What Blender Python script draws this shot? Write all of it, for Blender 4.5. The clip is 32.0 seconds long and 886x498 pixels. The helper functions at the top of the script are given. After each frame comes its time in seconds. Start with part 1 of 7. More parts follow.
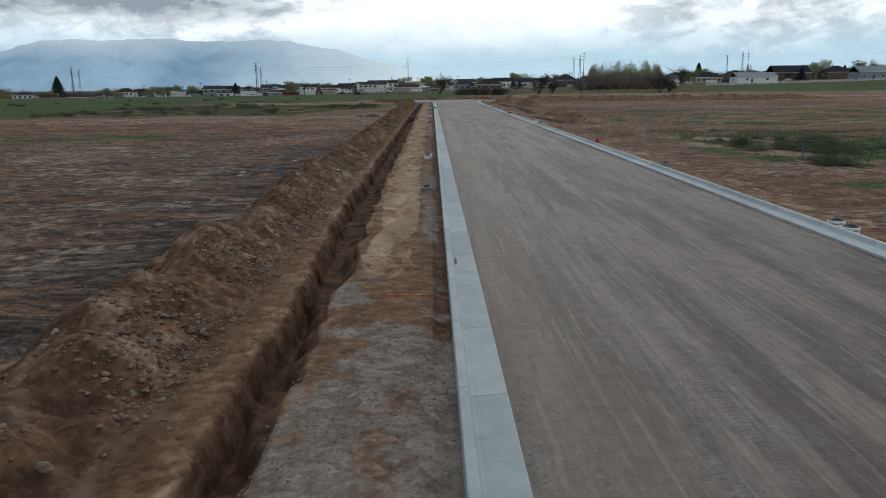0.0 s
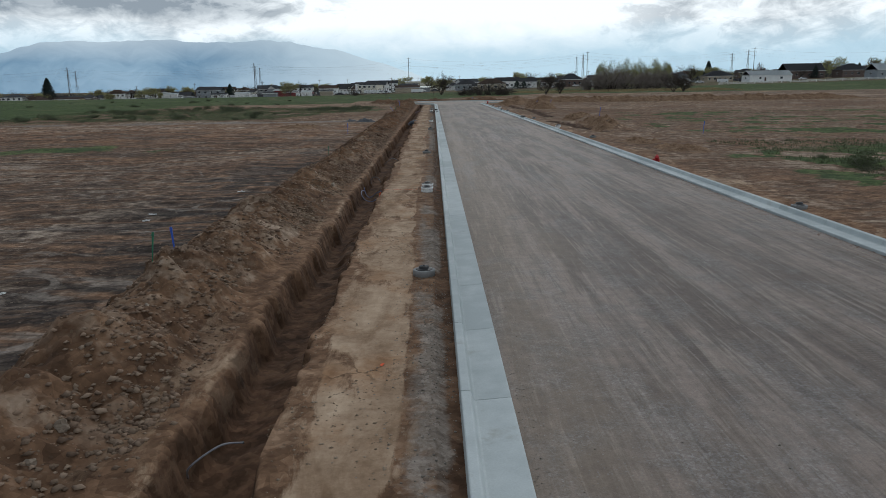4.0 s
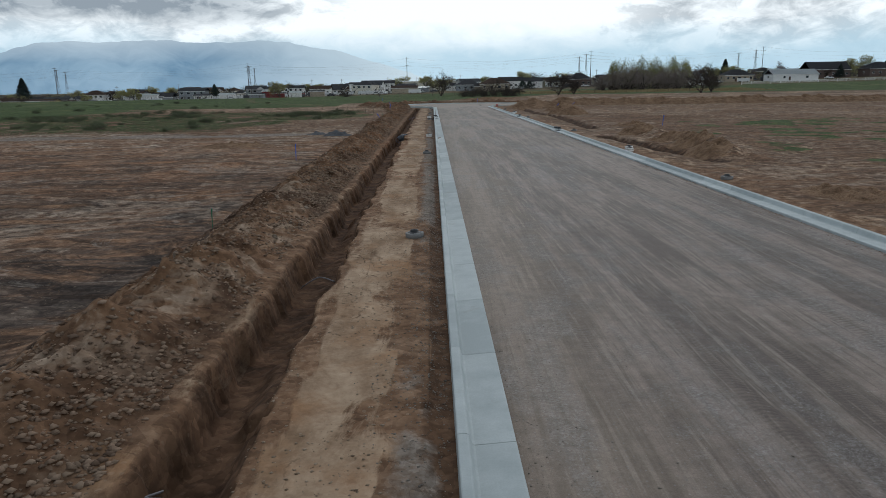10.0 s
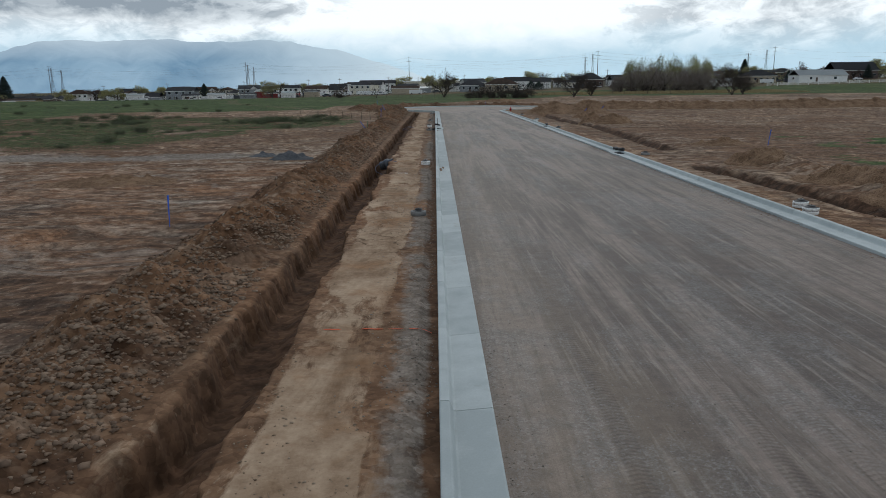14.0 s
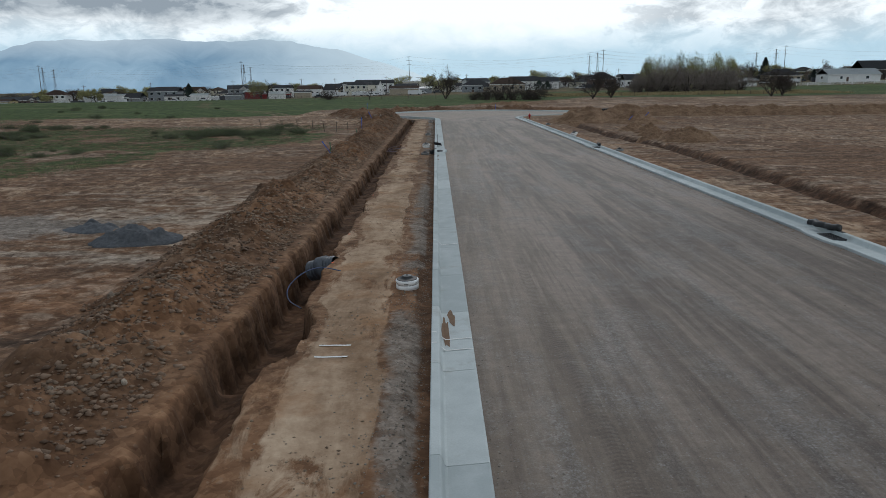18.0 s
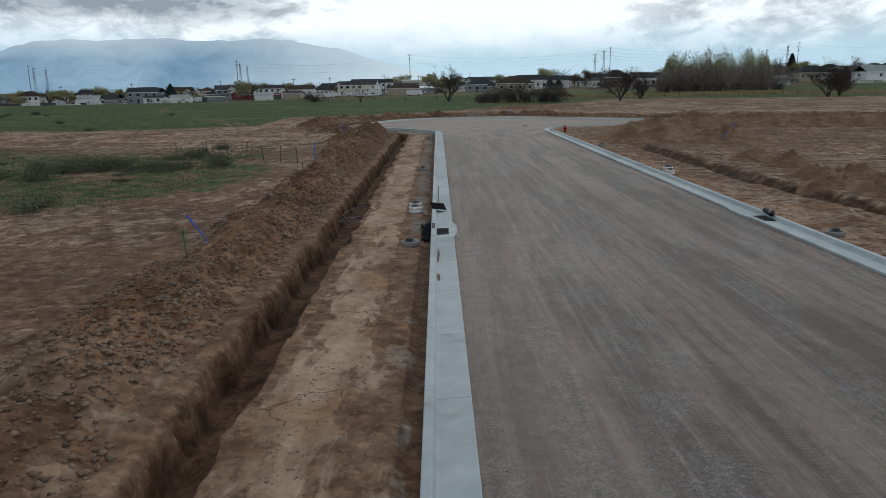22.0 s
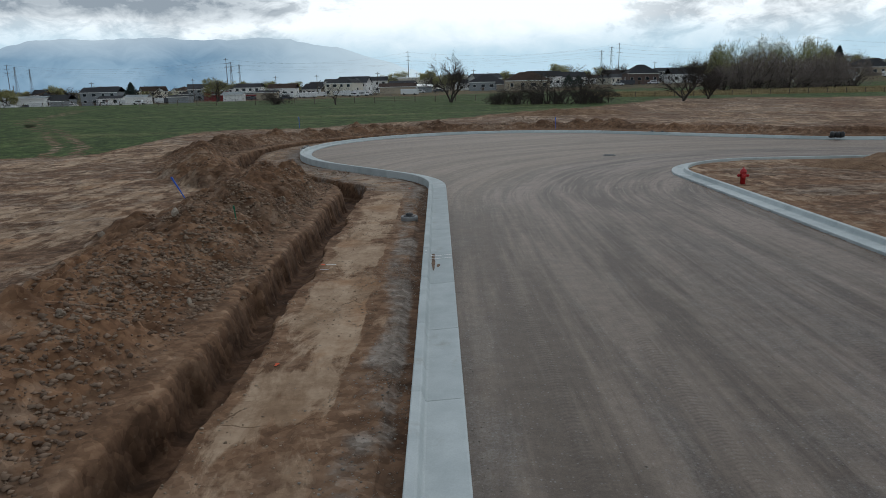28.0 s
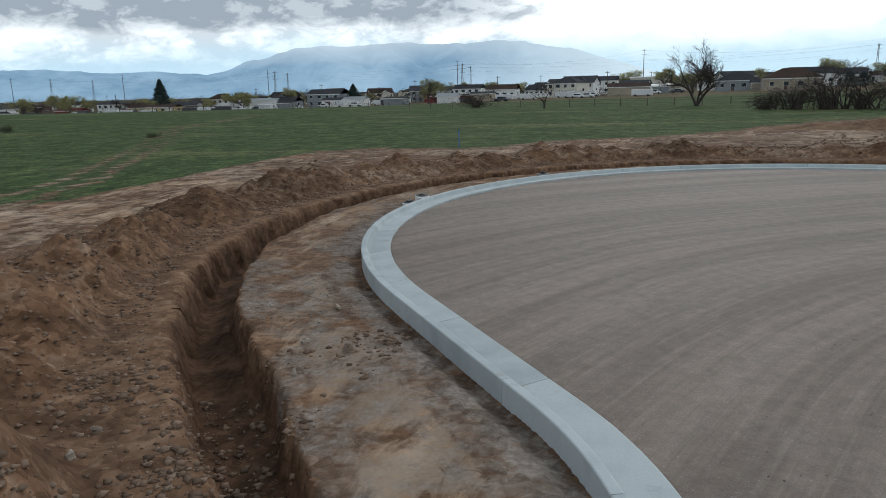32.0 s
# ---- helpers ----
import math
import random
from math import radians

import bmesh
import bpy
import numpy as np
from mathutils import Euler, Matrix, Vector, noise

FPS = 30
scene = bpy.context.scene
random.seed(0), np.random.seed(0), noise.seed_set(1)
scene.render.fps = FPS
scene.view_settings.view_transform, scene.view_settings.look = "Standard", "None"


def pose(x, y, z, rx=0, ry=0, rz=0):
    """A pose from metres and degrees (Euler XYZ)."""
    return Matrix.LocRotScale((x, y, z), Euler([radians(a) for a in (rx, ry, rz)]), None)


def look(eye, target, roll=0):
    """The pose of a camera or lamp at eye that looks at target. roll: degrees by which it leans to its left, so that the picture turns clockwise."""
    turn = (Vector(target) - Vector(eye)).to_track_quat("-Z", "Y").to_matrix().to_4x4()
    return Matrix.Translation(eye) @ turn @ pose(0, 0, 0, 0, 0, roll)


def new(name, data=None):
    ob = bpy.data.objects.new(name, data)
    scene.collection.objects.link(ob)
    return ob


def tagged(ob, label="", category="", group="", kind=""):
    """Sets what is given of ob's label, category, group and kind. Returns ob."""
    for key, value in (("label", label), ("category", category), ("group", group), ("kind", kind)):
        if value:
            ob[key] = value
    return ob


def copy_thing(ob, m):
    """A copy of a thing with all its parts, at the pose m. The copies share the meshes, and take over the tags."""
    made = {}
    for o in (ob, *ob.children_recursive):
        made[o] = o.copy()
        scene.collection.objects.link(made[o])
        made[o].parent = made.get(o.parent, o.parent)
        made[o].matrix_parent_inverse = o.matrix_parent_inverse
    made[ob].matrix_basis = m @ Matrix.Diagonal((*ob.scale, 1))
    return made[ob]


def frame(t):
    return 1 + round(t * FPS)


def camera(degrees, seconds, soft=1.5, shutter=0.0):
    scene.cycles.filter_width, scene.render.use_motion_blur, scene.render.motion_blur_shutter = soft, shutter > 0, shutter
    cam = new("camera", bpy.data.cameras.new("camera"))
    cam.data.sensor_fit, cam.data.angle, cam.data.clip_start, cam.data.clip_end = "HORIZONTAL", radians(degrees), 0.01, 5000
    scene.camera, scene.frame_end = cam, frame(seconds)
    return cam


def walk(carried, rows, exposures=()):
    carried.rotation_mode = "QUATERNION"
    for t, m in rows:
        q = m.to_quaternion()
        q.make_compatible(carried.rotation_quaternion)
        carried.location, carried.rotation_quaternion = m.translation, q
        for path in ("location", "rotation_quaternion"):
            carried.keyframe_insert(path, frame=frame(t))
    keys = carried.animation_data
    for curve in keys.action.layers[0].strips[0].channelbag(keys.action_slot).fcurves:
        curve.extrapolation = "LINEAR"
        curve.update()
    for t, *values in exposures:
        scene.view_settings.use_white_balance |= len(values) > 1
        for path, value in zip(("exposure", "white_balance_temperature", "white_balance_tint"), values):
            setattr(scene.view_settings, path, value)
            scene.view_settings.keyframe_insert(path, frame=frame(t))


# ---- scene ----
cam = camera(64.09, 32.0, soft=0.7)
# seconds, eye x, y, z, yaw to the left, pitch, roll (degrees)
PATH = [
    (0, -0.343, -0.023, 4.621, -0.765, -13.016, -0.577), (0.5, -0.352, 1.804, 4.598, -0.728, -12.992, -0.659),
    (1, -0.373, 3.61, 4.586, -0.712, -12.972, -0.662), (1.5, -0.39, 5.418, 4.576, -0.702, -12.948, -0.658),
    (2, -0.398, 7.248, 4.568, -0.683, -12.919, -0.691), (2.5, -0.404, 9.173, 4.569, -0.678, -12.896, -0.704),
    (3, -0.39, 11.162, 4.577, -0.644, -12.904, -0.728), (3.5, -0.356, 13.252, 4.578, -0.619, -13.011, -0.79),
    (5.5, -0.325, 22.137, 4.486, -0.658, -12.94, -0.856), (6, -0.322, 24.401, 4.455, -0.618, -12.972, -0.926),
    (6.5, -0.326, 26.748, 4.44, -0.646, -12.964, -0.836), (7, -0.377, 29.203, 4.427, -0.683, -12.965, -0.788),
    (7.5, -0.388, 31.755, 4.416, -0.699, -12.964, -0.753), (8, -0.411, 34.328, 4.408, -0.734, -12.974, -0.725),
    (8.5, -0.396, 36.874, 4.415, -0.721, -12.98, -0.725), (9, -0.285, 39.423, 4.433, -0.64, -12.973, -0.777),
    (9.5, -0.298, 42.105, 4.445, -0.69, -12.964, -0.853), (10, -0.238, 44.886, 4.449, -0.688, -12.971, -0.872),
    (10.5, -0.194, 47.715, 4.451, -0.638, -12.962, -0.849), (11, -0.165, 50.515, 4.453, -0.624, -12.964, -0.85),
    (11.5, -0.164, 53.372, 4.454, -0.579, -12.973, -0.843), (12, -0.147, 56.335, 4.453, -0.551, -12.977, -0.795),
    (12.5, -0.128, 59.403, 4.454, -0.56, -12.95, -0.751), (13, -0.091, 62.515, 4.451, -0.519, -12.936, -0.727),
    (13.5, -0.06, 65.67, 4.443, -0.501, -12.959, -0.681), (14, -0.004, 68.806, 4.44, -0.506, -12.943, -0.668),
    (14.5, 0.081, 71.947, 4.452, -0.44, -12.922, -0.684), (16.5, 0.11, 84.479, 4.551, -0.506, -12.926, -0.703),
    (17, 0.105, 87.875, 4.57, -0.483, -12.907, -0.646), (17.5, 0.111, 91.297, 4.587, -0.46, -12.915, -0.616),
    (18, 0.141, 94.712, 4.607, -0.433, -12.963, -0.674), (18.5, 0.166, 98.055, 4.649, -0.429, -12.964, -0.666),
    (19, 0.203, 101.486, 4.702, -0.351, -12.979, -0.646), (19.5, 0.191, 104.87, 4.758, -0.366, -12.983, -0.697),
    (20, 0.153, 108.243, 4.806, -0.32, -12.948, -0.799), (20.5, 0.148, 111.77, 4.841, -0.278, -12.962, -0.88),
    (21, 0.201, 115.364, 4.864, -0.283, -12.997, -0.913), (21.5, 0.26, 119.028, 4.886, -0.263, -13.034, -0.905),
    (22, 0.287, 122.658, 4.912, -0.259, -13.049, -0.861), (22.5, 0.285, 126.344, 4.938, -0.289, -13.069, -0.788),
    (23, 0.268, 129.989, 4.952, -0.346, -13.024, -0.682), (23.5, 0.282, 133.457, 4.931, -0.312, -13.079, -0.832),
    (24, 0.269, 137.012, 4.894, -0.305, -13.062, -0.853), (24.5, 0.276, 140.435, 4.833, -0.295, -13.052, -0.832),
    (25, 0.311, 143.871, 4.765, -0.276, -13.011, -0.851), (25.5, 0.337, 147.675, 4.701, -0.263, -13.018, -0.838),
    (27.5, 0.421, 162.865, 4.458, -0.281, -13.059, -0.924), (28, 0.458, 166.552, 4.395, -0.208, -13.124, -1.062),
    (28.5, 0.473, 170.099, 4.344, -0.208, -13.049, -0.96), (29, 0.475, 173.654, 4.288, 0.115, -13.032, -0.943),
    (29.5, 0.464, 177.182, 4.226, 3.029, -12.987, -1.066), (30, 0.436, 180.631, 4.174, 5.98, -12.916, -1.22),
    (30.5, 0.381, 184.011, 4.135, 8.611, -12.83, -1.312), (31, 0.27, 187.302, 4.107, 11.806, -12.758, -1.335),
    (31.5, 0.083, 190.59, 4.074, 15.101, -12.696, -1.33), (32, -0.132, 193.829, 4.045, 17.978, -12.648, -1.387),
]


def aim(x, y, z, yaw, pitch, roll):
    a, b = radians(yaw), radians(pitch)
    ahead = Vector((-math.sin(a) * math.cos(b), math.cos(a) * math.cos(b), math.sin(b)))
    return look((x, y, z), Vector((x, y, z)) + ahead, roll)


walk(cam, [(t, aim(*row)) for t, *row in PATH], exposures=[(0, 0.0), (28, 0.0), (30, 0.08), (32, 0.26)])

# ---- sky and sun ----
SUN_EL, SUN_AZ = 38.0, 4.0
world = bpy.data.worlds.new("overcast_sky")
scene.world = world
world.use_nodes = True


class Net:
    """Small helper to wire node trees."""

    def __init__(self, tree):
        self.tree = tree
        tree.nodes.clear()

    def add(self, kind, inputs=None, **props):
        n = self.tree.nodes.new(kind)
        for key, value in props.items():
            if key == "operation":
                n.operation = value
            elif key == "blend_type":
                n.blend_type = value
            elif key == "data_type":
                n.data_type = value
            elif key == "attribute_name":
                n.attribute_name = value
            elif key == "noise_dimensions":
                n.noise_dimensions = value
            elif key == "feature":
                n.feature = value
            elif key == "sky_type":
                n.sky_type = value
        for key, value in (inputs or {}).items():
            sock = n.inputs[key]
            if isinstance(value, bpy.types.NodeSocket):
                self.tree.links.new(value, sock)
            elif isinstance(value, (tuple, list)) and len(value) == 3 and sock.type == "RGBA":
                sock.default_value = (*value, 1)
            else:
                sock.default_value = value
        return n

    def math(self, op, a, b=0.0, c=0.0):
        return self.add("ShaderNodeMath", {0: a, 1: b, 2: c}, operation=op).outputs[0]

    def vec(self, op, a, b=(0, 0, 0)):
        return self.add("ShaderNodeVectorMath", {0: a, 1: b}, operation=op).outputs[0]

    def mix(self, fac, a, b, blend="MIX"):
        n = self.add("ShaderNodeMix", data_type="RGBA", blend_type=blend)
        for idx, value in ((0, fac), (6, a), (7, b)):
            sock = n.inputs[idx]
            if isinstance(value, bpy.types.NodeSocket):
                self.tree.links.new(value, sock)
            elif idx:
                sock.default_value = (*value, 1)
            else:
                sock.default_value = value
        return n.outputs[2]

    def noise(self, vector, scale, detail=4.0, rough=0.55, distort=0.0):
        return self.add("ShaderNodeTexNoise", {"Vector": vector, "Scale": scale, "Detail": detail, "Roughness": rough, "Distortion": distort}).outputs[0]

    def ramp(self, fac, lo, hi, a=0.0, b=1.0):
        return self.add("ShaderNodeMapRange", {"Value": fac, "From Min": lo, "From Max": hi, "To Min": a, "To Max": b}).outputs[0]

    def attr(self, name):
        return self.add("ShaderNodeAttribute", attribute_name=name).outputs["Fac"]


net = Net(world.node_tree)
direction = net.add("ShaderNodeTexCoord").outputs["Generated"]
sky = net.add("ShaderNodeTexSky", sky_type="NISHITA")
sky.sun_disc, sky.sun_elevation, sky.sun_rotation = False, radians(SUN_EL), radians(SUN_AZ)
sky.air_density, sky.dust_density, sky.altitude = 1.0, 1.5, 1300.0
split = net.add("ShaderNodeSeparateXYZ", {0: direction})
up = split.outputs[2]
bank = net.noise(net.vec("MULTIPLY", direction, (8.0, 8.0, 21.0)), 1.0, 8.0, 0.56, 0.25)
fine = net.noise(net.vec("MULTIPLY", direction, (13.0, 13.0, 30.0)), 1.0, 8.0, 0.58, 0.3)
wide = net.noise(net.vec("MULTIPLY", direction, (5.0, 5.0, 15.0)), 1.0, 5.0, 0.5)
cover = net.math("ADD", net.math("MULTIPLY", bank, 0.6), net.math("MULTIPLY", fine, 0.4))
side = split.outputs[0]
puff = net.noise(net.vec("MULTIPLY", direction, (22.0, 22.0, 40.0)), 1.0, 9.0, 0.62, 0.6)
rim = net.math("ADD", up, net.math("ADD", net.math("MULTIPLY", net.math("SUBTRACT", wide, 0.5), 0.05), net.math("MULTIPLY", net.math("SUBTRACT", puff, 0.5), 0.03)))
# flat grey deck in the west with sunlit heads under it, a bright break round the veiled sun, thin grey banks in the east
toward = net.add("ShaderNodeVectorMath", {0: direction, 1: (0.03, 0.98, 0.17)}, operation="DOT_PRODUCT").outputs["Value"]
glow = net.ramp(toward, 0.955, 1.0)
westward = net.math("MULTIPLY", net.ramp(side, -0.08, -0.30), net.ramp(rim, 0.078, 0.098))
eastward = net.math("MULTIPLY", net.math("MULTIPLY", net.ramp(side, 0.05, 0.25), net.ramp(up, 0.065, 0.095)), net.ramp(wide, 0.47, 0.60))
heads = net.ramp(net.math("ADD", net.math("MULTIPLY", fine, 0.55), net.math("MULTIPLY", puff, 0.45)), 0.43, 0.55, 0.40, 1.0)
lit = net.math("ADD", heads, net.math("MULTIPLY", glow, 0.9))
lit = net.math("SUBTRACT", lit, net.math("MULTIPLY", westward, 0.76))
lit = net.math("SUBTRACT", lit, net.math("MULTIPLY", eastward, 0.5))
shade = net.ramp(lit, 0.0, 1.0)
deck = net.ramp(up, 0.22, 0.55)
lit = net.math("MULTIPLY", shade, net.math("SUBTRACT", 1.0, net.math("MULTIPLY", deck, 0.8)))
# the cloud opposite the sun is lit from the front
lit = net.math("MULTIPLY", lit, net.ramp(split.outputs[1], -0.3, 0.6, 1.25, 1.0))
cloud = net.mix(lit, (2.9, 3.5, 4.1), (9.9, 10.7, 11.2))
low = net.ramp(rim, 0.080, 0.040)
veil = net.mix(net.math("MULTIPLY", low, 0.88), cloud, (4.5, 6.6, 8.0))
thick = net.ramp(cover, 0.25, 0.40, 0.85, 1.0)
colour = net.mix(thick, sky.outputs[0], veil)
out = net.add("ShaderNodeOutputWorld")
back = net.add("ShaderNodeBackground", {"Color": colour, "Strength": 0.1})
world.node_tree.links.new(back.outputs[0], out.inputs[0])

sun_data = bpy.data.lights.new("sun", "SUN")
sun_data.energy, sun_data.angle, sun_data.color = 0.62, radians(14), (1.0, 0.99, 0.98)
sun = new("sun", sun_data)
sun.matrix_world = look((20, 220, 160), (20 - 160 * math.sin(radians(SUN_AZ)) / math.tan(radians(SUN_EL)), 220 - 160 / math.tan(radians(SUN_EL)), 0))


# ---- materials ----
def material(name, build, rough=0.9, metallic=0.0, bump=0.0, bump_dist=0.02, spec=0.3):
    """build(net, object coordinates) gives the colour and the height for the bump."""
    m = bpy.data.materials.new(name)
    m.use_nodes = True
    n = Net(m.node_tree)
    where = n.add("ShaderNodeTexCoord").outputs["Object"]
    made = build(n, where)
    colour, height = made if isinstance(made, tuple) and isinstance(made[0], bpy.types.NodeSocket) else (made, None)
    bsdf = n.add("ShaderNodeBsdfPrincipled", {"Base Color": colour, "Roughness": rough, "Metallic": metallic, "Specular IOR Level": spec})
    if height is not None and bump:
        b = n.add("ShaderNodeBump", {"Height": height, "Strength": bump, "Distance": bump_dist})
        m.node_tree.links.new(b.outputs[0], bsdf.inputs["Normal"])
    o = n.add("ShaderNodeOutputMaterial")
    m.node_tree.links.new(bsdf.outputs[0], o.inputs[0])
    return m


def plain(name, rgb, vary=0.25, scale=6.0, rough=0.7, metallic=0.0, spec=0.4, bump=0.15):
    """A paint, plastic or wood with mottling at two scales and a different tone for each object."""
    def build(n, w):
        each = n.add("ShaderNodeObjectInfo").outputs["Random"]
        a = n.noise(w, scale, 4)
        b = n.noise(w, scale * 9, 3)
        f = n.math("ADD", n.math("MULTIPLY", a, 0.6), n.math("MULTIPLY", b, 0.4))
        f = n.math("ADD", f, n.math("MULTIPLY", n.math("SUBTRACT", each, 0.5), 0.15))
        dark = tuple(c * (1 - vary) for c in rgb)
        light = tuple(min(1.0, c * (1 + vary)) for c in rgb)
        return n.mix(n.ramp(f, 0.3, 0.7), dark, light), b
    return material(name, build, rough, metallic, bump, 0.01, spec)


def soil_build(n, w):
    """Dug earth: brown clay with pale dry crust, red clay, gravel and grass where the ground carries them."""
    big = n.noise(w, 0.22, 5, 0.6)
    mid = n.noise(w, 1.7, 5, 0.6)
    fine = n.noise(w, 14.0, 4, 0.65)
    broad = n.noise(w, 0.055, 4, 0.6, 0.5)
    streak = n.noise(n.vec("MULTIPLY", w, (0.16, 0.75, 1.0)), 0.75, 6, 0.68, 1.2)
    rut = n.noise(n.vec("MULTIPLY", w, (0.9, 0.22, 1.0)), 0.6, 5, 0.65, 1.0)
    streak = n.math("ADD", n.math("MULTIPLY", streak, 0.72), n.math("MULTIPLY", rut, 0.28))
    brown = n.mix(n.ramp(mid, 0.3, 0.7), (0.126, 0.070, 0.041), (0.230, 0.132, 0.078))
    brown = n.mix(n.math("MULTIPLY", n.ramp(streak, 0.40, 0.52), n.attr("field")), brown, (0.050, 0.037, 0.030))
    torn = n.noise(n.vec("MULTIPLY", w, (1.0, 0.32, 1.0)), 1.9, 8, 0.70, 0.5)
    rag = n.noise(w, 3.0, 7, 0.72)
    bend = n.vec("ADD", n.vec("MULTIPLY", w, (0.30, 1.15, 1.0)), n.vec("MULTIPLY", n.add("ShaderNodeTexNoise", {"Vector": w, "Scale": 0.09, "Detail": 3.0}).outputs["Color"], (7.0, 15.0, 0.0)))
    scrape = n.noise(bend, 1.0, 7, 0.68, 0.8)
    crust = n.math("MULTIPLY", n.ramp(n.math("ADD", n.math("MULTIPLY", streak, 0.45), n.math("ADD", n.math("MULTIPLY", mid, 0.3), n.math("MULTIPLY", broad, 0.25))), 0.50, 0.565), n.attr("pale"))
    c = n.mix(crust, brown, (0.36, 0.28, 0.212))
    c = n.mix(n.math("MULTIPLY", n.ramp(big, 0.38, 0.62), n.attr("red")), c, (0.26, 0.125, 0.062))
    # tan clay lies in torn sheets; darker earth comes through
    clay = n.ramp(n.math("ADD", n.attr("tan"), n.math("MULTIPLY", n.math("SUBTRACT", torn, 0.5), 1.6)), 0.42, 0.60)
    wash = n.math("ADD", n.math("MULTIPLY", n.noise(n.vec("MULTIPLY", w, (1.0, 0.35, 1.0)), 0.9, 6, 0.65, 0.5), 0.75), n.math("MULTIPLY", fine, 0.08))
    pan = n.mix(n.ramp(wash, 0.32, 0.52), (0.245, 0.157, 0.098), (0.480, 0.347, 0.241))
    pan = n.mix(n.ramp(n.noise(w, 0.5, 5, 0.65), 0.50, 0.66, 0.0, 0.6), pan, (0.30, 0.150, 0.070))
    warp = n.vec("ADD", w, n.vec("MULTIPLY", n.add("ShaderNodeTexNoise", {"Vector": w, "Scale": 2.2, "Detail": 4.0}).outputs["Color"], (0.5, 0.5, 0.0)))
    seam = n.add("ShaderNodeTexVoronoi", {"Vector": warp, "Scale": 1.15}, feature="DISTANCE_TO_EDGE").outputs["Distance"]
    split_ = n.math("MULTIPLY", n.ramp(seam, 0.022, 0.010), n.ramp(n.noise(w, 0.35, 4, 0.6), 0.57, 0.62))
    pan = n.mix(n.math("MULTIPLY", split_, 0.8), pan, (0.11, 0.066, 0.040))
    c = n.mix(n.math("MULTIPLY", clay, 0.92), c, pan)
    # moist dark earth; the shade of recesses is painted in here too
    soak_shade = n.math("MULTIPLY", n.attr("damp"), n.ramp(rag, 0.34, 0.62, 0.75, 1.15))
    soak_shade = n.math("MINIMUM", soak_shade, 1.0)
    c = n.mix(soak_shade, c, n.mix(n.ramp(mid, 0.35, 0.65), (0.032, 0.017, 0.010), (0.088, 0.045, 0.026)))
    cell = n.add("ShaderNodeTexVoronoi", {"Vector": w, "Scale": 19.0})
    pebble = n.mix(n.ramp(cell.outputs["Color"], 0.1, 0.9), (0.172, 0.144, 0.121), (0.250, 0.214, 0.184))
    c = n.mix(n.math("MULTIPLY", n.ramp(n.math("ADD", n.attr("gravel"), n.math("MULTIPLY", n.math("SUBTRACT", rag, 0.5), 1.3)), 0.36, 0.75), 0.85), c, pebble)
    green = n.mix(n.ramp(n.noise(w, 0.6, 5, 0.7), 0.35, 0.65), (0.034, 0.058, 0.018), (0.076, 0.106, 0.036))
    green = n.mix(n.ramp(n.noise(n.vec("MULTIPLY", w, (0.25, 1.0, 1.0)), 0.16, 4), 0.55, 0.74), green, (0.15, 0.145, 0.065))
    c = n.mix(n.math("MULTIPLY", n.ramp(n.math("ADD", n.attr("grass"), n.math("MULTIPLY", n.math("SUBTRACT", n.noise(w, 0.8, 8, 0.72), 0.5), 1.4)), 0.40, 0.58), n.ramp(mid, 0.12, 0.34)), c, green)
    dry = n.math("MULTIPLY", n.attr("field"), n.math("SUBTRACT", 1.0, n.attr("grass")))
    c = n.mix(n.math("MULTIPLY", dry, 0.9), c, n.mix(n.ramp(scrape, 0.44, 0.57), (0.26, 0.265, 0.28), (0.74, 0.745, 0.76)), "OVERLAY")
    c = n.mix(n.math("MULTIPLY", dry, n.ramp(n.noise(n.vec("MULTIPLY", bend, (1.3, 0.5, 1.0)), 0.7, 8, 0.72, 0.8), 0.57, 0.63, 0.0, 0.6)), c, (0.27, 0.228, 0.195))
    c = n.mix(n.math("MULTIPLY", n.attr("grass"), 0.6), c, n.mix(n.ramp(n.noise(n.vec("MULTIPLY", w, (1.0, 0.7, 1.0)), 0.9, 8, 0.78), 0.40, 0.60), (0.18, 0.18, 0.18), (0.78, 0.80, 0.74)), "SOFT_LIGHT")
    # single stones pressed in the earth
    chip = n.add("ShaderNodeTexVoronoi", {"Vector": n.vec("ADD", w, n.vec("MULTIPLY", n.add("ShaderNodeTexNoise", {"Vector": w, "Scale": 7.0, "Detail": 1.0}).outputs["Color"], (0.08, 0.08, 0.08))), "Scale": 8.0, "Randomness": 1.0})
    tone = n.add("ShaderNodeSeparateColor", {0: chip.outputs["Color"]})
    some = n.math("MULTIPLY", n.math("GREATER_THAN", tone.outputs[0], 0.55), n.math("LESS_THAN", chip.outputs["Distance"], n.math("ADD", 0.12, n.math("MULTIPLY", tone.outputs[1], 0.22))))
    bare = n.math("SUBTRACT", 1.0, n.math("MAXIMUM", n.attr("grass"), n.attr("damp")))
    c = n.mix(n.math("MULTIPLY", n.math("MULTIPLY", some, bare), n.math("SUBTRACT", 0.32, n.math("MULTIPLY", n.attr("tan"), 0.22))), c, n.mix(tone.outputs[2], (0.085, 0.058, 0.042), (0.40, 0.315, 0.235)))
    # crumbs of two sizes, each with a tone of its own
    loose = n.math("SUBTRACT", 0.85, n.math("MULTIPLY", clay, 0.65))
    height = n.math("MULTIPLY", fine, 0.06)
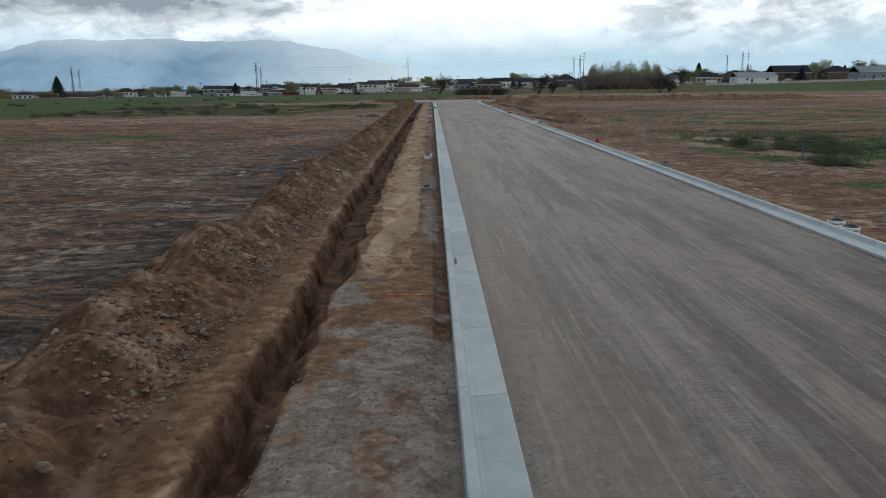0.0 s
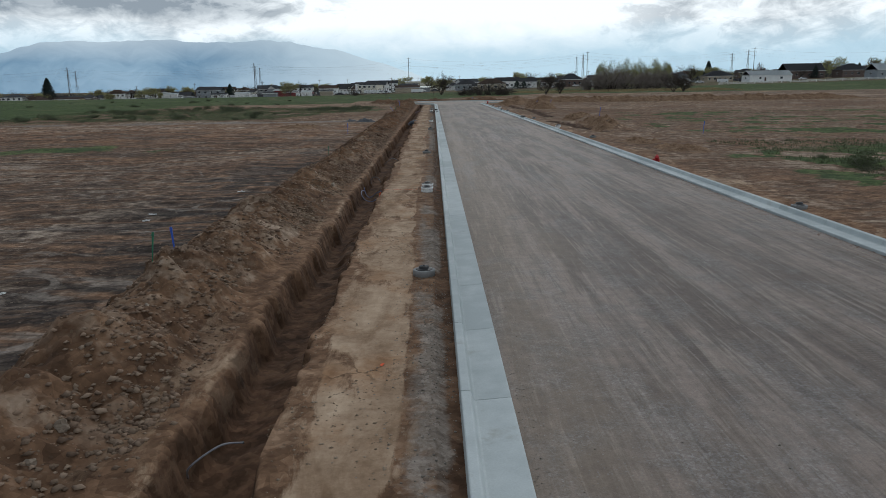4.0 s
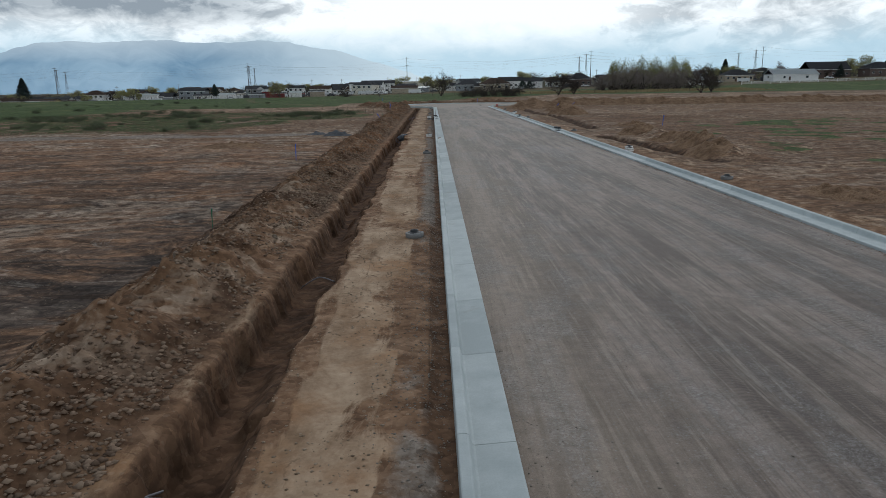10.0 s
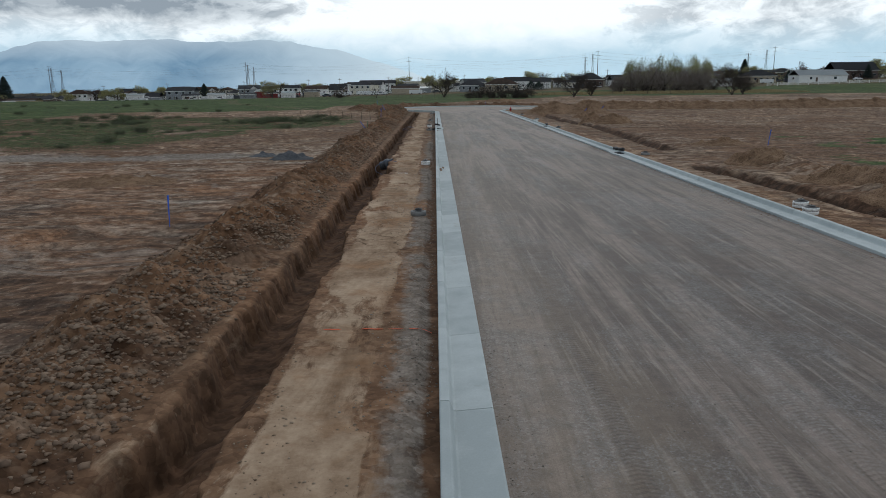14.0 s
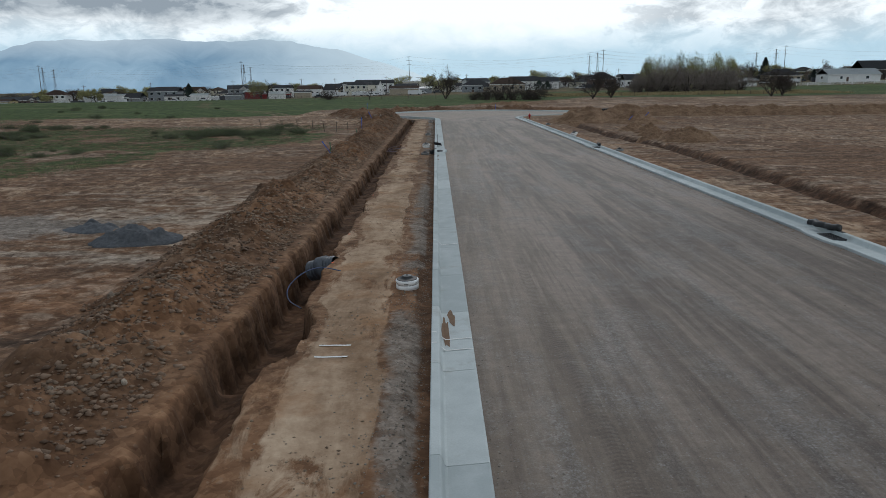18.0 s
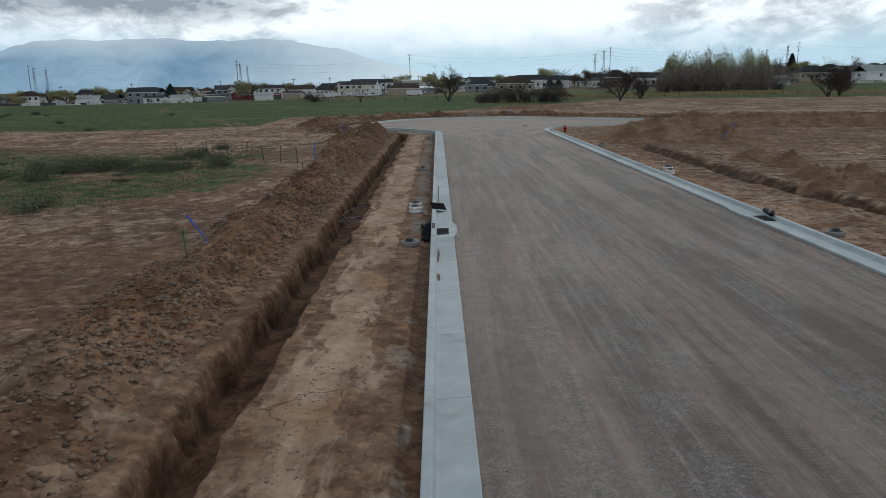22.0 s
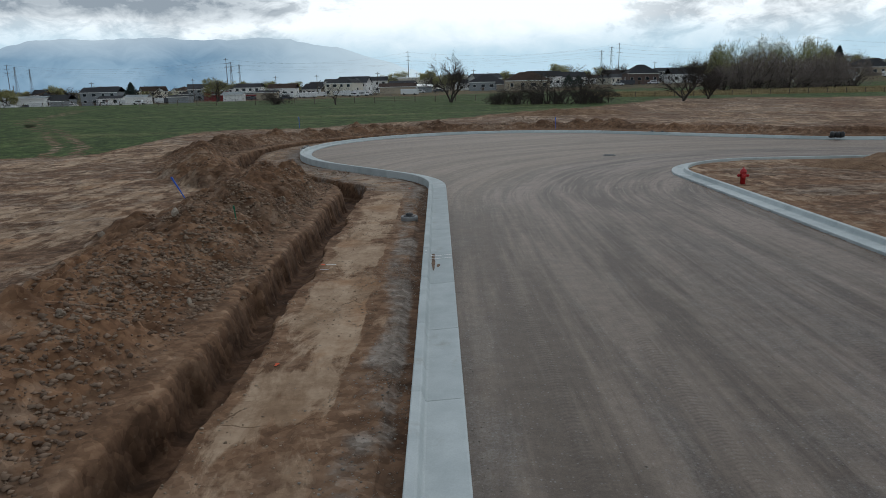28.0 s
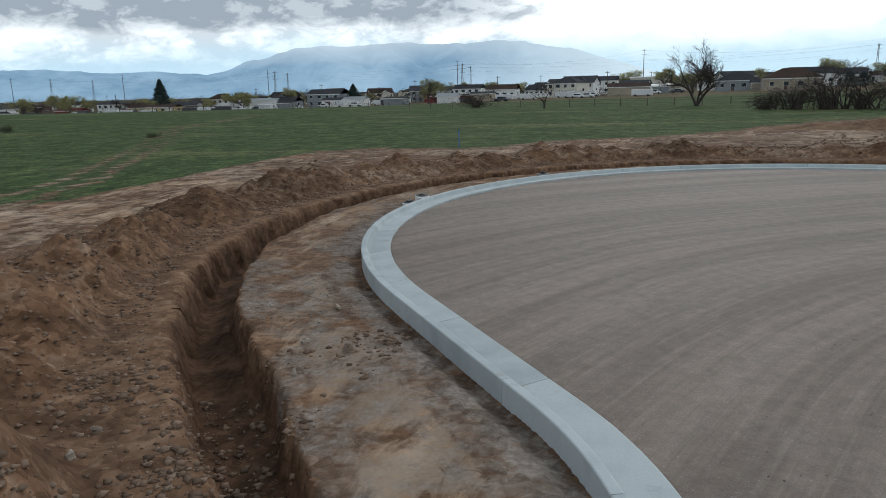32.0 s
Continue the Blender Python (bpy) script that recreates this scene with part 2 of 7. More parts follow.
    for size, weight, rise in ((3.6, 0.55, -0.8), (8.5, 0.48, -0.35)):
        crumb = n.add("ShaderNodeTexVoronoi", {"Vector": w, "Scale": size})
        pick = n.add("ShaderNodeSeparateColor", {0: crumb.outputs["Color"]}).outputs[0]
        c = n.mix(n.math("MULTIPLY", loose, weight), c, n.mix(pick, (0.20, 0.20, 0.20), (0.80, 0.80, 0.80)), "SOFT_LIGHT")
        height = n.math("ADD", height, n.math("MULTIPLY", n.math("MULTIPLY", crumb.outputs["Distance"], loose), rise))
    c = n.mix(0.35, c, n.mix(n.ramp(rag, 0.36, 0.64), (0.16, 0.16, 0.16), (0.84, 0.84, 0.84)), "SOFT_LIGHT")
    return c, height


def road_build(n, w):
    """Compacted road base: fine grey-brown gravel with long wheel streaks."""
    lane, along = n.attr("lane"), n.attr("along")
    v = n.add("ShaderNodeCombineXYZ", {0: lane, 1: n.math("MULTIPLY", along, 0.045)}).outputs[0]
    s1 = n.noise(v, 0.9, 4, 0.6, 0.3)
    s2 = n.noise(v, 4.0, 4, 0.65, 0.2)
    big = n.noise(w, 0.11, 4, 0.6)
    blotch = n.noise(w, 0.7, 5, 0.65)
    fine = n.noise(w, 30.0, 4, 0.75)
    wide = n.noise(n.add("ShaderNodeCombineXYZ", {0: n.math("MULTIPLY", lane, 0.6), 1: n.math("MULTIPLY", along, 0.10)}).outputs[0], 1.0, 4, 0.6, 0.8)
    f = n.math("ADD", n.math("MULTIPLY", s1, 0.40), n.math("ADD", n.math("MULTIPLY", s2, 0.25), n.math("MULTIPLY", wide, 0.35)))
    tone = n.ramp(f, 0.45, 0.55)
    c = n.mix(tone, (0.106, 0.078, 0.064), (0.230, 0.178, 0.149))
    s3 = n.noise(v, 10.0, 3, 0.6, 0.1)
    c = n.mix(n.ramp(s3, 0.52, 0.64, 0.0, 0.55), c, (0.098, 0.073, 0.056))
    c = n.mix(n.ramp(n.noise(v, 7.0, 3, 0.6, 0.3), 0.55, 0.66, 0.0, 0.65), c, (0.275, 0.228, 0.190))
    c = n.mix(n.math("MULTIPLY", n.ramp(blotch, 0.52, 0.66), 0.4), c, (0.118, 0.089, 0.069))
    # tan fines swept to the lanes by the gutter
    c = n.mix(n.math("MULTIPLY", n.ramp(n.math("ADD", lane, n.math("MULTIPLY", n.math("SUBTRACT", wide, 0.5), 5.0)), 3.6, 1.6), 0.45), c, (0.235, 0.175, 0.125))
    c = n.mix(n.attr("wet"), c, n.mix(tone, (0.080, 0.058, 0.043), (0.165, 0.126, 0.097)))
    # blue-grey stone showing where the fines are worn off, in long patches
    worn = n.noise(n.add("ShaderNodeCombineXYZ", {0: n.math("MULTIPLY", lane, 0.75), 1: n.math("MULTIPLY", along, 0.10), 2: 7.3}).outputs[0], 0.8, 6, 0.66, 0.6)
    worn = n.math("ADD", n.math("MULTIPLY", worn, 0.6), n.math("MULTIPLY", blotch, 0.4))
    cell = n.add("ShaderNodeTexVoronoi", {"Vector": w, "Scale": 21.0})
    pick = n.add("ShaderNodeSeparateColor", {0: cell.outputs["Color"]})
    stone = n.mix(pick.outputs[0], (0.095, 0.090, 0.088), (0.31, 0.305, 0.305))
    c = n.mix(n.math("MULTIPLY", n.math("MULTIPLY", n.ramp(worn, 0.49, 0.58), n.attr("stony")), n.ramp(fine, 0.40, 0.54, 0.15, 0.95)), c, stone)
    c = n.mix(n.math("MULTIPLY", n.math("GREATER_THAN", pick.outputs[1], 0.72), n.math("MULTIPLY", n.math("LESS_THAN", cell.outputs["Distance"], 0.30), 0.35)), c, stone)
    # tread prints of tyres in a few wheel lines
    print_ = None
    for at, reach, seed in ((2.35, 0.16, 0.0), (4.15, 0.16, 0.0), (5.3, 0.2, 9.0), (7.3, 0.2, 9.0)):
        sway = n.math("MULTIPLY", n.math("SUBTRACT", n.noise(n.add("ShaderNodeCombineXYZ", {0: seed, 1: n.math("MULTIPLY", along, 0.03)}).outputs[0], 1.0, 2), 0.5), 2.4)
        off = n.math("ABSOLUTE", n.math("SUBTRACT", lane, n.math("ADD", sway, at)))
        bars = n.math("SINE", n.math("ADD", n.math("MULTIPLY", along, 62.0), n.math("MULTIPLY", off, 22.0)))
        one = n.math("MULTIPLY", n.ramp(off, reach, reach * 0.8), n.ramp(bars, -0.2, 0.4, 0.25, 1.0))
        print_ = one if print_ is None else n.math("MAXIMUM", print_, one)
    print_ = n.math("MULTIPLY", print_, n.ramp(n.noise(n.vec("MULTIPLY", w, (1.0, 0.3, 1.0)), 0.25, 4, 0.6), 0.42, 0.56))
    print_ = n.math("MULTIPLY", print_, n.ramp(n.add("ShaderNodeSeparateXYZ", {0: w}).outputs[1], 192.0, 182.0))
    c = n.mix(n.math("MULTIPLY", print_, 0.42), c, (0.082, 0.060, 0.047))
    grit = n.noise(w, 85.0, 3, 0.7)
    c = n.mix(0.38, c, n.mix(n.ramp(n.math("ADD", n.math("MULTIPLY", fine, 0.55), n.math("MULTIPLY", grit, 0.45)), 0.36, 0.64), (0.14, 0.14, 0.14), (0.86, 0.86, 0.86)), "SOFT_LIGHT")
    patch = n.noise(w, 3.2, 6, 0.72)
    c = n.mix(0.30, c, n.mix(n.ramp(patch, 0.36, 0.64), (0.2, 0.2, 0.2), (0.8, 0.8, 0.8)), "SOFT_LIGHT")
    return c, n.math("SUBTRACT", n.math("ADD", n.math("MULTIPLY", fine, 0.3), n.math("MULTIPLY", s2, 0.35)), n.math("MULTIPLY", print_, 0.3))


def concrete_build(n, w):
    each = n.add("ShaderNodeObjectInfo").outputs["Random"]
    a = n.noise(w, 1.4, 5, 0.6)
    b = n.noise(w, 40.0, 3, 0.6)
    geo = n.add("ShaderNodeNewGeometry").outputs["Position"]
    c = n.mix(n.ramp(n.math("ADD", a, n.math("MULTIPLY", n.math("SUBTRACT", each, 0.5), 0.35)), 0.3, 0.7), (0.39, 0.43, 0.435), (0.53, 0.57, 0.57))
    c = n.mix(n.ramp(n.noise(geo, 0.9, 5, 0.7), 0.60, 0.74, 0.0, 0.55), c, (0.27, 0.24, 0.20))
    c = n.mix(n.ramp(b, 0.35, 0.75, 0.0, 0.25), c, (0.28, 0.29, 0.285))
    return c, b


MAT = {
    "soil": material("dug_soil", soil_build, 0.97, 0, 0.6, 0.035, 0.12),
    "road": material("road_base", road_build, 0.72, 0, 0.6, 0.02, 0.42),
    "concrete": material("fresh_concrete", concrete_build, 0.85, 0, 0.12, 0.01, 0.3),
    "white_plastic": plain("white_riser_plastic", (0.84, 0.84, 0.83), 0.10, 5, 0.5),
    "mat_black": plain("matt_black_lid_and_shade", (0.010, 0.010, 0.011), 0.3, 9, 0.98, 0.0, 0.05),
    "black_plastic": plain("black_cone_plastic", (0.026, 0.026, 0.027), 0.4, 9, 0.55),
    "fabric": plain("dark_filter_fabric", (0.040, 0.042, 0.044), 0.5, 14, 0.98, 0.0, 0.05, 0.4),
    "grey_ring": plain("grey_precast", (0.235, 0.235, 0.232), 0.2, 8, 0.9),
    "rust_iron": plain("rusty_iron", (0.10, 0.055, 0.035), 0.4, 14, 0.8, 0.3),
    "iron": plain("cast_iron", (0.045, 0.046, 0.05), 0.35, 14, 0.75, 0.2),
    "red_paint": plain("red_hydrant_paint", (0.42, 0.022, 0.025), 0.25, 9, 0.45),
    "blue_paint": plain("blue_stake_paint", (0.045, 0.13, 0.60), 0.3, 10, 0.7),
    "green_paint": plain("green_stake_paint", (0.02, 0.14, 0.075), 0.3, 10, 0.7),
    "raw_wood": plain("weathered_post_wood", (0.12, 0.095, 0.075), 0.35, 12, 0.9),
    "pipe_black": plain("corrugated_pipe_plastic", (0.070, 0.078, 0.092), 0.35, 10, 0.5),
    "hose_blue": plain("blue_poly_pipe", (0.075, 0.10, 0.19), 0.3, 8, 0.45),
    "hose_grey": plain("grey_poly_pipe", (0.13, 0.125, 0.14), 0.3, 8, 0.5),
    "hose_mauve": plain("mauve_poly_pipe", (0.155, 0.115, 0.150), 0.3, 8, 0.5),
    "orange_paint": plain("orange_marking_paint", (0.66, 0.10, 0.035), 0.3, 5, 0.9),
    "white_chalk": plain("white_chalk_paint", (0.72, 0.72, 0.70), 0.15, 9, 0.9),
    "mud": plain("dried_mud_stain", (0.150, 0.088, 0.052), 0.35, 5, 0.9),
    "stone": plain("dug_stone", (0.215, 0.165, 0.125), 0.35, 4, 0.95),
    "pale_stone": plain("pale_stone", (0.34, 0.28, 0.22), 0.3, 4, 0.95),
    "bark": plain("dark_bark", (0.055, 0.043, 0.036), 0.35, 3, 0.95),
    "twig": plain("grey_twigs", (0.135, 0.112, 0.108), 0.3, 2, 0.95),
    "grove_twig": plain("pale_grove_twigs", (0.225, 0.185, 0.165), 0.35, 0.6, 0.95),
    "leaf_spring": plain("spring_leaves", (0.30, 0.285, 0.125), 0.4, 0.8, 0.85),
    "far_wood": plain("far_bare_woods", (0.105, 0.105, 0.108), 0.4, 0.1, 0.95),
    "leaf_dark": plain("dark_conifer_needles", (0.020, 0.034, 0.028), 0.45, 1.0, 0.9),
    "leaf_bush": plain("sage_leaves", (0.098, 0.116, 0.060), 0.45, 1.2, 0.9),
    "dry_grass": plain("dry_grass", (0.36, 0.28, 0.15), 0.35, 0.5, 0.95),
    "grass": plain("pasture_grass", (0.075, 0.108, 0.034), 0.45, 0.5, 0.9),
    "wall_white": plain("white_siding", (0.80, 0.80, 0.79), 0.08, 1.0, 0.7),
    "wall_grey": plain("grey_siding", (0.26, 0.28, 0.30), 0.10, 1.0, 0.75),
    "wall_tan": plain("tan_stucco", (0.40, 0.34, 0.26), 0.12, 1.0, 0.85),
    "wall_yellow": plain("yellow_brick", (0.52, 0.42, 0.23), 0.12, 1.0, 0.85),
    "wall_cream": plain("cream_panels", (0.66, 0.62, 0.53), 0.08, 1.0, 0.8),
    "wall_brick": plain("brown_brick", (0.13, 0.092, 0.080), 0.2, 2.0, 0.9),
    "wall_red": plain("red_barn_boards", (0.22, 0.028, 0.030), 0.25, 1.5, 0.8),
    "roof_grey": plain("grey_shingles", (0.088, 0.092, 0.102), 0.3, 1.5, 0.9),
    "grey_gravel": plain("grey_gravel_pile", (0.082, 0.085, 0.092), 0.5, 9.0, 0.95, 0.0, 0.2, 0.8),
    "roof_dark": plain("dark_shingles", (0.062, 0.064, 0.072), 0.3, 1.5, 0.9),
    "roof_brown": plain("brown_shingles", (0.090, 0.055, 0.040), 0.3, 1.5, 0.9),
    "roof_metal": plain("pale_metal_roof", (0.50, 0.53, 0.54), 0.1, 1.0, 0.45, 0.4),
    "glass": plain("dark_window_glass", (0.020, 0.025, 0.030), 0.3, 1.0, 0.12, 0.0, 0.6, 0.0),
    "pole": plain("grey_steel_pole", (0.16, 0.165, 0.17), 0.15, 0.5, 0.6, 0.4),
    "wire": plain("dull_wire", (0.12, 0.125, 0.13), 0.1, 0.5, 0.6, 0.4),
    "car_white": plain("white_car_paint", (0.66, 0.67, 0.68), 0.05, 1, 0.3),
    "car_dark": plain("dark_car_paint", (0.05, 0.055, 0.07), 0.1, 1, 0.3),
    "tyre": plain("tyre_rubber", (0.02, 0.02, 0.02), 0.2, 4, 0.9),
}


def haze(name, near, far, scale):
    """Distance with its bright haze painted in: a plain backdrop that glows."""
    m = bpy.data.materials.new(name)
    m.use_nodes = True
    n = Net(m.node_tree)
    w = n.add("ShaderNodeTexCoord").outputs["Object"]
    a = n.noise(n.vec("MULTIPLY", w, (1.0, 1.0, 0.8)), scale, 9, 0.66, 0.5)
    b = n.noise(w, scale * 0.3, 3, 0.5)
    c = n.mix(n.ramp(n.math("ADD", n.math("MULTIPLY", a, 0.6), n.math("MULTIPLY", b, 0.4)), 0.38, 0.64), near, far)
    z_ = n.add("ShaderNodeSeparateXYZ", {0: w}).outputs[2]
    # haze painted into the emission: paler towards the crest and the east
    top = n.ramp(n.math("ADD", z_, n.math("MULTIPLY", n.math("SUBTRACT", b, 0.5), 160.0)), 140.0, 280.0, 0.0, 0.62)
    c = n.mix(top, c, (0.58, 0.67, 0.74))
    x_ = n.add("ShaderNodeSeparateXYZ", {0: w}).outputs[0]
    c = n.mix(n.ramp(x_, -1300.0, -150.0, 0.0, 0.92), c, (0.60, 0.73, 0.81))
    e = n.add("ShaderNodeEmission", {"Color": c, "Strength": 1.0})
    o = n.add("ShaderNodeOutputMaterial")
    m.node_tree.links.new(e.outputs[0], o.inputs[0])
    return m


# ---- mesh helpers ----
def mesh_of(verts, faces, name, mat, smooth=False):
    me = bpy.data.meshes.new(name)
    me.from_pydata(verts, [], faces)
    me.materials.append(mat)
    if smooth:
        me.shade_smooth()
    return me


def part(name, bm, mat, parent=None, label="", smooth=False):
    """Link a bmesh as one mesh object under a thing or a part."""
    me = bpy.data.meshes.new(name)
    bm.normal_update()
    bm.to_mesh(me)
    bm.free()
    return part_mesh(name, me, mat, parent, label, smooth)


def part_mesh(name, me, mat, parent=None, label="", smooth=False):
    if not me.materials:
        me.materials.append(mat)
    if smooth:
        me.shade_smooth()
    ob = new(name, me)
    ob.parent = parent
    if label:
        ob["label"] = label
    return ob


def thing(name, x, y, z, label, category, group="", turn=0.0, kind=""):
    ob = new(name)
    ob.empty_display_size = 0.2
    ob.matrix_basis = pose(x, y, z, 0, 0, turn)
    return tagged(ob, label, category, group, kind)


def box(bm, x0, x1, y0, y1, z0, z1, bevel=0.0):
    made = bmesh.ops.create_cube(bm, size=1.0, matrix=Matrix.Translation(((x0 + x1) / 2, (y0 + y1) / 2, (z0 + z1) / 2)) @ Matrix.Diagonal((x1 - x0, y1 - y0, z1 - z0, 1)))
    if bevel:
        edges = list({e for v in made["verts"] for e in v.link_edges})
        bmesh.ops.bevel(bm, geom=edges, offset=bevel, segments=2, affect="EDGES", profile=0.6)
    return bm


def lathe(profile, n=32, bm=None, at=(0, 0, 0)):
    """A body of revolution about z from (radius, height) pairs."""
    bm = bm or bmesh.new()
    rings = []
    for r, z in profile:
        rings.append([bm.verts.new((at[0] + r * math.cos(2 * math.pi * k / n), at[1] + r * math.sin(2 * math.pi * k / n), at[2] + z)) for k in range(n)])
    for a, b in zip(rings, rings[1:]):
        for k in range(n):
            bm.faces.new((a[k], a[(k + 1) % n], b[(k + 1) % n], b[k]))
    bm.faces.new(rings[-1])
    bm.faces.new(rings[0][::-1])
    return bm


def tube(points, radius, n=8, bm=None, taper=None):
    """A round tube along points."""
    bm = bm or bmesh.new()
    pts = [Vector(p) for p in points]
    rings = []
    for i, p in enumerate(pts):
        d = (pts[min(i + 1, len(pts) - 1)] - pts[max(i - 1, 0)]).normalized()
        side = d.cross(Vector((0, 0, 1)))
        side = side.normalized() if side.length > 1e-3 else Vector((1, 0, 0))
        top = side.cross(d)
        r = radius if taper is None else radius + (taper - radius) * i / (len(pts) - 1)
        rings.append([bm.verts.new(p + r * (math.cos(2 * math.pi * k / n) * side + math.sin(2 * math.pi * k / n) * top)) for k in range(n)])
    for a, b in zip(rings, rings[1:]):
        for k in range(n):
            bm.faces.new((a[k], a[(k + 1) % n], b[(k + 1) % n], b[k]))
    bm.faces.new(rings[-1])
    bm.faces.new(rings[0][::-1])
    bmesh.ops.recalc_face_normals(bm, faces=bm.faces)
    return bm


def sag(a, b, drop, n=10):
    a, b = Vector(a), Vector(b)
    return [a.lerp(b, k / n) - Vector((0, 0, drop * 4 * (k / n) * (1 - k / n))) for k in range(n + 1)]


# ---- plan of the street ----
CURB_W = 0.762
ROAD_W = 10.97
HEAD, R_TURN, R_BULB, RUN = 130.0, 7.04, 15.56, 5.72


def arc(cx, cy, r, a0, a1, step=0.5):
    k = max(4, int(abs(radians(a1 - a0)) * r / step))
    return [(cx + r * math.cos(radians(a0 + (a1 - a0) * i / k)), cy + r * math.sin(radians(a0 + (a1 - a0) * i / k))) for i in range(k + 1)]


# back line of the western curb: straight, left turn, tangent, round the bulb, and out to the east
west = [(0.0, float(y)) for y in range(-45, 197)] + [(0.0, 197.0)]
west += arc(-R_TURN, 197.5, R_TURN, 0, 40)
ex, ey = west[-1]
hx, hy = math.cos(radians(HEAD)), math.sin(radians(HEAD))
west += [(ex + hx * k * RUN / 8, ey + hy * k * RUN / 8) for k in range(1, 9)]
bx, by = west[-1]
BULB = (bx + R_BULB * hy, by - R_BULB * hx)
west += arc(*BULB, R_BULB, 220, 52)[1:]
qx, qy = west[-1]
OUT_Y = 217.6
slant = (qy - OUT_Y - 12 * (1 - math.cos(radians(38)))) / math.sin(radians(38))
west += [(qx + math.cos(radians(38)) * slant * k / 12, qy - math.sin(radians(38)) * slant * k / 12) for k in range(1, 13)]
west += arc(west[-1][0] + 12 * math.sin(radians(38)), OUT_Y + 12, 12, 232, 270)[1:]
west += [(west[-1][0] + 1.0 * k, OUT_Y) for k in range(1, 60)]
# back line of the eastern curb, seen from its own road side
EAST_X = CURB_W + ROAD_W + CURB_W
IN_Y, R_RET = OUT_Y - CURB_W - ROAD_W - CURB_W + 0.4, 5.8
east = [(EAST_X, float(y)) for y in range(-45, 200)]
east += arc(EAST_X + R_RET, IN_Y - R_RET, R_RET, 180, 90)
east += [(east[-1][0] + 1.0 * k, IN_Y) for k in range(1, 70)]


def value_noise(x, y, seed):
    xi, yi = np.floor(x), np.floor(y)
    fx, fy = x - xi, y - yi
    fx, fy = fx * fx * (3 - 2 * fx), fy * fy * (3 - 2 * fy)

    def h(a, b):
        s = np.sin(a * 127.1 + b * 311.7 + seed * 74.7) * 43758.5453
        return s - np.floor(s)
    return (h(xi, yi) * (1 - fx) + h(xi + 1, yi) * fx) * (1 - fy) + (h(xi, yi + 1) * (1 - fx) + h(xi + 1, yi + 1) * fx) * fy


def fbm(x, y, scale, octaves=4, seed=1, gain=0.5):
    total, amp, norm = 0.0, 1.0, 0.0
    for k in range(octaves):
        total = total + amp * value_noise(x * scale * 2**k + 17.3 * k, y * scale * 2**k - 9.1 * k, seed + k)
        norm += amp
        amp *= gain
    return total / norm * 2 - 1


def cells(x, y, scale, seed):
    """Distance to the nearest of one random point a cell, and that point's own number from 0 to 1."""
    px, py = x * scale, y * scale
    xi, yi = np.floor(px), np.floor(py)
    best, own = np.full(px.shape, 9.0), np.zeros(px.shape)
    for i in (-1, 0, 1):
        for j in (-1, 0, 1):
            s = np.sin((xi + i) * 127.1 + (yi + j) * 311.7 + seed * 74.7) * 43758.5453
            h = s - np.floor(s)
            g = (h * 977.31) % 1.0
            r = np.hypot(xi + i + h - px, yi + j + g - py)
            near = r < best
            best, own = np.where(near, r, best), np.where(near, (h * 431.7) % 1.0, own)
    return best, own


def smooth(a, lo, hi):
    t = np.clip((a - lo) / (hi - lo), 0, 1)
    return t * t * (3 - 2 * t)


def signed(px, py, line):
    """Distance to a line of points, positive on its left."""
    best = np.full(px.shape, 1e9)
    sign = np.ones(px.shape)
    along = np.zeros(px.shape)
    s0 = 0.0
    for (ax, ay), (cx, cy) in zip(line, line[1:]):
        dx, dy = cx - ax, cy - ay
        ll = math.hypot(dx, dy)
        t = np.clip(((px - ax) * dx + (py - ay) * dy) / ll**2, 0, 1)
        ox, oy = px - ax - t * dx, py - ay - t * dy
        d = np.hypot(ox, oy)
        near = d < best - 1e-9
        best = np.where(near, d, best)
        sign = np.where(near, np.where(dx * oy - dy * ox >= 0, 1.0, -1.0), sign)
        along = np.where(near, s0 + t * ll, along)
        s0 += ll
    return best * sign, along


# ---- ground ----
west_n = [p for p in west if p[1] > 180]
east_n = [p for p in east if p[1] > 180]
WEST_S0 = 180.0 + 1.0


def to_lines(x, y):
    """Signed distances to both curbs' back lines (positive: west of them) and the run along the western one."""
    dw, de, s = -x.copy(), EAST_X - x, y.copy()
    near = (y > 188) & (x > -90) & (x < 90) & (y < 300)
    a, run = signed(x[near], y[near], west_n)
    b, _ = signed(x[near], y[near], east_n)
    dw[near], de[near], s[near] = a, b, run + WEST_S0
    far = (y > 188) & ~near
    dw[far] = 60.0
    de[far] = np.where(x[far] > 60, -60.0, 60.0)
    return dw, de, s


def hump(x, y, cx, cy, rx, ry, h):
    r = np.hypot((x - cx) / rx, (y - cy) / ry)
    return h * np.clip(1 - r, 0, 1) ** 0.9


def knots(s, *pairs):
    return np.interp(s, [p[0] for p in pairs], [p[1] for p in pairs])


def crest_at(s):
    return knots(s, (0, 0.62), (40, 0.72), (60, 0.55), (75, 0.45), (110, 0.50), (165, 0.45), (178, 0.75), (187, 1.0), (196, 0.95), (203, 0.6), (225, 0.5), (300, 0.5))


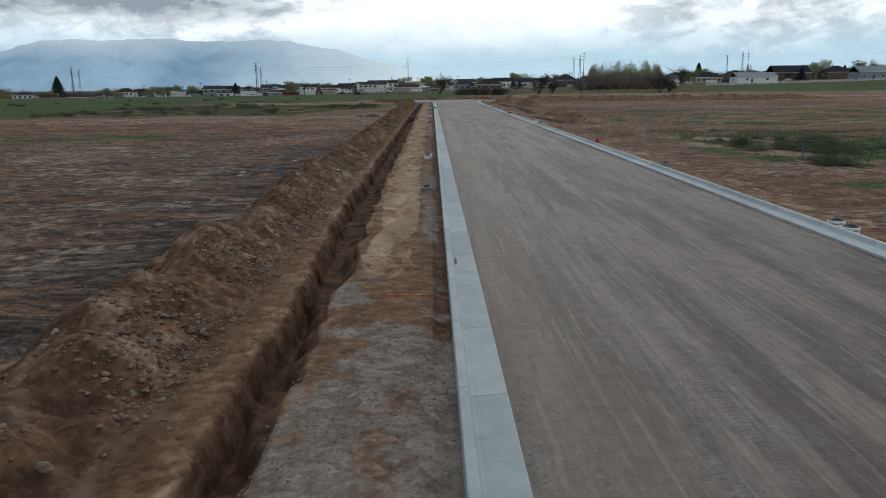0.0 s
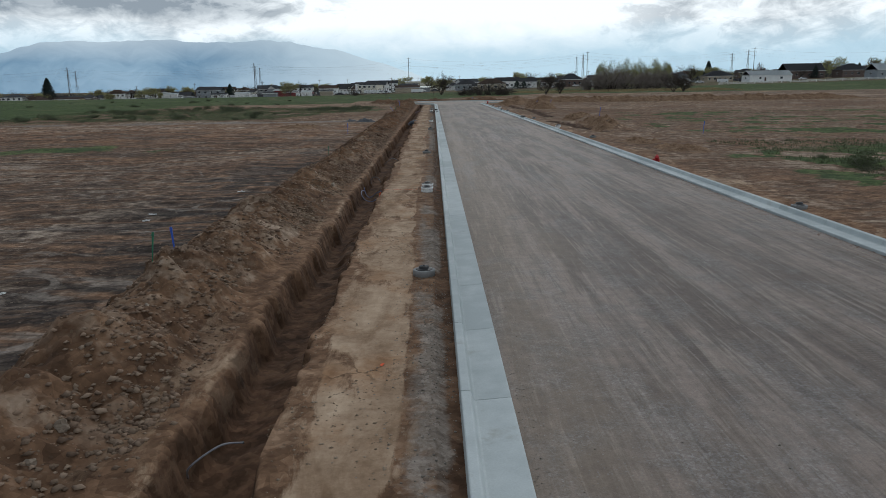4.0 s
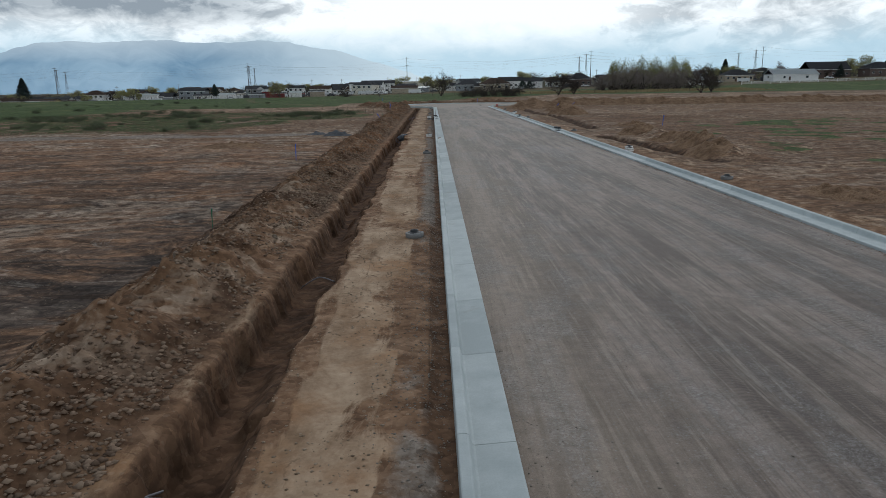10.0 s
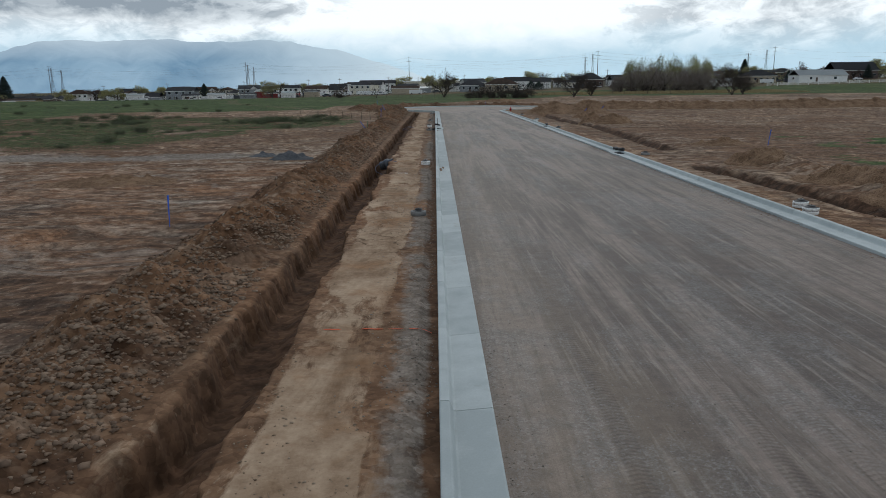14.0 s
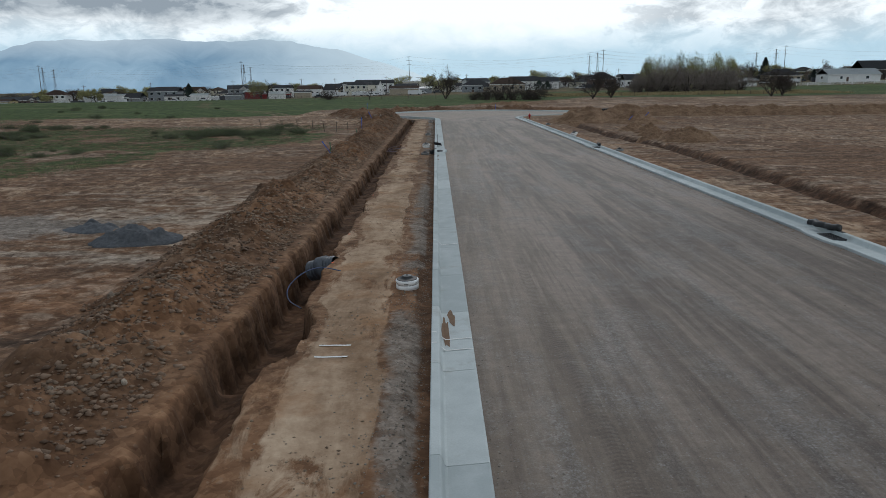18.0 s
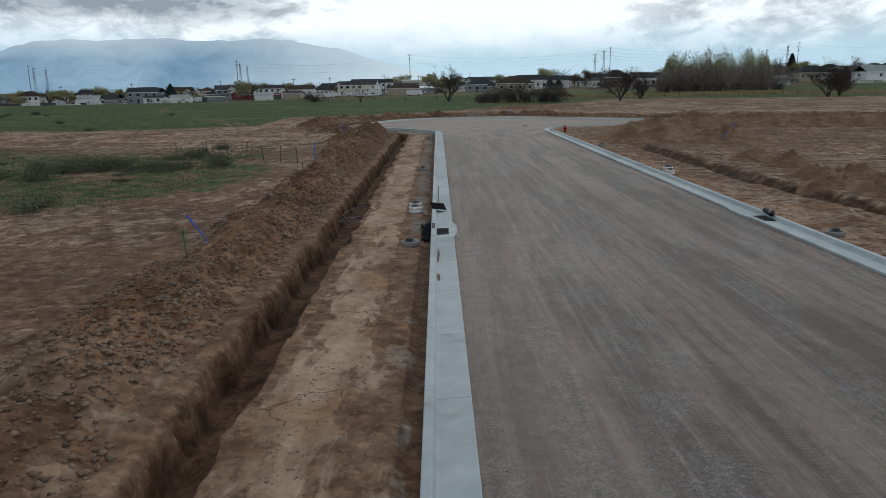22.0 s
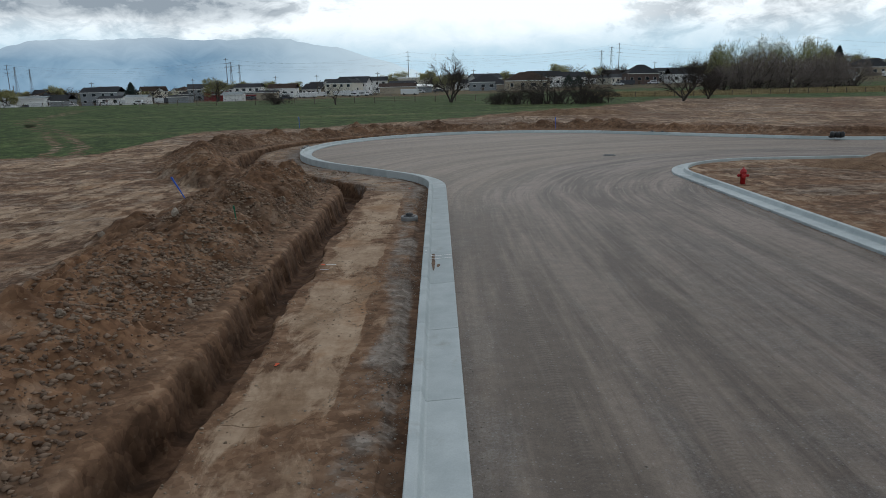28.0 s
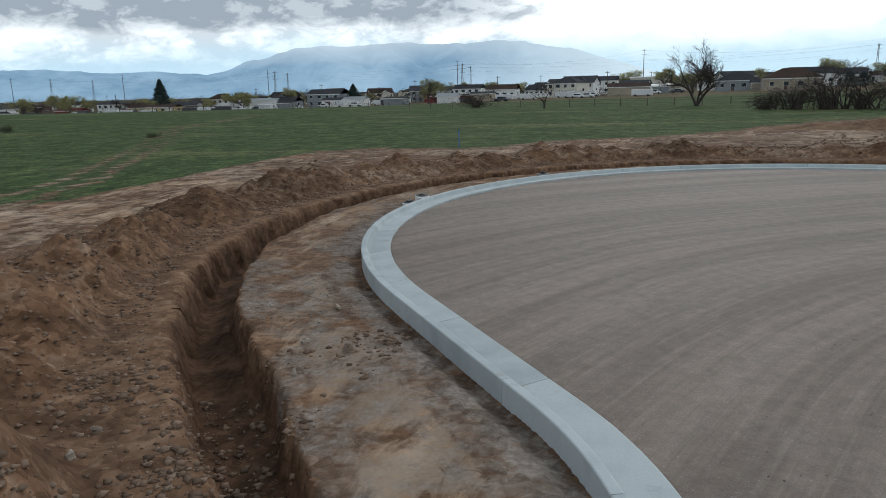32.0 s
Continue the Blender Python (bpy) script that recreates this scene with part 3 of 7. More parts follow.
# tipped bucket loads of spoil along the trench
HEAPS = []
heap_rng = random.Random(31)
run_y = 3.0
while run_y < 199:
    HEAPS.append((-heap_rng.uniform(5.9, 6.9), run_y, float(crest_at(run_y)) * heap_rng.uniform(0.85, 1.5) + 0.22))
    if heap_rng.random() < 0.55:
        HEAPS.append((-heap_rng.uniform(5.0, 5.7), run_y + heap_rng.uniform(-1, 1), heap_rng.uniform(0.22, 0.5)))
    run_y += heap_rng.uniform(1.4, 3.4)
HEAPS += [(-6.6, 186.2, 1.25), (-7.2, 190.6, 1.15), (-6.7, 194.0, 1.35), (-6.9, 196.4, 1.45), (-8.6, 187.5, 0.9), (-10.2, 200.2, 1.2), (-11.4, 202.6, 1.45), (-12.4, 205.4, 1.3), (-12.8, 208.6, 1.25)]
ang_h = 214.0
while ang_h > 60:
    rr = R_BULB + heap_rng.uniform(6.0, 7.2)
    HEAPS.append((BULB[0] + rr * math.cos(radians(ang_h)), BULB[1] + rr * math.sin(radians(ang_h)), heap_rng.uniform(0.55, 1.15)))
    ang_h -= heap_rng.uniform(3.0, 7.0)


def terrain(x, y):
    dw, de, s = to_lines(x, y)
    wob = 0.05 * fbm(x, y, 0.7, 2, 3) + 0.015 * fbm(x, y, 3.5, 2, 8)
    d = dw + wob
    lump = fbm(x, y, 0.55, 4, 21, 0.6)
    clod = fbm(x, y, 2.6, 3, 31, 0.6)
    verge = knots(s, (0, -0.17), (60, -0.15), (110, -0.10), (190, -0.10), (215, -0.16), (260, -0.14))
    left_field = knots(y, (0, -0.95), (60, -0.85), (100, -0.45), (165, -0.12), (215, 0.1), (250, 0.35), (305, 1.0))
    tilt = 0.02 * np.clip(x, -350, 350) * smooth(y, 300, 460)
    churned = smooth(y, 330, 290)
    bow = 5.0 * fbm(x, y, 0.05, 2, 15)
    scraped = 1 - np.abs(fbm(x * 0.16, y + bow, 0.55, 3, 16, 0.6)) * 2.2
    field = left_field + tilt + 0.05 * lump + 0.05 * fbm(x, y, 0.12, 3, 5) + 0.07 * churned * scraped * smooth(y, 250, 200)
    # western side: verge, trench, ledge, spoil berm, field
    right_lip = knots(s, (0, 2.68), (16.2, 2.72), (17.0, 2.55), (30, 2.78), (103, 2.85), (106.2, 2.85), (106.8, 2.45), (109, 2.6), (110.5, 2.95), (150, 2.8), (260, 2.85))
    left_lip = knots(s, (0, 3.42), (16, 3.5), (22, 3.8), (30, 3.95), (75, 4.0), (165, 3.85), (195, 3.75), (205, 4.0), (260, 4.0))
    depth = knots(s, (0, 0.5), (16, 0.5), (17, 0.58), (100, 0.55), (106.6, 0.58), (107.0, 0.95), (117, 0.95), (119, 0.58), (190, 0.6), (200, 0.72), (235, 0.7), (243, 0.35), (248, 0.0))
    _, tooth = cells(x * 0.3, y, 2.0, 56)
    ragged = 0.17 * fbm(x, y, 0.7, 2, 51) + 0.09 * (tooth - 0.5)
    _, chunk = cells(x * 0.3, y, 1.3, 57)
    _, chip_ = cells(x * 0.3, y, 3.1, 58)
    crumble = 0.12 * fbm(x, y, 0.55, 2, 53) + 0.14 * (chunk - 0.5) + 0.06 * (chip_ - 0.5)
    cut = smooth(d + ragged, right_lip - 0.05, right_lip + 0.10) * (1 - smooth(d + crumble, left_lip - 0.20, left_lip + 0.05))
    slump = (0.34 * smooth(fbm(x * 0, y, 0.11, 3, 55), -0.15, 0.25) * smooth(y, 90, 60) + 0.12) * (1 - smooth(d + 2 * ragged, right_lip + 0.15, right_lip + 0.6))
    crest = crest_at(s)
    toe = knots(s, (0, 4.55), (30, 4.8), (70, 4.5), (110, 4.6), (160, 4.4), (185, 4.7), (196, 4.9), (204, 5.7), (230, 5.3), (300, 5.0))
    foot = knots(s, (0, 8.6), (60, 8.5), (100, 8.1), (165, 7.4), (187, 9.6), (205, 9.2), (235, 7.8), (300, 7.5))
    mid = toe + 0.42 * (foot - toe)
    rise = np.where(d < mid, smooth(d, toe, mid), 1 - smooth(d, mid, foot))
    shape = np.where(d < mid, np.clip((d - toe) / (mid - toe), 0, 1), np.clip((foot - d) / (foot - mid), 0, 1))
    rise = 0.5 * rise + 0.5 * shape
    ridge_h = rise * crest * (0.80 + 0.38 * lump)
    heaps = np.zeros_like(x)
    zone_ = (d > toe - 1.0) & (d < foot + 1.2) & (s < 300)
    if zone_.any():
        hx_, hy_, hz_ = x[zone_], y[zone_], heaps[zone_]
        rough = 1 + 0.16 * clod[zone_] + 0.28 * lump[zone_]
        for cx_, cy_, ch in HEAPS:
            r = np.hypot(hx_ - cx_, hy_ - cy_) * rough
            hz_ = np.maximum(hz_, ch - 0.60 * np.sqrt(r * r + 0.06))
        heaps[zone_] = hz_ * smooth(d[zone_], toe[zone_] - 0.55, toe[zone_] + 0.35)
    heaped = smooth(d, toe - 0.35, toe + 0.5) * (1 - smooth(d, foot - 0.3, foot + 0.5)) * (s < 300)
    clods = np.zeros_like(x)
    on = heaped > 0.02
    if on.any():
        ox, oy = x[on], y[on]
        where = smooth(fbm(ox, oy, 0.4, 3, 141), -0.35, 0.25)
        r1, k1 = cells(ox + 0.1 * fbm(ox, oy, 3.0, 2, 145), oy, 1.9, 3)
        r2, k2 = cells(ox, oy, 5.2, 5)
        block = 0.24 * k1**2 * np.clip(1.25 - r1 * 1.6, 0, 1) ** 0.6 + 0.10 * k2 * np.clip(1.2 - r2 * 1.5, 0, 1) ** 0.6
        clods[on] = (0.25 + 0.75 * where) * block * heaped[on] + 0.05 * fbm(ox, oy, 6.0, 2, 147) * heaped[on]
    berm = np.maximum(ridge_h, heaps) + clods + 0.11 * rise * clod + 0.06 * smooth(d, toe - 0.3, toe + 0.4) * (1 - smooth(d, foot, foot + 0.6)) * fbm(x, y, 4.5, 2, 35)
    flat = verge + 0.02 * lump + 0.012 * clod
    ledge = verge + 0.09 + 0.03 * lump + 0.02 * clod - 0.08 * (1 - smooth(d + crumble, left_lip - 0.02, left_lip + 0.18))
    base = np.where(d < right_lip, flat, ledge)
    base = base + (field - base) * smooth(d, mid - 0.5, foot + 0.6)
    groove = (0.09 + 0.03 * clod) * smooth(d, 0.42, 0.22)
    zw = base + berm - cut * (depth + 0.10 + 0.06 * clod - slump) - groove
    # eastern side
    o = -de
    ze = knots(y, (0, -0.12), (100, -0.05), (200, 0.0), (300, 0.6)) * np.ones_like(x) + 0.04 * lump + tilt
    ze = ze + 0.10 * smooth(o, 3, 12) * fbm(x, y, 0.25, 3, 44) + 0.06 * churned * scraped * smooth(o, 1.5, 5)
    row = smooth(y, 84, 88) * (1 - 0.92 * smooth(y, 108, 114)) * (1 - smooth(y, 174, 182))
    off = knots(y, (84, 6.2), (117, 7.2), (140, 6.2), (180, 6.0)) + 0.5 * fbm(y * 0 + 3.3, y, 0.12, 2, 9)
    broken = smooth(fbm(y * 0 + 1.7, y, 0.13, 3, 92), -0.2, 0.35)
    ze = ze + row * np.clip(1 - np.abs(o - off) / (1.1 + 0.7 * broken), 0, 1) * (0.25 + 0.45 * broken) * (0.8 + 0.8 * lump + 0.35 * clod)
    dug = smooth(y, 84, 90) * (1 - smooth(y, 180, 187))
    run_e = knots(y, (60, 2.2), (86, 4.1), (98, 3.3), (107, 2.4), (120, 4.0), (142, 4.9), (147, 5.2), (152, 4.7), (158, 4.0), (176, 4.0))
    ditch = dug * smooth(np.abs(o - run_e - wob * 2 - 0.2 * fbm(y * 0, y, 0.3, 2, 93)), 0.95, 0.25) * (1 - smooth(y, 107, 109) * (1 - smooth(y, 117, 121)))
    ze = ze - 0.42 * ditch
    ze = ze + smooth(y, 250, 262) * (1 - smooth(y, 268, 282)) * smooth(x, 14, 22) * (0.55 + 0.4 * lump)
    # road
    zr = -0.045 + 0.012 * fbm(x * 3.0, y * 0.3, 0.5, 3, 61) + 0.006 * clod
    z = np.where(dw > 0, zw, zr)
    under = smooth(dw, -CURB_W + 0.12, -0.15)
    z = np.where(dw <= 0, zr * (1 - under) + flat * under - 0.06 * smooth(dw, -CURB_W + 0.02, -CURB_W + 0.14), z)
    under_e = smooth(o, -CURB_W + 0.12, -0.15)
    z = np.where((dw <= 0) & (o > -CURB_W), zr * (1 - under_e) + (ze - 0.02) * under_e - 0.06 * smooth(o, -CURB_W + 0.02, -CURB_W + 0.14) * (1 - under_e), z)
    z = np.where((dw <= 0) & (o > 0), ze, z)
    z = np.where((dw > 0) & (o > 0) & (y > 200), np.where(dw < 60, zw, field), z)
    info = dict(heaped=heaped, dw=dw, de=de, s=s, d=d, cut=cut, rise=rise, right=right_lip, left=left_lip, toe=toe, foot=foot, o=o, ditch=np.where(o > 0, ditch, 0.0))
    info["inside"] = smooth(d + ragged, right_lip - 0.06, right_lip) * (1 - smooth(d + crumble, left_lip + 0.03, left_lip + 0.12)) * smooth(depth, 0.05, 0.3)
    return z, info


def ladder(*steps):
    out = []
    for a, b, step in steps:
        out += list(np.arange(a, b - step * 0.3, step))
    return out


def spread(a, b, n, grow):
    w = np.cumsum([grow**k for k in range(n)])
    return list(a + (b - a) * w / w[-1])


xs = np.array(sorted(-v for v in spread(74.0, 3500.0, 28, 1.2)) + ladder((-74.0, -14.0, 0.9), (-14.0, -4.7, 0.125), (-4.7, -2.2, 0.065), (-2.2, 0.25, 0.115), (0.25, 12.8, 0.3), (12.8, 29.0, 0.34), (29.0, 84.0, 1.1)) + spread(84.0, 3500.0, 28, 1.2))
ys = np.array([-60, -30, -12, -3, 2.0] + ladder((4.5, 238.0, 0.22)) + spread(238.0, 4800.0, 60, 1.09))
# one wide grid, and two dense ones in place of it along the trench and where it turns round the bulb
DENSE = [
    (np.array(ladder((-9.4, -4.6, 0.08), (-4.6, -2.3, 0.05), (-2.3, -0.05, 0.09))), np.array(ladder((5.0, 222.0, 0.088)))),
    (np.array(ladder((-20.0, -9.3, 0.11))), np.array(ladder((184.0, 222.0, 0.11)))),
]
fx, fy, quads = np.zeros(0), np.zeros(0), np.zeros((0, 4), int)
for k, (line_x, line_y) in enumerate([(xs, ys)] + DENSE):
    gx, gy = np.meshgrid(line_x, line_y)
    ids = np.arange(gx.size).reshape(gx.shape)
    q = np.stack([ids[:-1, :-1], ids[:-1, 1:], ids[1:, 1:], ids[1:, :-1]], -1).reshape(-1, 4)
    if k == 0:
        for dx_, dy_ in DENSE:
            cx_, cy_ = gx.ravel()[q], gy.ravel()[q]
            q = q[~((cx_ > dx_[0] + 0.45) & (cx_ < dx_[-1] - 0.15) & (cy_ > dy_[0] + 0.4) & (cy_ < dy_[-1] - 0.4)).all(1)]
    quads = np.concatenate([quads, q + len(fx)])
    fx, fy = np.concatenate([fx, gx.ravel()]), np.concatenate([fy, gy.ravel()])
gz, info = terrain(fx, fy)

# what the ground carries, from 0 to 1
n1, n2, n3 = fbm(fx, fy, 0.05, 4, 71), fbm(fx, fy, 0.25, 4, 72), fbm(fx, fy, 0.9, 3, 73)
edge = 6 * n1 + 2.5 * n2
west_side = info["dw"] > 0
lush = smooth(fy + edge - np.where(fx < -23, 212, np.minimum(236 + 0.55 * (fx + 23) + 0.6 * np.clip(fx, 0, 200), 297)), -2, 5)
scrub = smooth(-fx + edge, knots(fy, (125, 24), (150, 19), (158, 10.5), (178, 10.5), (200, 14)), knots(fy, (125, 30), (150, 24), (158, 13), (178, 13), (200, 17))) * smooth(fy + edge, 126, 134) * (1 - smooth(fy + edge, 176, 186)) * smooth(n2, -0.6, -0.1) * 0.53
strip = smooth(-fx + edge, 22, 26) * np.exp(-((fy - 78 - edge) / 4.0) ** 2) * smooth(n2, -0.2, 0.2)
far_left = smooth(-fx + 3 * edge, 60, 80) * smooth(fy, 100, 130) * 0.8
east_patch = smooth(fx + edge, 20, 24) * (1 - smooth(fx, 55, 70)) * smooth(fy + edge, 22, 30) * (1 - smooth(fy + edge, 62, 74)) * smooth(n2 + 0.4 * n3, -0.05, 0.2)
east_thin = smooth(fx + edge, 22, 30) * smooth(fy, 60, 90) * (1 - smooth(fy, 120, 140)) * smooth(n2 + 0.5 * n3, 0.0, 0.3)
grass = np.where(info["dw"] > info["foot"] - 0.3, np.maximum.reduce([lush, scrub, strip, far_left]), 0.0)
grass = np.where(fx > 12.6, np.maximum(np.where(info["dw"] > 8, lush, 0), np.maximum(east_patch, east_thin)), grass)
grass = np.where((fx > 12.6) & (fy > 225), np.maximum(grass, lush), grass)
# two wheel tracks worn across the pasture, and bare yards beyond it
TRACK_Y, TRACK_X = [214, 222, 240, 262, 290, 312], [-25.0, -28.0, -39.0, -54.0, -62.0, -66.0]
for off_t in (-1.0, 1.0):
    px_t = np.interp(fy, TRACK_Y, TRACK_X) + off_t
    grass = grass * (1 - 0.8 * np.exp(-((fx - px_t) / 0.6) ** 2) * smooth(fy, 212, 216) * (1 - smooth(fy, 290, 305)))
grass = grass * (1 - 0.55 * smooth(fy + 3 * edge, 372, 400))
field_m = np.where(west_side & (info["d"] > info["foot"] - 0.4), 1.0, 0.0) + np.where(info["o"] > 1.5, 0.8, 0.0)
pale = np.where(west_side, np.where(info["d"] > info["foot"], np.where(fy < 45, 1.25, 0.95), np.where(info["d"] > info["toe"], np.where(fy < 100, 0.85, 0.5), 0.15)), np.where(info["o"] > 0, 0.8, 0.2))
pale = pale * np.where(west_side & (fy > 175), 1.0, 0.75)
near_x = knots(fy, (0, 9.5), (35, 10.0), (50, 13.0))
dark_near = west_side * (1 - smooth(-fx + 0.8 * edge, near_x, near_x + 4)) * (1 - smooth(fy + edge, 70, 84))
dark_near = dark_near * (info["d"] > info["foot"] - 0.5)
pale = pale * (1 - 0.75 * dark_near)
pale = np.where(west_side & (info["d"] > info["foot"]), pale * (0.75 + 0.6 * smooth(fy + edge, 96, 108) * (1 - smooth(fy, 126, 132))), pale)
pale = pale * (1 - smooth(fy, 300, 380))
field_m = field_m * np.where(west_side, (0.75 + 0.25 * dark_near) * (1 - 0.6 * smooth(fy, 95, 125)), 0.5)
verge_m = west_side & (info["d"] < info["right"])
tan = np.where(verge_m, (0.66 + 0.30 * smooth(n2 + 0.5 * n3 + 0.25 * (1.0 - np.abs(info["d"] - 1.9) / 0.5), -0.35, 0.10)) * smooth(info["s"], 14, 20) * smooth(info["d"] + 0.06 * n3 + 0.35 * np.clip(fbm(fx * 0, fy, 0.05, 3, 78), -0.3, 0.8), 0.92, 1.08), 0.0)
tan = np.where(verge_m, tan * (1 - 0.7 * smooth(info["d"] + 0.45 * n2 + 0.2 * n3, info["right"] - 0.55, info["right"] - 0.1)), tan)
tan = tan * (0.62 + 0.38 * smooth(fbm(fx, fy, 0.42, 3, 76) + 0.4 * n3, -0.4, 0.15))
tan = np.maximum(tan, np.where(west_side & (info["d"] > info["left"] - 0.1) & (info["d"] < info["toe"] + 0.2), smooth(n2 + n3, -0.6, 0.3) * knots(info["s"], (0, 0.42), (70, 0.45), (95, 0.4), (105, 0.12), (170, 0.15), (180, 0.3), (300, 0.3)), 0.0))
tan = np.maximum(tan, np.where(west_side & (info["d"] > info["foot"]) & (fy > 180), 0.55 * smooth(n2 + n3, -0.5, 0.3), 0.0))
tan = np.maximum(tan, np.where(west_side & (info["d"] > info["foot"] - 0.3) & (fy > 118) & (fx > -40), 0.45 * smooth(fy + edge, 120, 130) * smooth(n2 + 0.6 * n3, -0.5, 0.15), 0.0))
tan = np.maximum(tan, np.where((info["o"] > 0) & (info["o"] < 4), 0.48 * smooth(n2 + n3, -0.6, 0.3) * (1 - smooth(info["o"] + n2, 2.2, 3.4)), 0.0))
tan = np.maximum(tan, np.where((info["o"] >= 3) & (fy > 80) & (fy < 300), 0.42 * smooth(n1 + n2, -0.35, 0.25), 0.0))
tan = np.maximum(tan, np.where(verge_m & (info["s"] > 18), 0.42 * smooth(info["d"], 0.25, 0.45) * smooth(n2 + n3, -0.5, 0.4), 0.0))
gravel = np.where(verge_m, 0.8 * (1 - smooth(info["d"] + 0.16 * n3 + 0.3 * n2, 0.6, 1.2)) * smooth(n1 * 0.8 + n2 + 0.6 * n3, -0.45, 0.25) * smooth(info["d"], 0.05, 0.3), 0.05)
tan = tan * np.where(verge_m, 1 - 0.35 * smooth(info["s"], 192, 202), 1.0)
gravel = np.where(verge_m & (info["s"] > 190), np.maximum(gravel, 0.6 * smooth(info["s"], 190, 199) * smooth(n2 + n3, -0.5, 0.4)), gravel)
gravel = np.where(verge_m & (info['s'] < 18), 0.95 * smooth(n2 + n3, -0.7, 0.4), gravel)
track = smooth(-fx, 9.0, 12.0) * np.exp(-(((fy - 121 - 0.03 * fx - 2 * n1) / 3.2) ** 4))
gravel = np.maximum(gravel, 0.85 * track * smooth(n2, -0.5, 0.1))
gravel = np.maximum(gravel, 0.12 * (info["rise"] > 0.1) * west_side)
red = np.where(west_side, smooth(fy + edge, 50, 70) * (1 - smooth(fy + edge, 112, 124)) * 0.5 * (0.3 + 0.7 * smooth(fy + edge, 78, 92)), 0.1)
red = np.maximum(red, np.where(west_side & (info["rise"] > 0.05), smooth(fy, 95, 115) * (0.5 - 0.3 * smooth(fy, 188, 200)), 0))
# moist soil, with the shade inside trench and eastern ditch painted as colour
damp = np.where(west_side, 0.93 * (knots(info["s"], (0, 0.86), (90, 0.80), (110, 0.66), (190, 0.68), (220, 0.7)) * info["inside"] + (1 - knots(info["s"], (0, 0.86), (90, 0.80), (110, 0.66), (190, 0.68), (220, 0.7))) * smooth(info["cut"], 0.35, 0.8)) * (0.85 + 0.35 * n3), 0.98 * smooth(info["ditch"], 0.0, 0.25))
# shade of the gap behind the curb, put into the soil colour
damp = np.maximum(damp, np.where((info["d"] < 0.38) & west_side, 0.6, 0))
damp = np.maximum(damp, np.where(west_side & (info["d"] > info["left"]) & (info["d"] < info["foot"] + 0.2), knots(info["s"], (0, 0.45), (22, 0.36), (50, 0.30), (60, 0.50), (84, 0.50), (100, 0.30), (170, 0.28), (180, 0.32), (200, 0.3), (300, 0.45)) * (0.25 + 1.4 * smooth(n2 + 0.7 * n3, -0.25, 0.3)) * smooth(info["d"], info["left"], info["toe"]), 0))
for m in (tan, gravel, red, pale):
    m *= 1 - 0.9 * grass
# wheel lines run up the street and swing east round a centre beyond the corner
SWING = (22.0, 193.0)
bent = fy > SWING[1]
reach = np.hypot(fx - SWING[0], fy - SWING[1])
lane = np.where(bent, np.where(fx < SWING[0], SWING[0] - reach, SWING[0] + SWING[1] - fy), fx) + 0.5 * smooth(fy, 185, 205) * fbm(fx, fy, 0.08, 3, 81)
along = np.where(bent, SWING[1] + 14 * np.arctan2(fy - SWING[1], np.maximum(SWING[0] - fx, 0.01)) + np.clip(fx - SWING[0], 0, None), fy) + 4 * n1
wet = smooth(fy + 2 * edge, 78, 125) * (0.30 + 0.45 * smooth(n1 + 0.5 * n2, -0.35, 0.35)) * (1 - 0.75 * smooth(fy, 182, 204))
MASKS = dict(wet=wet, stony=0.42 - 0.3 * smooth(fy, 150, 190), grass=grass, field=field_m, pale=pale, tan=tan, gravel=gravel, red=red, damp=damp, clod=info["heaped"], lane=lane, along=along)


def mean4(a):
    return a[quads].mean(1)


qdw, qd, qo = mean4(info["dw"]), mean4(info["d"]), mean4(info["o"])
qs = mean4(info["s"])
zone = np.zeros(len(quads), int)  # open ground
zone[(qdw <= -0.3) & (qo <= -0.3)] = 1  # road
near_w = (qdw > -0.3) & (qs < 285) & (qdw < 20)
zone[near_w & (qd < mean4(info["right"]) + 0.02)] = 2  # verge
zone[near_w & (qd >= mean4(info["right"]) + 0.02) & (qd < mean4(info["left"]) + 0.05) & (qs < 247)] = 3  # trench
zone[near_w & (qd >= mean4(info["left"]) + 0.05) & (qd < mean4(info["foot"]) + 0.3)] = 4  # berm


def ground_piece(name, which, mat, label, category, kind):
    q = quads[zone == which]
    used, back_ids = np.unique(q, return_inverse=True)
    co = np.stack([fx[used], fy[used], gz[used]], 1)
    me = bpy.data.meshes.new(name)
    me.vertices.add(len(used))
    me.vertices.foreach_set("co", co.ravel())
    me.loops.add(len(q) * 4)
    me.loops.foreach_set("vertex_index", back_ids.ravel().astype(np.int32))
    me.polygons.add(len(q))
    me.polygons.foreach_set("loop_start", np.arange(0, len(q) * 4, 4, dtype=np.int32))
    me.update(calc_edges=True)
    me.shade_smooth()
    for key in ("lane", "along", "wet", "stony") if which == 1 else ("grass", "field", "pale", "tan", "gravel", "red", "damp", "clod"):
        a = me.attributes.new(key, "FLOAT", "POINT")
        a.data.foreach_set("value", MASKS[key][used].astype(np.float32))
    me.materials.append(mat)
    return tagged(new(name, me), label, category, kind=kind)


ground_piece("ground", 0, MAT["soil"], "bare brown building ground with scraped streaks and green pasture beyond", "ground", "structure")
ground_piece("road", 1, MAT["road"], "unpaved street of compacted grey-brown gravel with wheel streaks", "road", "structure")
ground_piece("verge", 2, MAT["soil"], "levelled tan clay and gravel strip behind the curb", "verge", "structure")
ground_piece("trench", 3, MAT["soil"], "open utility trench with moist earth walls, shade painted into their colour", "trench", "structure")
ground_piece("spoil_berm", 4, MAT["soil"], "long lumpy bank of dug brown earth beside the trench", "earth bank", "structure")


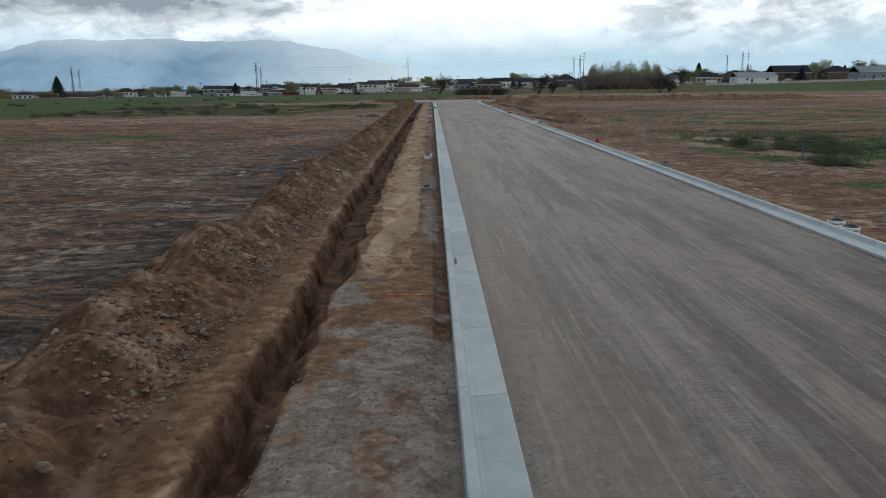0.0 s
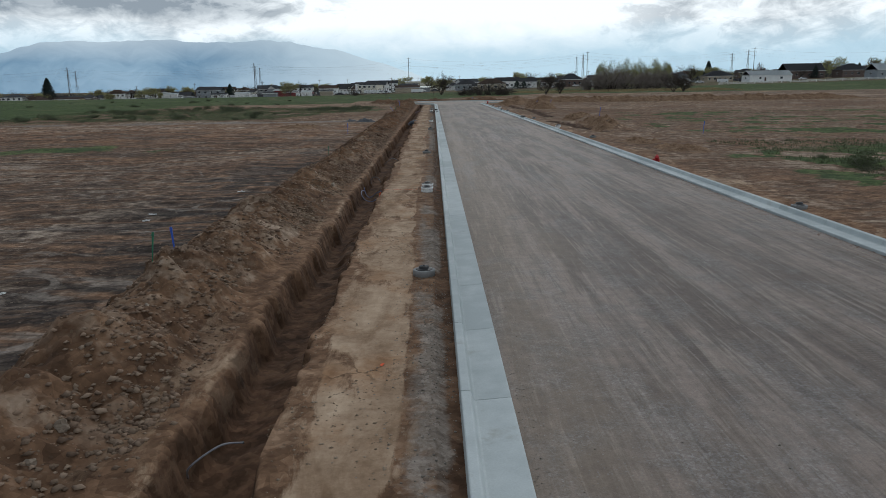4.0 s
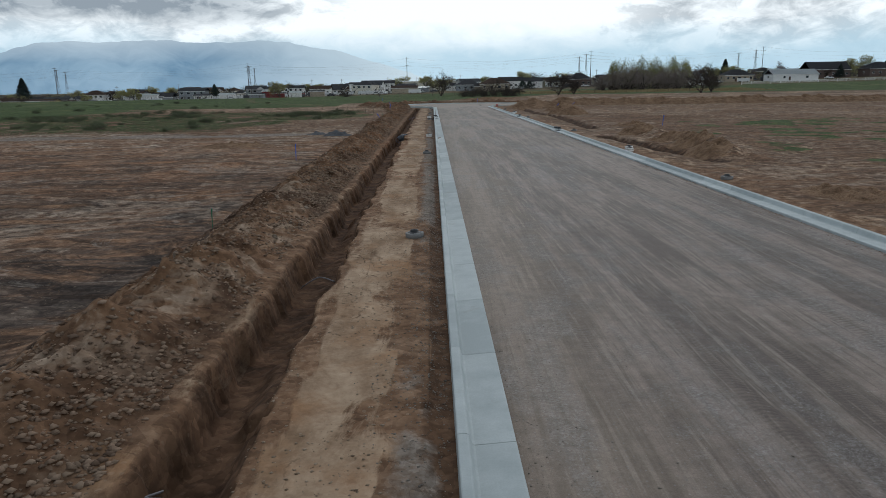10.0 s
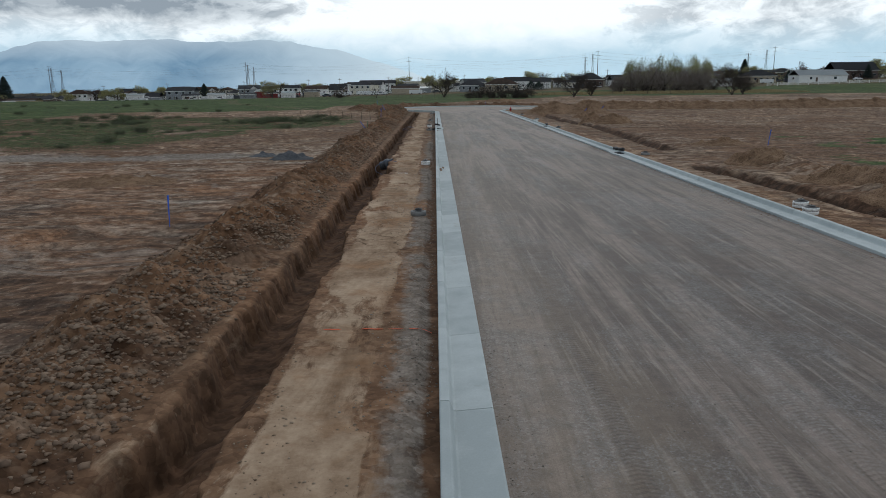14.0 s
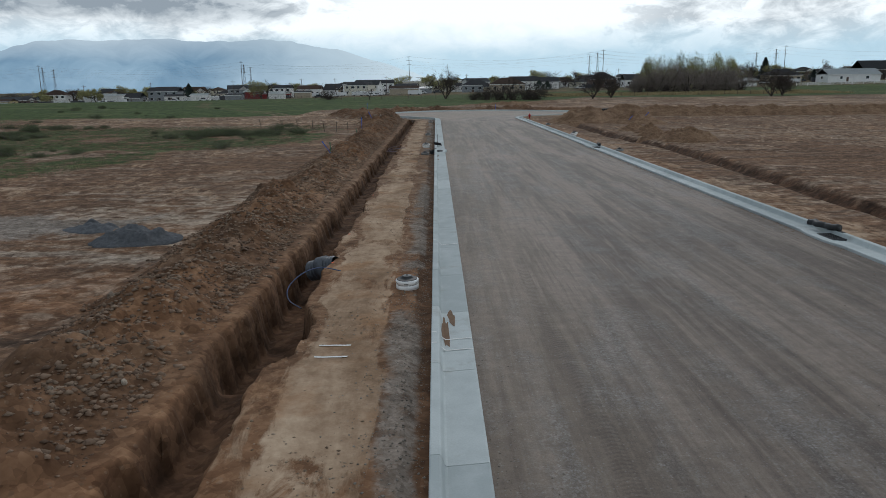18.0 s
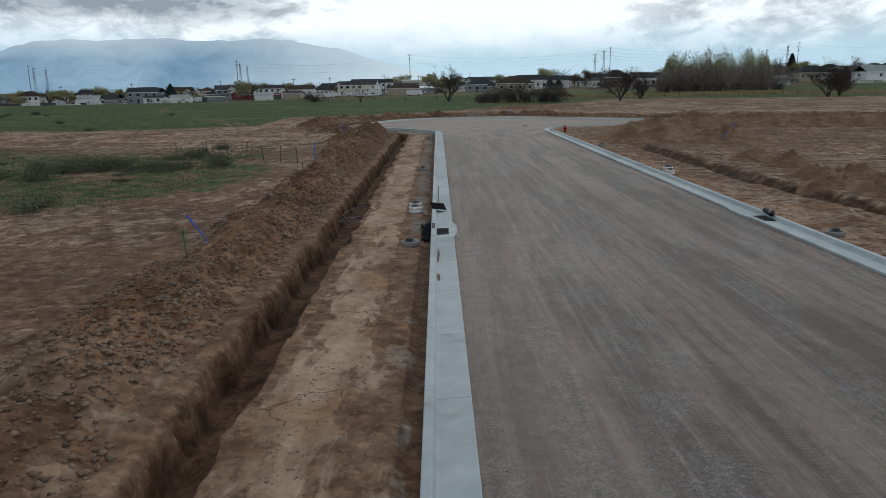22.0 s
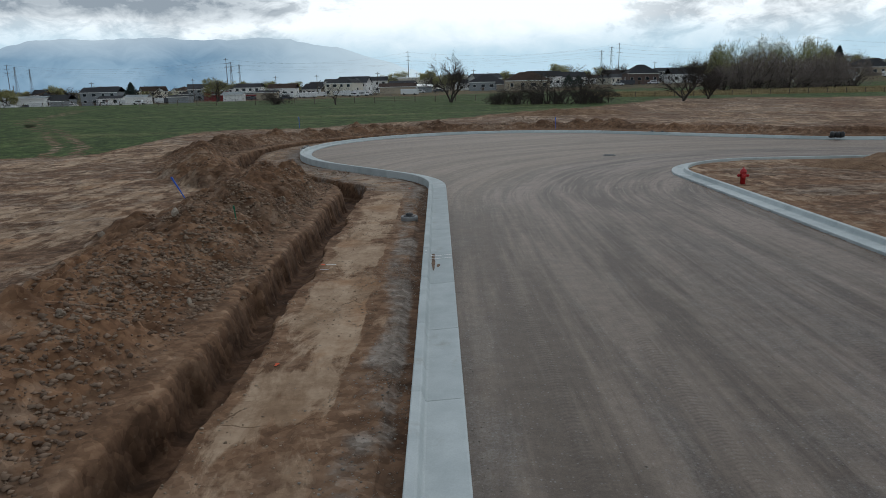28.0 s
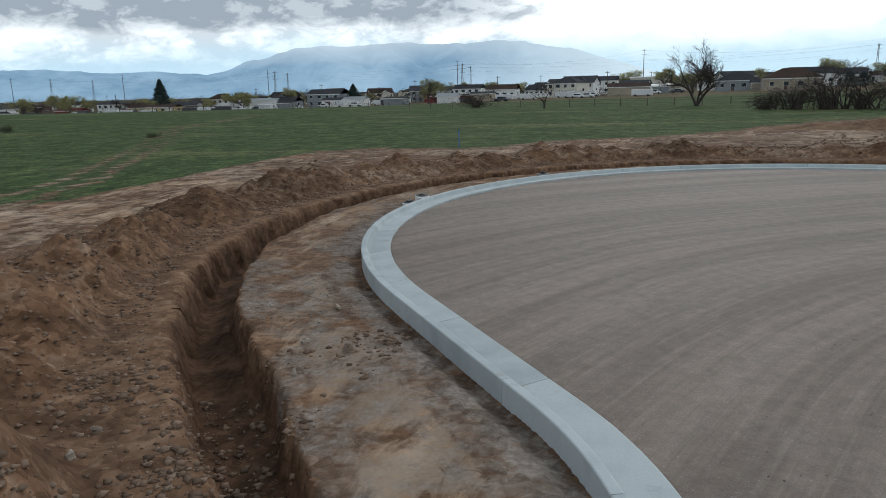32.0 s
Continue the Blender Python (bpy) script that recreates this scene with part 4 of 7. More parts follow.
def ground_z(x, y):
    z, _ = terrain(np.array([float(x)]), np.array([float(y)]))
    return float(z[0])


# ---- curbs ----
def resample(line, step):
    pts = [Vector((*p, 0)) for p in line]
    run, out = 0.0, []
    for a, b in zip(pts, pts[1:]):
        ll = (b - a).length
        while run <= ll:
            out.append(a.lerp(b, run / ll))
            run += step
        run -= ll
    return out


# height profile of curb and gutter from the back (0) to the lip
PROFILE = [(0.0, -0.26), (0.0, 0.128), (0.006, 0.143), (0.02, 0.15), (0.125, 0.15), (0.145, 0.143), (0.158, 0.125), (0.192, 0.015), (0.205, -0.006), (0.23, -0.012), (0.48, 0.008), (0.735, 0.03), (0.755, 0.026), (0.762, 0.01), (0.762, -0.2)]


def curb_panel_mesh(pts, side, wide=None):
    """One cast panel along points; side +1 when the road lies to the right of the line."""
    verts, faces = [], []
    n, m = len(pts), len(PROFILE)
    for i, p in enumerate(pts):
        d = (pts[min(i + 1, n - 1)] - pts[max(i - 1, 0)]).normalized()
        nrm = Vector((d.y, -d.x, 0)) * side
        grow = wide(i / (n - 1)) if wide else 0.0
        for u, z in PROFILE:
            uu = u if u < 0.22 else u + grow * (u - 0.22) / (CURB_W - 0.22)
            verts.append(p + nrm * uu + Vector((0, 0, z)))
    for i in range(n - 1):
        for k in range(m - 1):
            a, b = i * m + k, (i + 1) * m + k
            faces.append((a, a + 1, b + 1, b) if side < 0 else (a, b, b + 1, a + 1))
    faces.append(tuple(range(m)) if side > 0 else tuple(range(m))[::-1])
    faces.append(tuple(range((n - 1) * m, n * m))[::-1] if side > 0 else tuple(range((n - 1) * m, n * m)))
    return verts, faces


def build_curb(name, line, side, joints_at, label, inlets=()):
    root = thing(name, 0, 0, 0, label, "curb", kind="structure")
    dense = resample(line, 0.1)
    starts = joints_at(len(dense) * 0.1)
    shared = None
    for a, b in zip(starts, starts[1:]):
        i0, i1 = int(round(a * 10)), int(round(b * 10))
        if i1 >= len(dense):
            break
        p0, p1 = dense[i0], dense[i1]
        d0 = (p1 - p0).normalized()
        mids = dense[(i0 + i1) // 2]
        straight = (mids - (p0 + p1) / 2).length < 0.004
        ll = (p1 - p0).length
        inlet = [s for s in inlets if a <= s < b]
        if straight and not inlet and abs(ll - 3.05) < 0.2:
            if shared is None:
                v, f = curb_panel_mesh([Vector((0, 0.006, 0)), Vector((0, 3.036, 0))], side)
                shared = mesh_of(v, f, "curb_panel", MAT["concrete"])
            ob = new("curb_panel", shared)
            turn = math.atan2(-d0.x, d0.y)
            ob.matrix_basis = Matrix.Translation(p0) @ Matrix.Rotation(turn, 4, "Z") @ Matrix.Diagonal((1, ll / 3.048, 1, 1))
        else:
            step = 1 if inlet else 3
            pts = [dense[i] for i in range(i0, i1, step)] + [dense[i1]]
            pts[0] = pts[0] + d0 * 0.006
            pts[-1] = pts[-1] - d0 * 0.008
            wide = None
            if inlet:
                def wide(t):
                    return 0.13 * float(smooth(np.array(t), 0.05, 0.35)) * (1 - float(smooth(np.array(t), 0.65, 0.95)))
            v, f = curb_panel_mesh(pts, side, wide)
            ob = new("curb_panel", mesh_of(v, f, "curb_panel", MAT["concrete"]))
        ob.parent = root
    return root


def west_joints(total):
    # the line starts at y = -45
    ys_ = list(np.arange(28.29 - 3.048 * 24, 28.3, 3.048)) + [28.29 + 3.104 * k for k in range(1, 23)] + [96.58 + 3.05 * k for k in range(1, 60)]
    return [y + 45 for y in ys_ if -45 < y < total - 48]


build_curb("curb_west", west, 1, west_joints, "pale new concrete curb and gutter cast in panels", inlets=(146.4 + 45,))
build_curb("curb_east", east, -1, lambda total: list(np.arange(0.5, total - 4, 3.05)), "pale new concrete curb and gutter along the far road edge", inlets=(115.6 + 45, 147.9 + 45))


# ---- far distance ----
def ridge(name, dist, table, bump, seed, mat, label):
    """A mountain range standing round the plain; table of bearing and elevation in degrees."""
    bear = np.arange(-75, 75, 0.2)
    elev = np.interp(bear, [p[0] for p in table], [p[1] for p in table])
    elev = elev + bump * fbm(bear, bear * 0, 0.35, 5, seed, 0.6)
    verts, faces = [], []
    levels = 7
    for a, e in zip(bear, elev):
        for k in range(levels):
            f = k / (levels - 1)
            r = dist - 500 * (1 - f) + 120 * float(fbm(np.array(a * 1.0), np.array(f * 3.0), 0.6, 3, seed + 3))
            verts.append((r * math.sin(radians(a)), 100 + r * math.cos(radians(a)), -20 + (dist * math.tan(radians(e)) + 20) * f**0.8))
    for i in range(len(bear) - 1):
        for k in range(levels - 1):
            a, b = i * levels + k, (i + 1) * levels + k
            faces.append((a, b, b + 1, a + 1))
    return tagged(new(name, mesh_of(verts, faces, name, mat, True)), label, "mountains", kind="structure")


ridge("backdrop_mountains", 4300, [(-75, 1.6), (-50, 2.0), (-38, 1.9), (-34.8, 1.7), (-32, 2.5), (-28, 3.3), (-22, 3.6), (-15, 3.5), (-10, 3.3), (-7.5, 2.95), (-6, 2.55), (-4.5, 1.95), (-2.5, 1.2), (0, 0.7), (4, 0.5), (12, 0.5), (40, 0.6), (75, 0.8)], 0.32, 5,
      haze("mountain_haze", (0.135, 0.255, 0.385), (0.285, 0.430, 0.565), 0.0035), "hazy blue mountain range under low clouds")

random.seed(17)


# ---- utility risers along both curbs ----
def wobble_ring(bm, amount, seed):
    rng = random.Random(seed)
    for v in bm.verts:
        v.co += Vector((rng.uniform(-amount, amount), rng.uniform(-amount, amount), rng.uniform(-amount, amount)))
    return bm


def riser_white(name="meter_riser"):
    """White plastic riser rings under a black cone lid."""
    top = thing(name, 0, 0, 0, "white ribbed meter riser with a black cone lid on the verge", "utility riser", "meter risers")
    part("ring", lathe([(0.25, -0.12), (0.270, -0.11), (0.270, -0.010), (0.258, 0.004)], 40), MAT["white_plastic"], top, "white lower ring", True)
    part("ring", lathe([(0.258, 0.016), (0.274, 0.024), (0.274, 0.108), (0.264, 0.120)], 40), MAT["white_plastic"], top, "white upper ring", True)
    # black ring paints the shade in the gap between both white rings
    part("gasket", lathe([(0.252, 0.0), (0.252, 0.02)], 40), MAT["black_plastic"], top, "black ring standing for the shaded gap between the rings", True)
    for k in range(6):
        a = 2 * math.pi * k / 6 + 0.3
        bm = box(bmesh.new(), -0.05, 0.05, -0.006, 0.006, 0.055, 0.068, 0.003)
        bm.transform(Matrix.Translation((0.270 * math.cos(a), 0.270 * math.sin(a), 0.0)) @ Matrix.Rotation(a + math.pi / 2, 4, "Z"))
        part("slot", bm, MAT["black_plastic"], top)
    cone = part("lid", lathe([(0.250, 0.120), (0.248, 0.130), (0.232, 0.137), (0.226, 0.133), (0.205, 0.145), (0.198, 0.141), (0.165, 0.160), (0.135, 0.168), (0.130, 0.195), (0.120, 0.200)], 40), MAT["black_plastic"], top, "black cone lid", True)
    part("cap", lathe([(0.10, 0.200), (0.10, 0.206), (0.092, 0.209)], 28), MAT["grey_ring"], cone, "scuffed grey cap", True)
    part("knob", lathe([(0.03, 0.209), (0.03, 0.220), (0.022, 0.224)], 16), MAT["black_plastic"], cone, "", True)
    return top


def riser_grey(name="valve_riser"):
    """Grey precast ring with a black cone lid."""
    top = thing(name, 0, 0, 0, "grey concrete riser ring with a black cone lid on the verge", "utility riser", "valve risers")
    part("ring", wobble_ring(lathe([(0.275, -0.15), (0.288, 0.058), (0.278, 0.075), (0.222, 0.075), (0.215, 0.05)], 40), 0.002, 4), MAT["grey_ring"], top, "grey concrete ring", True)
    cone = part("lid", lathe([(0.215, 0.062), (0.212, 0.076), (0.192, 0.090), (0.184, 0.086), (0.160, 0.104), (0.152, 0.100), (0.132, 0.114), (0.126, 0.158), (0.116, 0.164)], 36), MAT["black_plastic"], top, "black cone lid", True)
    part("cap", lathe([(0.095, 0.164), (0.095, 0.169), (0.085, 0.172)], 28), MAT["iron"], cone, "", True)
    part("knob", lathe([(0.03, 0.172), (0.03, 0.185), (0.02, 0.188)], 14), MAT["black_plastic"], cone, "", True)
    return top


def put(maker, spots, sink=0.0):
    first = None
    for i, (x, y) in enumerate(spots):
        z = ground_z(x, y) + 0.10 - sink
        tilt_x, tilt_y = random.uniform(-2, 2), random.uniform(-2, 2)
        m = pose(x, y, z, tilt_x, tilt_y, random.uniform(0, 360))
        if first is None:
            first = maker()
            first.matrix_basis = m
        else:
            copy_thing(first, m)


put(riser_white, [(-0.68, 47.62), (-0.66, 48.75), (-0.60, 111.1), (-0.66, 151.05), (-0.70, 152.05), (-9.25, 218.1), (-9.3, 219.6), (12.95, 21.9), (13.05, 22.9), (13.15, 93.2), (13.45, 94.5), (12.95, 161.3), (13.35, 162.9), (-0.66, 107.9 - 20)][:13])
put(riser_grey, [(-0.64, 33.0), (-0.86, 66.6), (-0.66, 94.2), (-0.67, 144.9), (-0.66, 165.5), (-0.58, 190.3), (13.3, 41.4), (13.7, 78.2), (13.6, 114.8), (13.1, 145.0), (13.4, 179.6), (-6.0, 227.9), (19.5, 230.2), (20.4, 230.1)], 0.03)


# ---- hydrants ----
def hydrant():
    top = thing("fire_hydrant", 0, 0, 0, "red cast iron fire hydrant standing behind the curb", "hydrant", "hydrants")
    part("base_flange", lathe([(0.16, -0.05), (0.16, 0.035), (0.15, 0.045), (0.12, 0.05)], 24), MAT["red_paint"], top, "", True)
    barrel = part("barrel", lathe([(0.105, 0.05), (0.105, 0.50), (0.125, 0.51), (0.125, 0.55), (0.11, 0.56)], 28), MAT["red_paint"], top, "", True)
    part("bonnet", lathe([(0.145, 0.56), (0.145, 0.59), (0.125, 0.61), (0.118, 0.66), (0.085, 0.71), (0.04, 0.73)], 28), MAT["red_paint"], top, "domed red bonnet", True)
    part("operating_nut", lathe([(0.03, 0.73), (0.03, 0.775), (0.022, 0.78)], 5), MAT["red_paint"], top)
    for a, r, s in ((90, 0.055, 0.22), (270, 0.055, 0.22), (180, 0.085, 0.24)):
        bm = lathe([(r, 0.09), (r, s - 0.05), (r + 0.015, s - 0.045), (r + 0.015, s - 0.005), (r, s)], 18)
        bm.transform(Matrix.Translation((0, 0, 0.43)) @ Matrix.Rotation(radians(a), 4, "Z") @ Matrix.Rotation(radians(90), 4, "Y"))
        noz = part("nozzle_cap", bm, MAT["red_paint"], top, "", True)
        bm = lathe([(0.02, s), (0.02, s + 0.03), (0.015, s + 0.032)], 5)
        bm.transform(Matrix.Translation((0, 0, 0.43)) @ Matrix.Rotation(radians(a), 4, "Z") @ Matrix.Rotation(radians(90), 4, "Y"))
        part("nut", bm, MAT["red_paint"], noz)
    for k in range(6):
        a = math.pi * k / 3
        part("bolt", lathe([(0.014, 0.045), (0.014, 0.07), (0.01, 0.072)], 6, None, (0.138 * math.cos(a), 0.138 * math.sin(a), 0)), MAT["iron"], top)
    return top


h1 = hydrant()
h1.matrix_basis = pose(13.15, 58.2, ground_z(13.15, 58.2) - 0.36, 0, 0, 20)
copy_thing(h1, pose(13.4, 196.5, ground_z(13.4, 196.5) - 0.06, 0, 0, 75))
tagged(h1, "red cast iron fire hydrant beside the street's gutter")


# ---- survey stakes ----
def stake(name, mat, height, width, label):
    top = thing(name, 0, 0, 0, label, "survey stake", name + "s")
    bm = box(bmesh.new(), -width / 2, width / 2, -0.012, 0.012, -0.12, height, 0.003)
    for v in bm.verts:
        if v.co.z < -0.1:
            v.co.x *= 0.25
    part("lath", bm, mat, top)
    part("flagging", box(bmesh.new(), -width / 2 - 0.006, width / 2 + 0.006, -0.017, 0.017, height - 0.10, height - 0.05, 0.003), mat, top, "band tied round the top")
    return top


blue = stake("blue_stake", MAT["blue_paint"], 1.15, 0.065, "blue painted wooden survey stake in bare earth")
BLUE = [(-7.9, 35.6, 4, -3), (-9.75, 94.3, -2, 2), (-7.35, 145.6, 0, -34), (-7.35, 166.3, -2, 4), (-8.4, 191.4, 12, -24), (-13.6, 239.4, 2, 0), (11.8, 235.6, 1, -2), (21.9, 42.4, 0, 2), (24.1, 80.0, 5, 3), (23.8, 119.6, 2, 6), (22.8, 180.2, 8, 38), (27.8, 190.5, 5, 42)]
for i, (x, y, ax, ay) in enumerate(BLUE):
    m = pose(x, y, ground_z(x, y), ax, ay, random.uniform(-25, 25))
    if i == 0:
        blue.matrix_basis = m
    else:
        copy_thing(blue, m)
green_stake = stake("green_stake", MAT["green_paint"], 0.75, 0.05, "short green painted survey stake on the earth bank")
for i, (x, y, ax, ay) in enumerate([(-8.6, 71.2, 0, 2), (-7.1, 31.9, -4, 6), (-6.9, 142.2, 0, -3), (-5.45, 186.9, 3, -6), (-7.4, 163.2, 3, -8)]):
    m = pose(x, y, ground_z(x, y), ax, ay, random.uniform(-25, 25))
    if i == 0:
        green_stake.matrix_basis = m
    else:
        copy_thing(green_stake, m)


# ---- wire fence remains ----
def fence_post(height=1.1):
    top = thing("fence_post", 0, 0, 0, "grey weathered timber fence post leaning in weeds", "fence post", "old fence posts")
    bm = tube([(0, 0, -0.2), (0.01, 0, 0.5), (0.02, 0.01, height)], 0.036, 7, None, 0.03)
    part("post", bm, MAT["raw_wood"], top)
    return top


post = fence_post()
POSTS = [(-17.4, 177.0), (-15.4, 176.0), (-13.6, 174.2), (-12.0, 172.7), (-10.5, 171.2), (-9.1, 170.0), (-17.7, 178.2), (-20.5, 179.6)]
for i, (x, y) in enumerate(POSTS):
    m = pose(x, y, ground_z(x, y), random.uniform(-16, 16), random.uniform(-16, 16), random.uniform(0, 360))
    if i == 0:
        post.matrix_basis = m
    else:
        copy_thing(post, m)
wires = thing("fence_wire", 0, 0, 0, "slack rusty wires between old fence posts", "fence wire")
for (x0, y0), (x1, y1) in zip(POSTS[:5], POSTS[1:6]):
    for hgt in (0.45, 0.9):
        part("strand", tube(sag((x0, y0, ground_z(x0, y0) + hgt), (x1, y1, ground_z(x1, y1) + hgt), 0.06, 6), 0.006, 4), MAT["rust_iron"], wires)


# ---- storm drain inlets ----
def inlet(x, y, side, lid_spot):
    top = thing("storm_drain", x, y, 0.0, "black cast iron storm drain grate set in the gutter", "drain grate", "storm drains")
    w, l = 0.42, 0.86
    # solid black slab under the bars, painted shade instead of a real shaft
    part("pit", box(bmesh.new(), -w / 2, w / 2, -l / 2, l / 2, -0.02, 0.012), MAT["mat_black"], top, "black slab standing for the shaded opening")
    fr = bmesh.new()
    box(fr, -w / 2 - 0.03, -w / 2, -l / 2 - 0.03, l / 2 + 0.03, -0.02, 0.034, 0.004)
    box(fr, w / 2, w / 2 + 0.03, -l / 2 - 0.03, l / 2 + 0.03, -0.02, 0.038, 0.004)
    box(fr, -w / 2, w / 2, -l / 2 - 0.03, -l / 2, -0.02, 0.036, 0.004)
    box(fr, -w / 2, w / 2, l / 2, l / 2 + 0.03, -0.02, 0.036, 0.004)
    part("frame", fr, MAT["iron"], top, "iron frame")
    for k in range(6):
        px = -w / 2 + w * (k + 0.5) / 6
        part("bar", box(bmesh.new(), px - 0.007, px + 0.007, -l / 2, l / 2, 0.014, 0.034, 0.002), MAT["iron"], top)
    for k in range(5):
        py = -l / 2 + l * (k + 1) / 6
        part("cross_bar", box(bmesh.new(), -w / 2, w / 2, py - 0.009, py + 0.009, 0.014, 0.032, 0.002), MAT["iron"], top)
    hood = bmesh.new()
    box(hood, -0.055, 0.055, -0.45, 0.45, 0.135, 0.157, 0.004)
    hood.transform(Matrix.Translation((-0.285 * side, 0.35, 0)))
    part("curb_hood", hood, MAT["iron"], top, "dark iron curb opening hood")
    return top


inlet(0.365, 146.47, 1, None)
inlet(EAST_X - 0.365, 115.6, -1, None)
inlet(EAST_X - 0.365, 147.9, -1, None)


def loose_grate(x, y, z, rx, ry, rz, label):
    top = thing("loose_grate", 0, 0, 0, label, "loose grate", "loose grates")
    top.matrix_basis = pose(x, y, z, rx, ry, rz)
    bm = box(bmesh.new(), -0.28, 0.28, -0.29, 0.29, -0.02, 0.02, 0.008)
    part("plate", bm, MAT["mat_black"], top)
    part("rim", box(bmesh.new(), -0.284, 0.284, -0.31, -0.285, -0.03, 0.0, 0.006), MAT["white_plastic"], top, "pale rim edge")
    for k in range(5):
        part("rib", box(bmesh.new(), -0.24 + 0.12 * k - 0.01, -0.24 + 0.12 * k + 0.01, -0.27, 0.27, 0.018, 0.024, 0.002), MAT["mat_black"], top)


loose_grate(0.25, 150.55, 0.20, 17, 8, 14, "black plastic inlet lid lying tilted on the gutter")


lath = thing("wooden_lath", 0, 0, 0, "thin grey wooden lath propped behind the inlet lid", "lath")
part("stick", box(bmesh.new(), -0.018, 0.018, -0.008, 0.008, 0.0, 0.95, 0.003), MAT["raw_wood"], lath)
lath.matrix_basis = pose(0.24, 150.72, 0.02, -6, 3, 15)


def filter_sock(x, y, z, length, turn, seed, label, fat=1.0):
    """A lumpy black filter sock that guards an inlet."""
    top = thing("filter_sock", x, y, z, label, "filter sock", "filter socks", turn)
    bm = tube([(0.05 * math.sin(k * 1.3 + seed), (k / 12 - 0.5) * length, 0.10 + 0.015 * math.sin(k * 2.1)) for k in range(13)], 0.12, 12)
    for v in bm.verts:
        f = 0.86 + 0.3 * noise.noise(v.co * 4 + Vector((seed, 0, 0)))
        v.co = Vector((v.co.x * f, v.co.y, max(0.0, 0.10 + (v.co.z - 0.10) * f)))
    bm.transform(Matrix.Diagonal((fat, 1, fat, 1)))
    part("sleeve", bm, MAT["black_plastic"], top, "", True)
    for k in (-1, 1):
        part("tied_end", tube([(0.02, k * length * 0.48, 0.1), (0.02, k * length * 0.58, 0.06)], 0.06, 8, None, 0.025), MAT["black_plastic"], top)


filter_sock(EAST_X - 0.25, 116.4, 0.13, 1.25, 12, 1, "black lumpy filter sock lying along the curb")
filter_sock(EAST_X - 0.18, 148.0, 0.13, 0.7, -8, 2, "short black filter sock on the curb")
filter_sock(29.0, 217.6, 0.13, 0.9, 80, 3, "bulging black filter bag dropped on the side street curb", 2.2)
bm = bmesh.new()
cloth_rng = random.Random(5)
sheet = []
for a in range(9):
    strip_ = []
    for b in range(44):
        px, py = -0.02 - 0.045 * a + 0.02 * math.sin(b * 0.9 + a), 145.75 + 0.066 * b
        fold = 0.10 * noise.noise(Vector((px * 9, py * 3.5, 2.0))) + 0.05 * noise.noise(Vector((px * 22, py * 11, 5.0)))
        strip_.append(bm.verts.new((px, py, ground_z(px, py) + 0.10 + fold + (0.14 if a == 0 else 0.05 if a == 1 else 0.0) - 0.012 * a)))
    sheet.append(strip_)
for a in range(8):
    for b in range(43):
        if cloth_rng.random() > 0.10 * (a > 3):
            bm.faces.new((sheet[a][b], sheet[a + 1][b], sheet[a + 1][b + 1], sheet[a][b + 1]))
bmesh.ops.solidify(bm, geom=bm.faces[:], thickness=0.012)
tagged(part("filter_fabric", bm, MAT["fabric"]), "torn dark grey filter fabric bunched behind the curb", "filter fabric")
board = thing("propped_board", 0, 0, 0, "dark board leaning on the curb beside the drain", "board")
bm = box(bmesh.new(), -0.02, 0.02, -0.4, 0.4, 0.0, 0.05, 0.006)
part("plank", bm, MAT["raw_wood"], board)
board.matrix_basis = pose(0.24, 150.6, 0.03, 0, 0, 4)

# manhole cover in the turning bulb
cover = thing("manhole_cover", 10.9, 209.9, -0.03, "round grey manhole ring flush with the road gravel", "manhole")
part("collar", lathe([(0.37, -0.03), (0.37, 0.028), (0.36, 0.032), (0.33, 0.032), (0.325, 0.026)], 40), MAT["grey_ring"], cover, "pale concrete collar", True)
part("lid", lathe([(0.32, 0.02), (0.32, 0.036), (0.30, 0.04)], 40), MAT["iron"], cover, "iron lid", True)


# ---- pipes and hoses in the trench ----
def corrugated(points, radius, pitch=0.09):
    bm = bmesh.new()
    pts = [Vector(p) for p in points]
    total = sum((b - a).length for a, b in zip(pts, pts[1:]))
    n = int(total / pitch) * 4
    a, b = pts[0], pts[-1]
    d = (b - a).normalized()
    side = d.cross(Vector((0, 0, 1))).normalized()
    top = side.cross(d)
    rings = []
    for i in range(n + 1):
        p = a.lerp(b, i / n)
        r = radius + (0.018 if i % 4 in (1, 2) else -0.012)
        rings.append([bm.verts.new(p + r * (math.cos(2 * math.pi * k / 28) * side + math.sin(2 * math.pi * k / 28) * top)) for k in range(28)])
    for r0, r1 in zip(rings, rings[1:]):
        for k in range(28):
            bm.faces.new((r0[k], r0[(k + 1) % 28], r1[(k + 1) % 28], r1[k]))
    bmesh.ops.recalc_face_normals(bm, faces=bm.faces)
    return bm


culvert = thing("drain_pipe", 0, 0, 0, "dark corrugated plastic drain pipe ending in the trench", "drain pipe")
part("barrel", corrugated([(-3.50, 114.30, -0.50), (-2.70, 114.00, -0.26)], 0.27), MAT["pipe_black"], culvert, "", True)
part("bell", tube([(-3.20, 114.19, -0.41), (-2.98, 114.10, -0.34)], 0.34, 28), MAT["pipe_black"], culvert, "wider bell collar", True)
# black disc across the pipe's end, its inner shade as plain colour
part("bore", tube([(-3.505, 114.302, -0.502), (-3.49, 114.297, -0.497)], 0.255, 24), MAT["mat_black"], culvert, "black disc standing for the shaded bore")


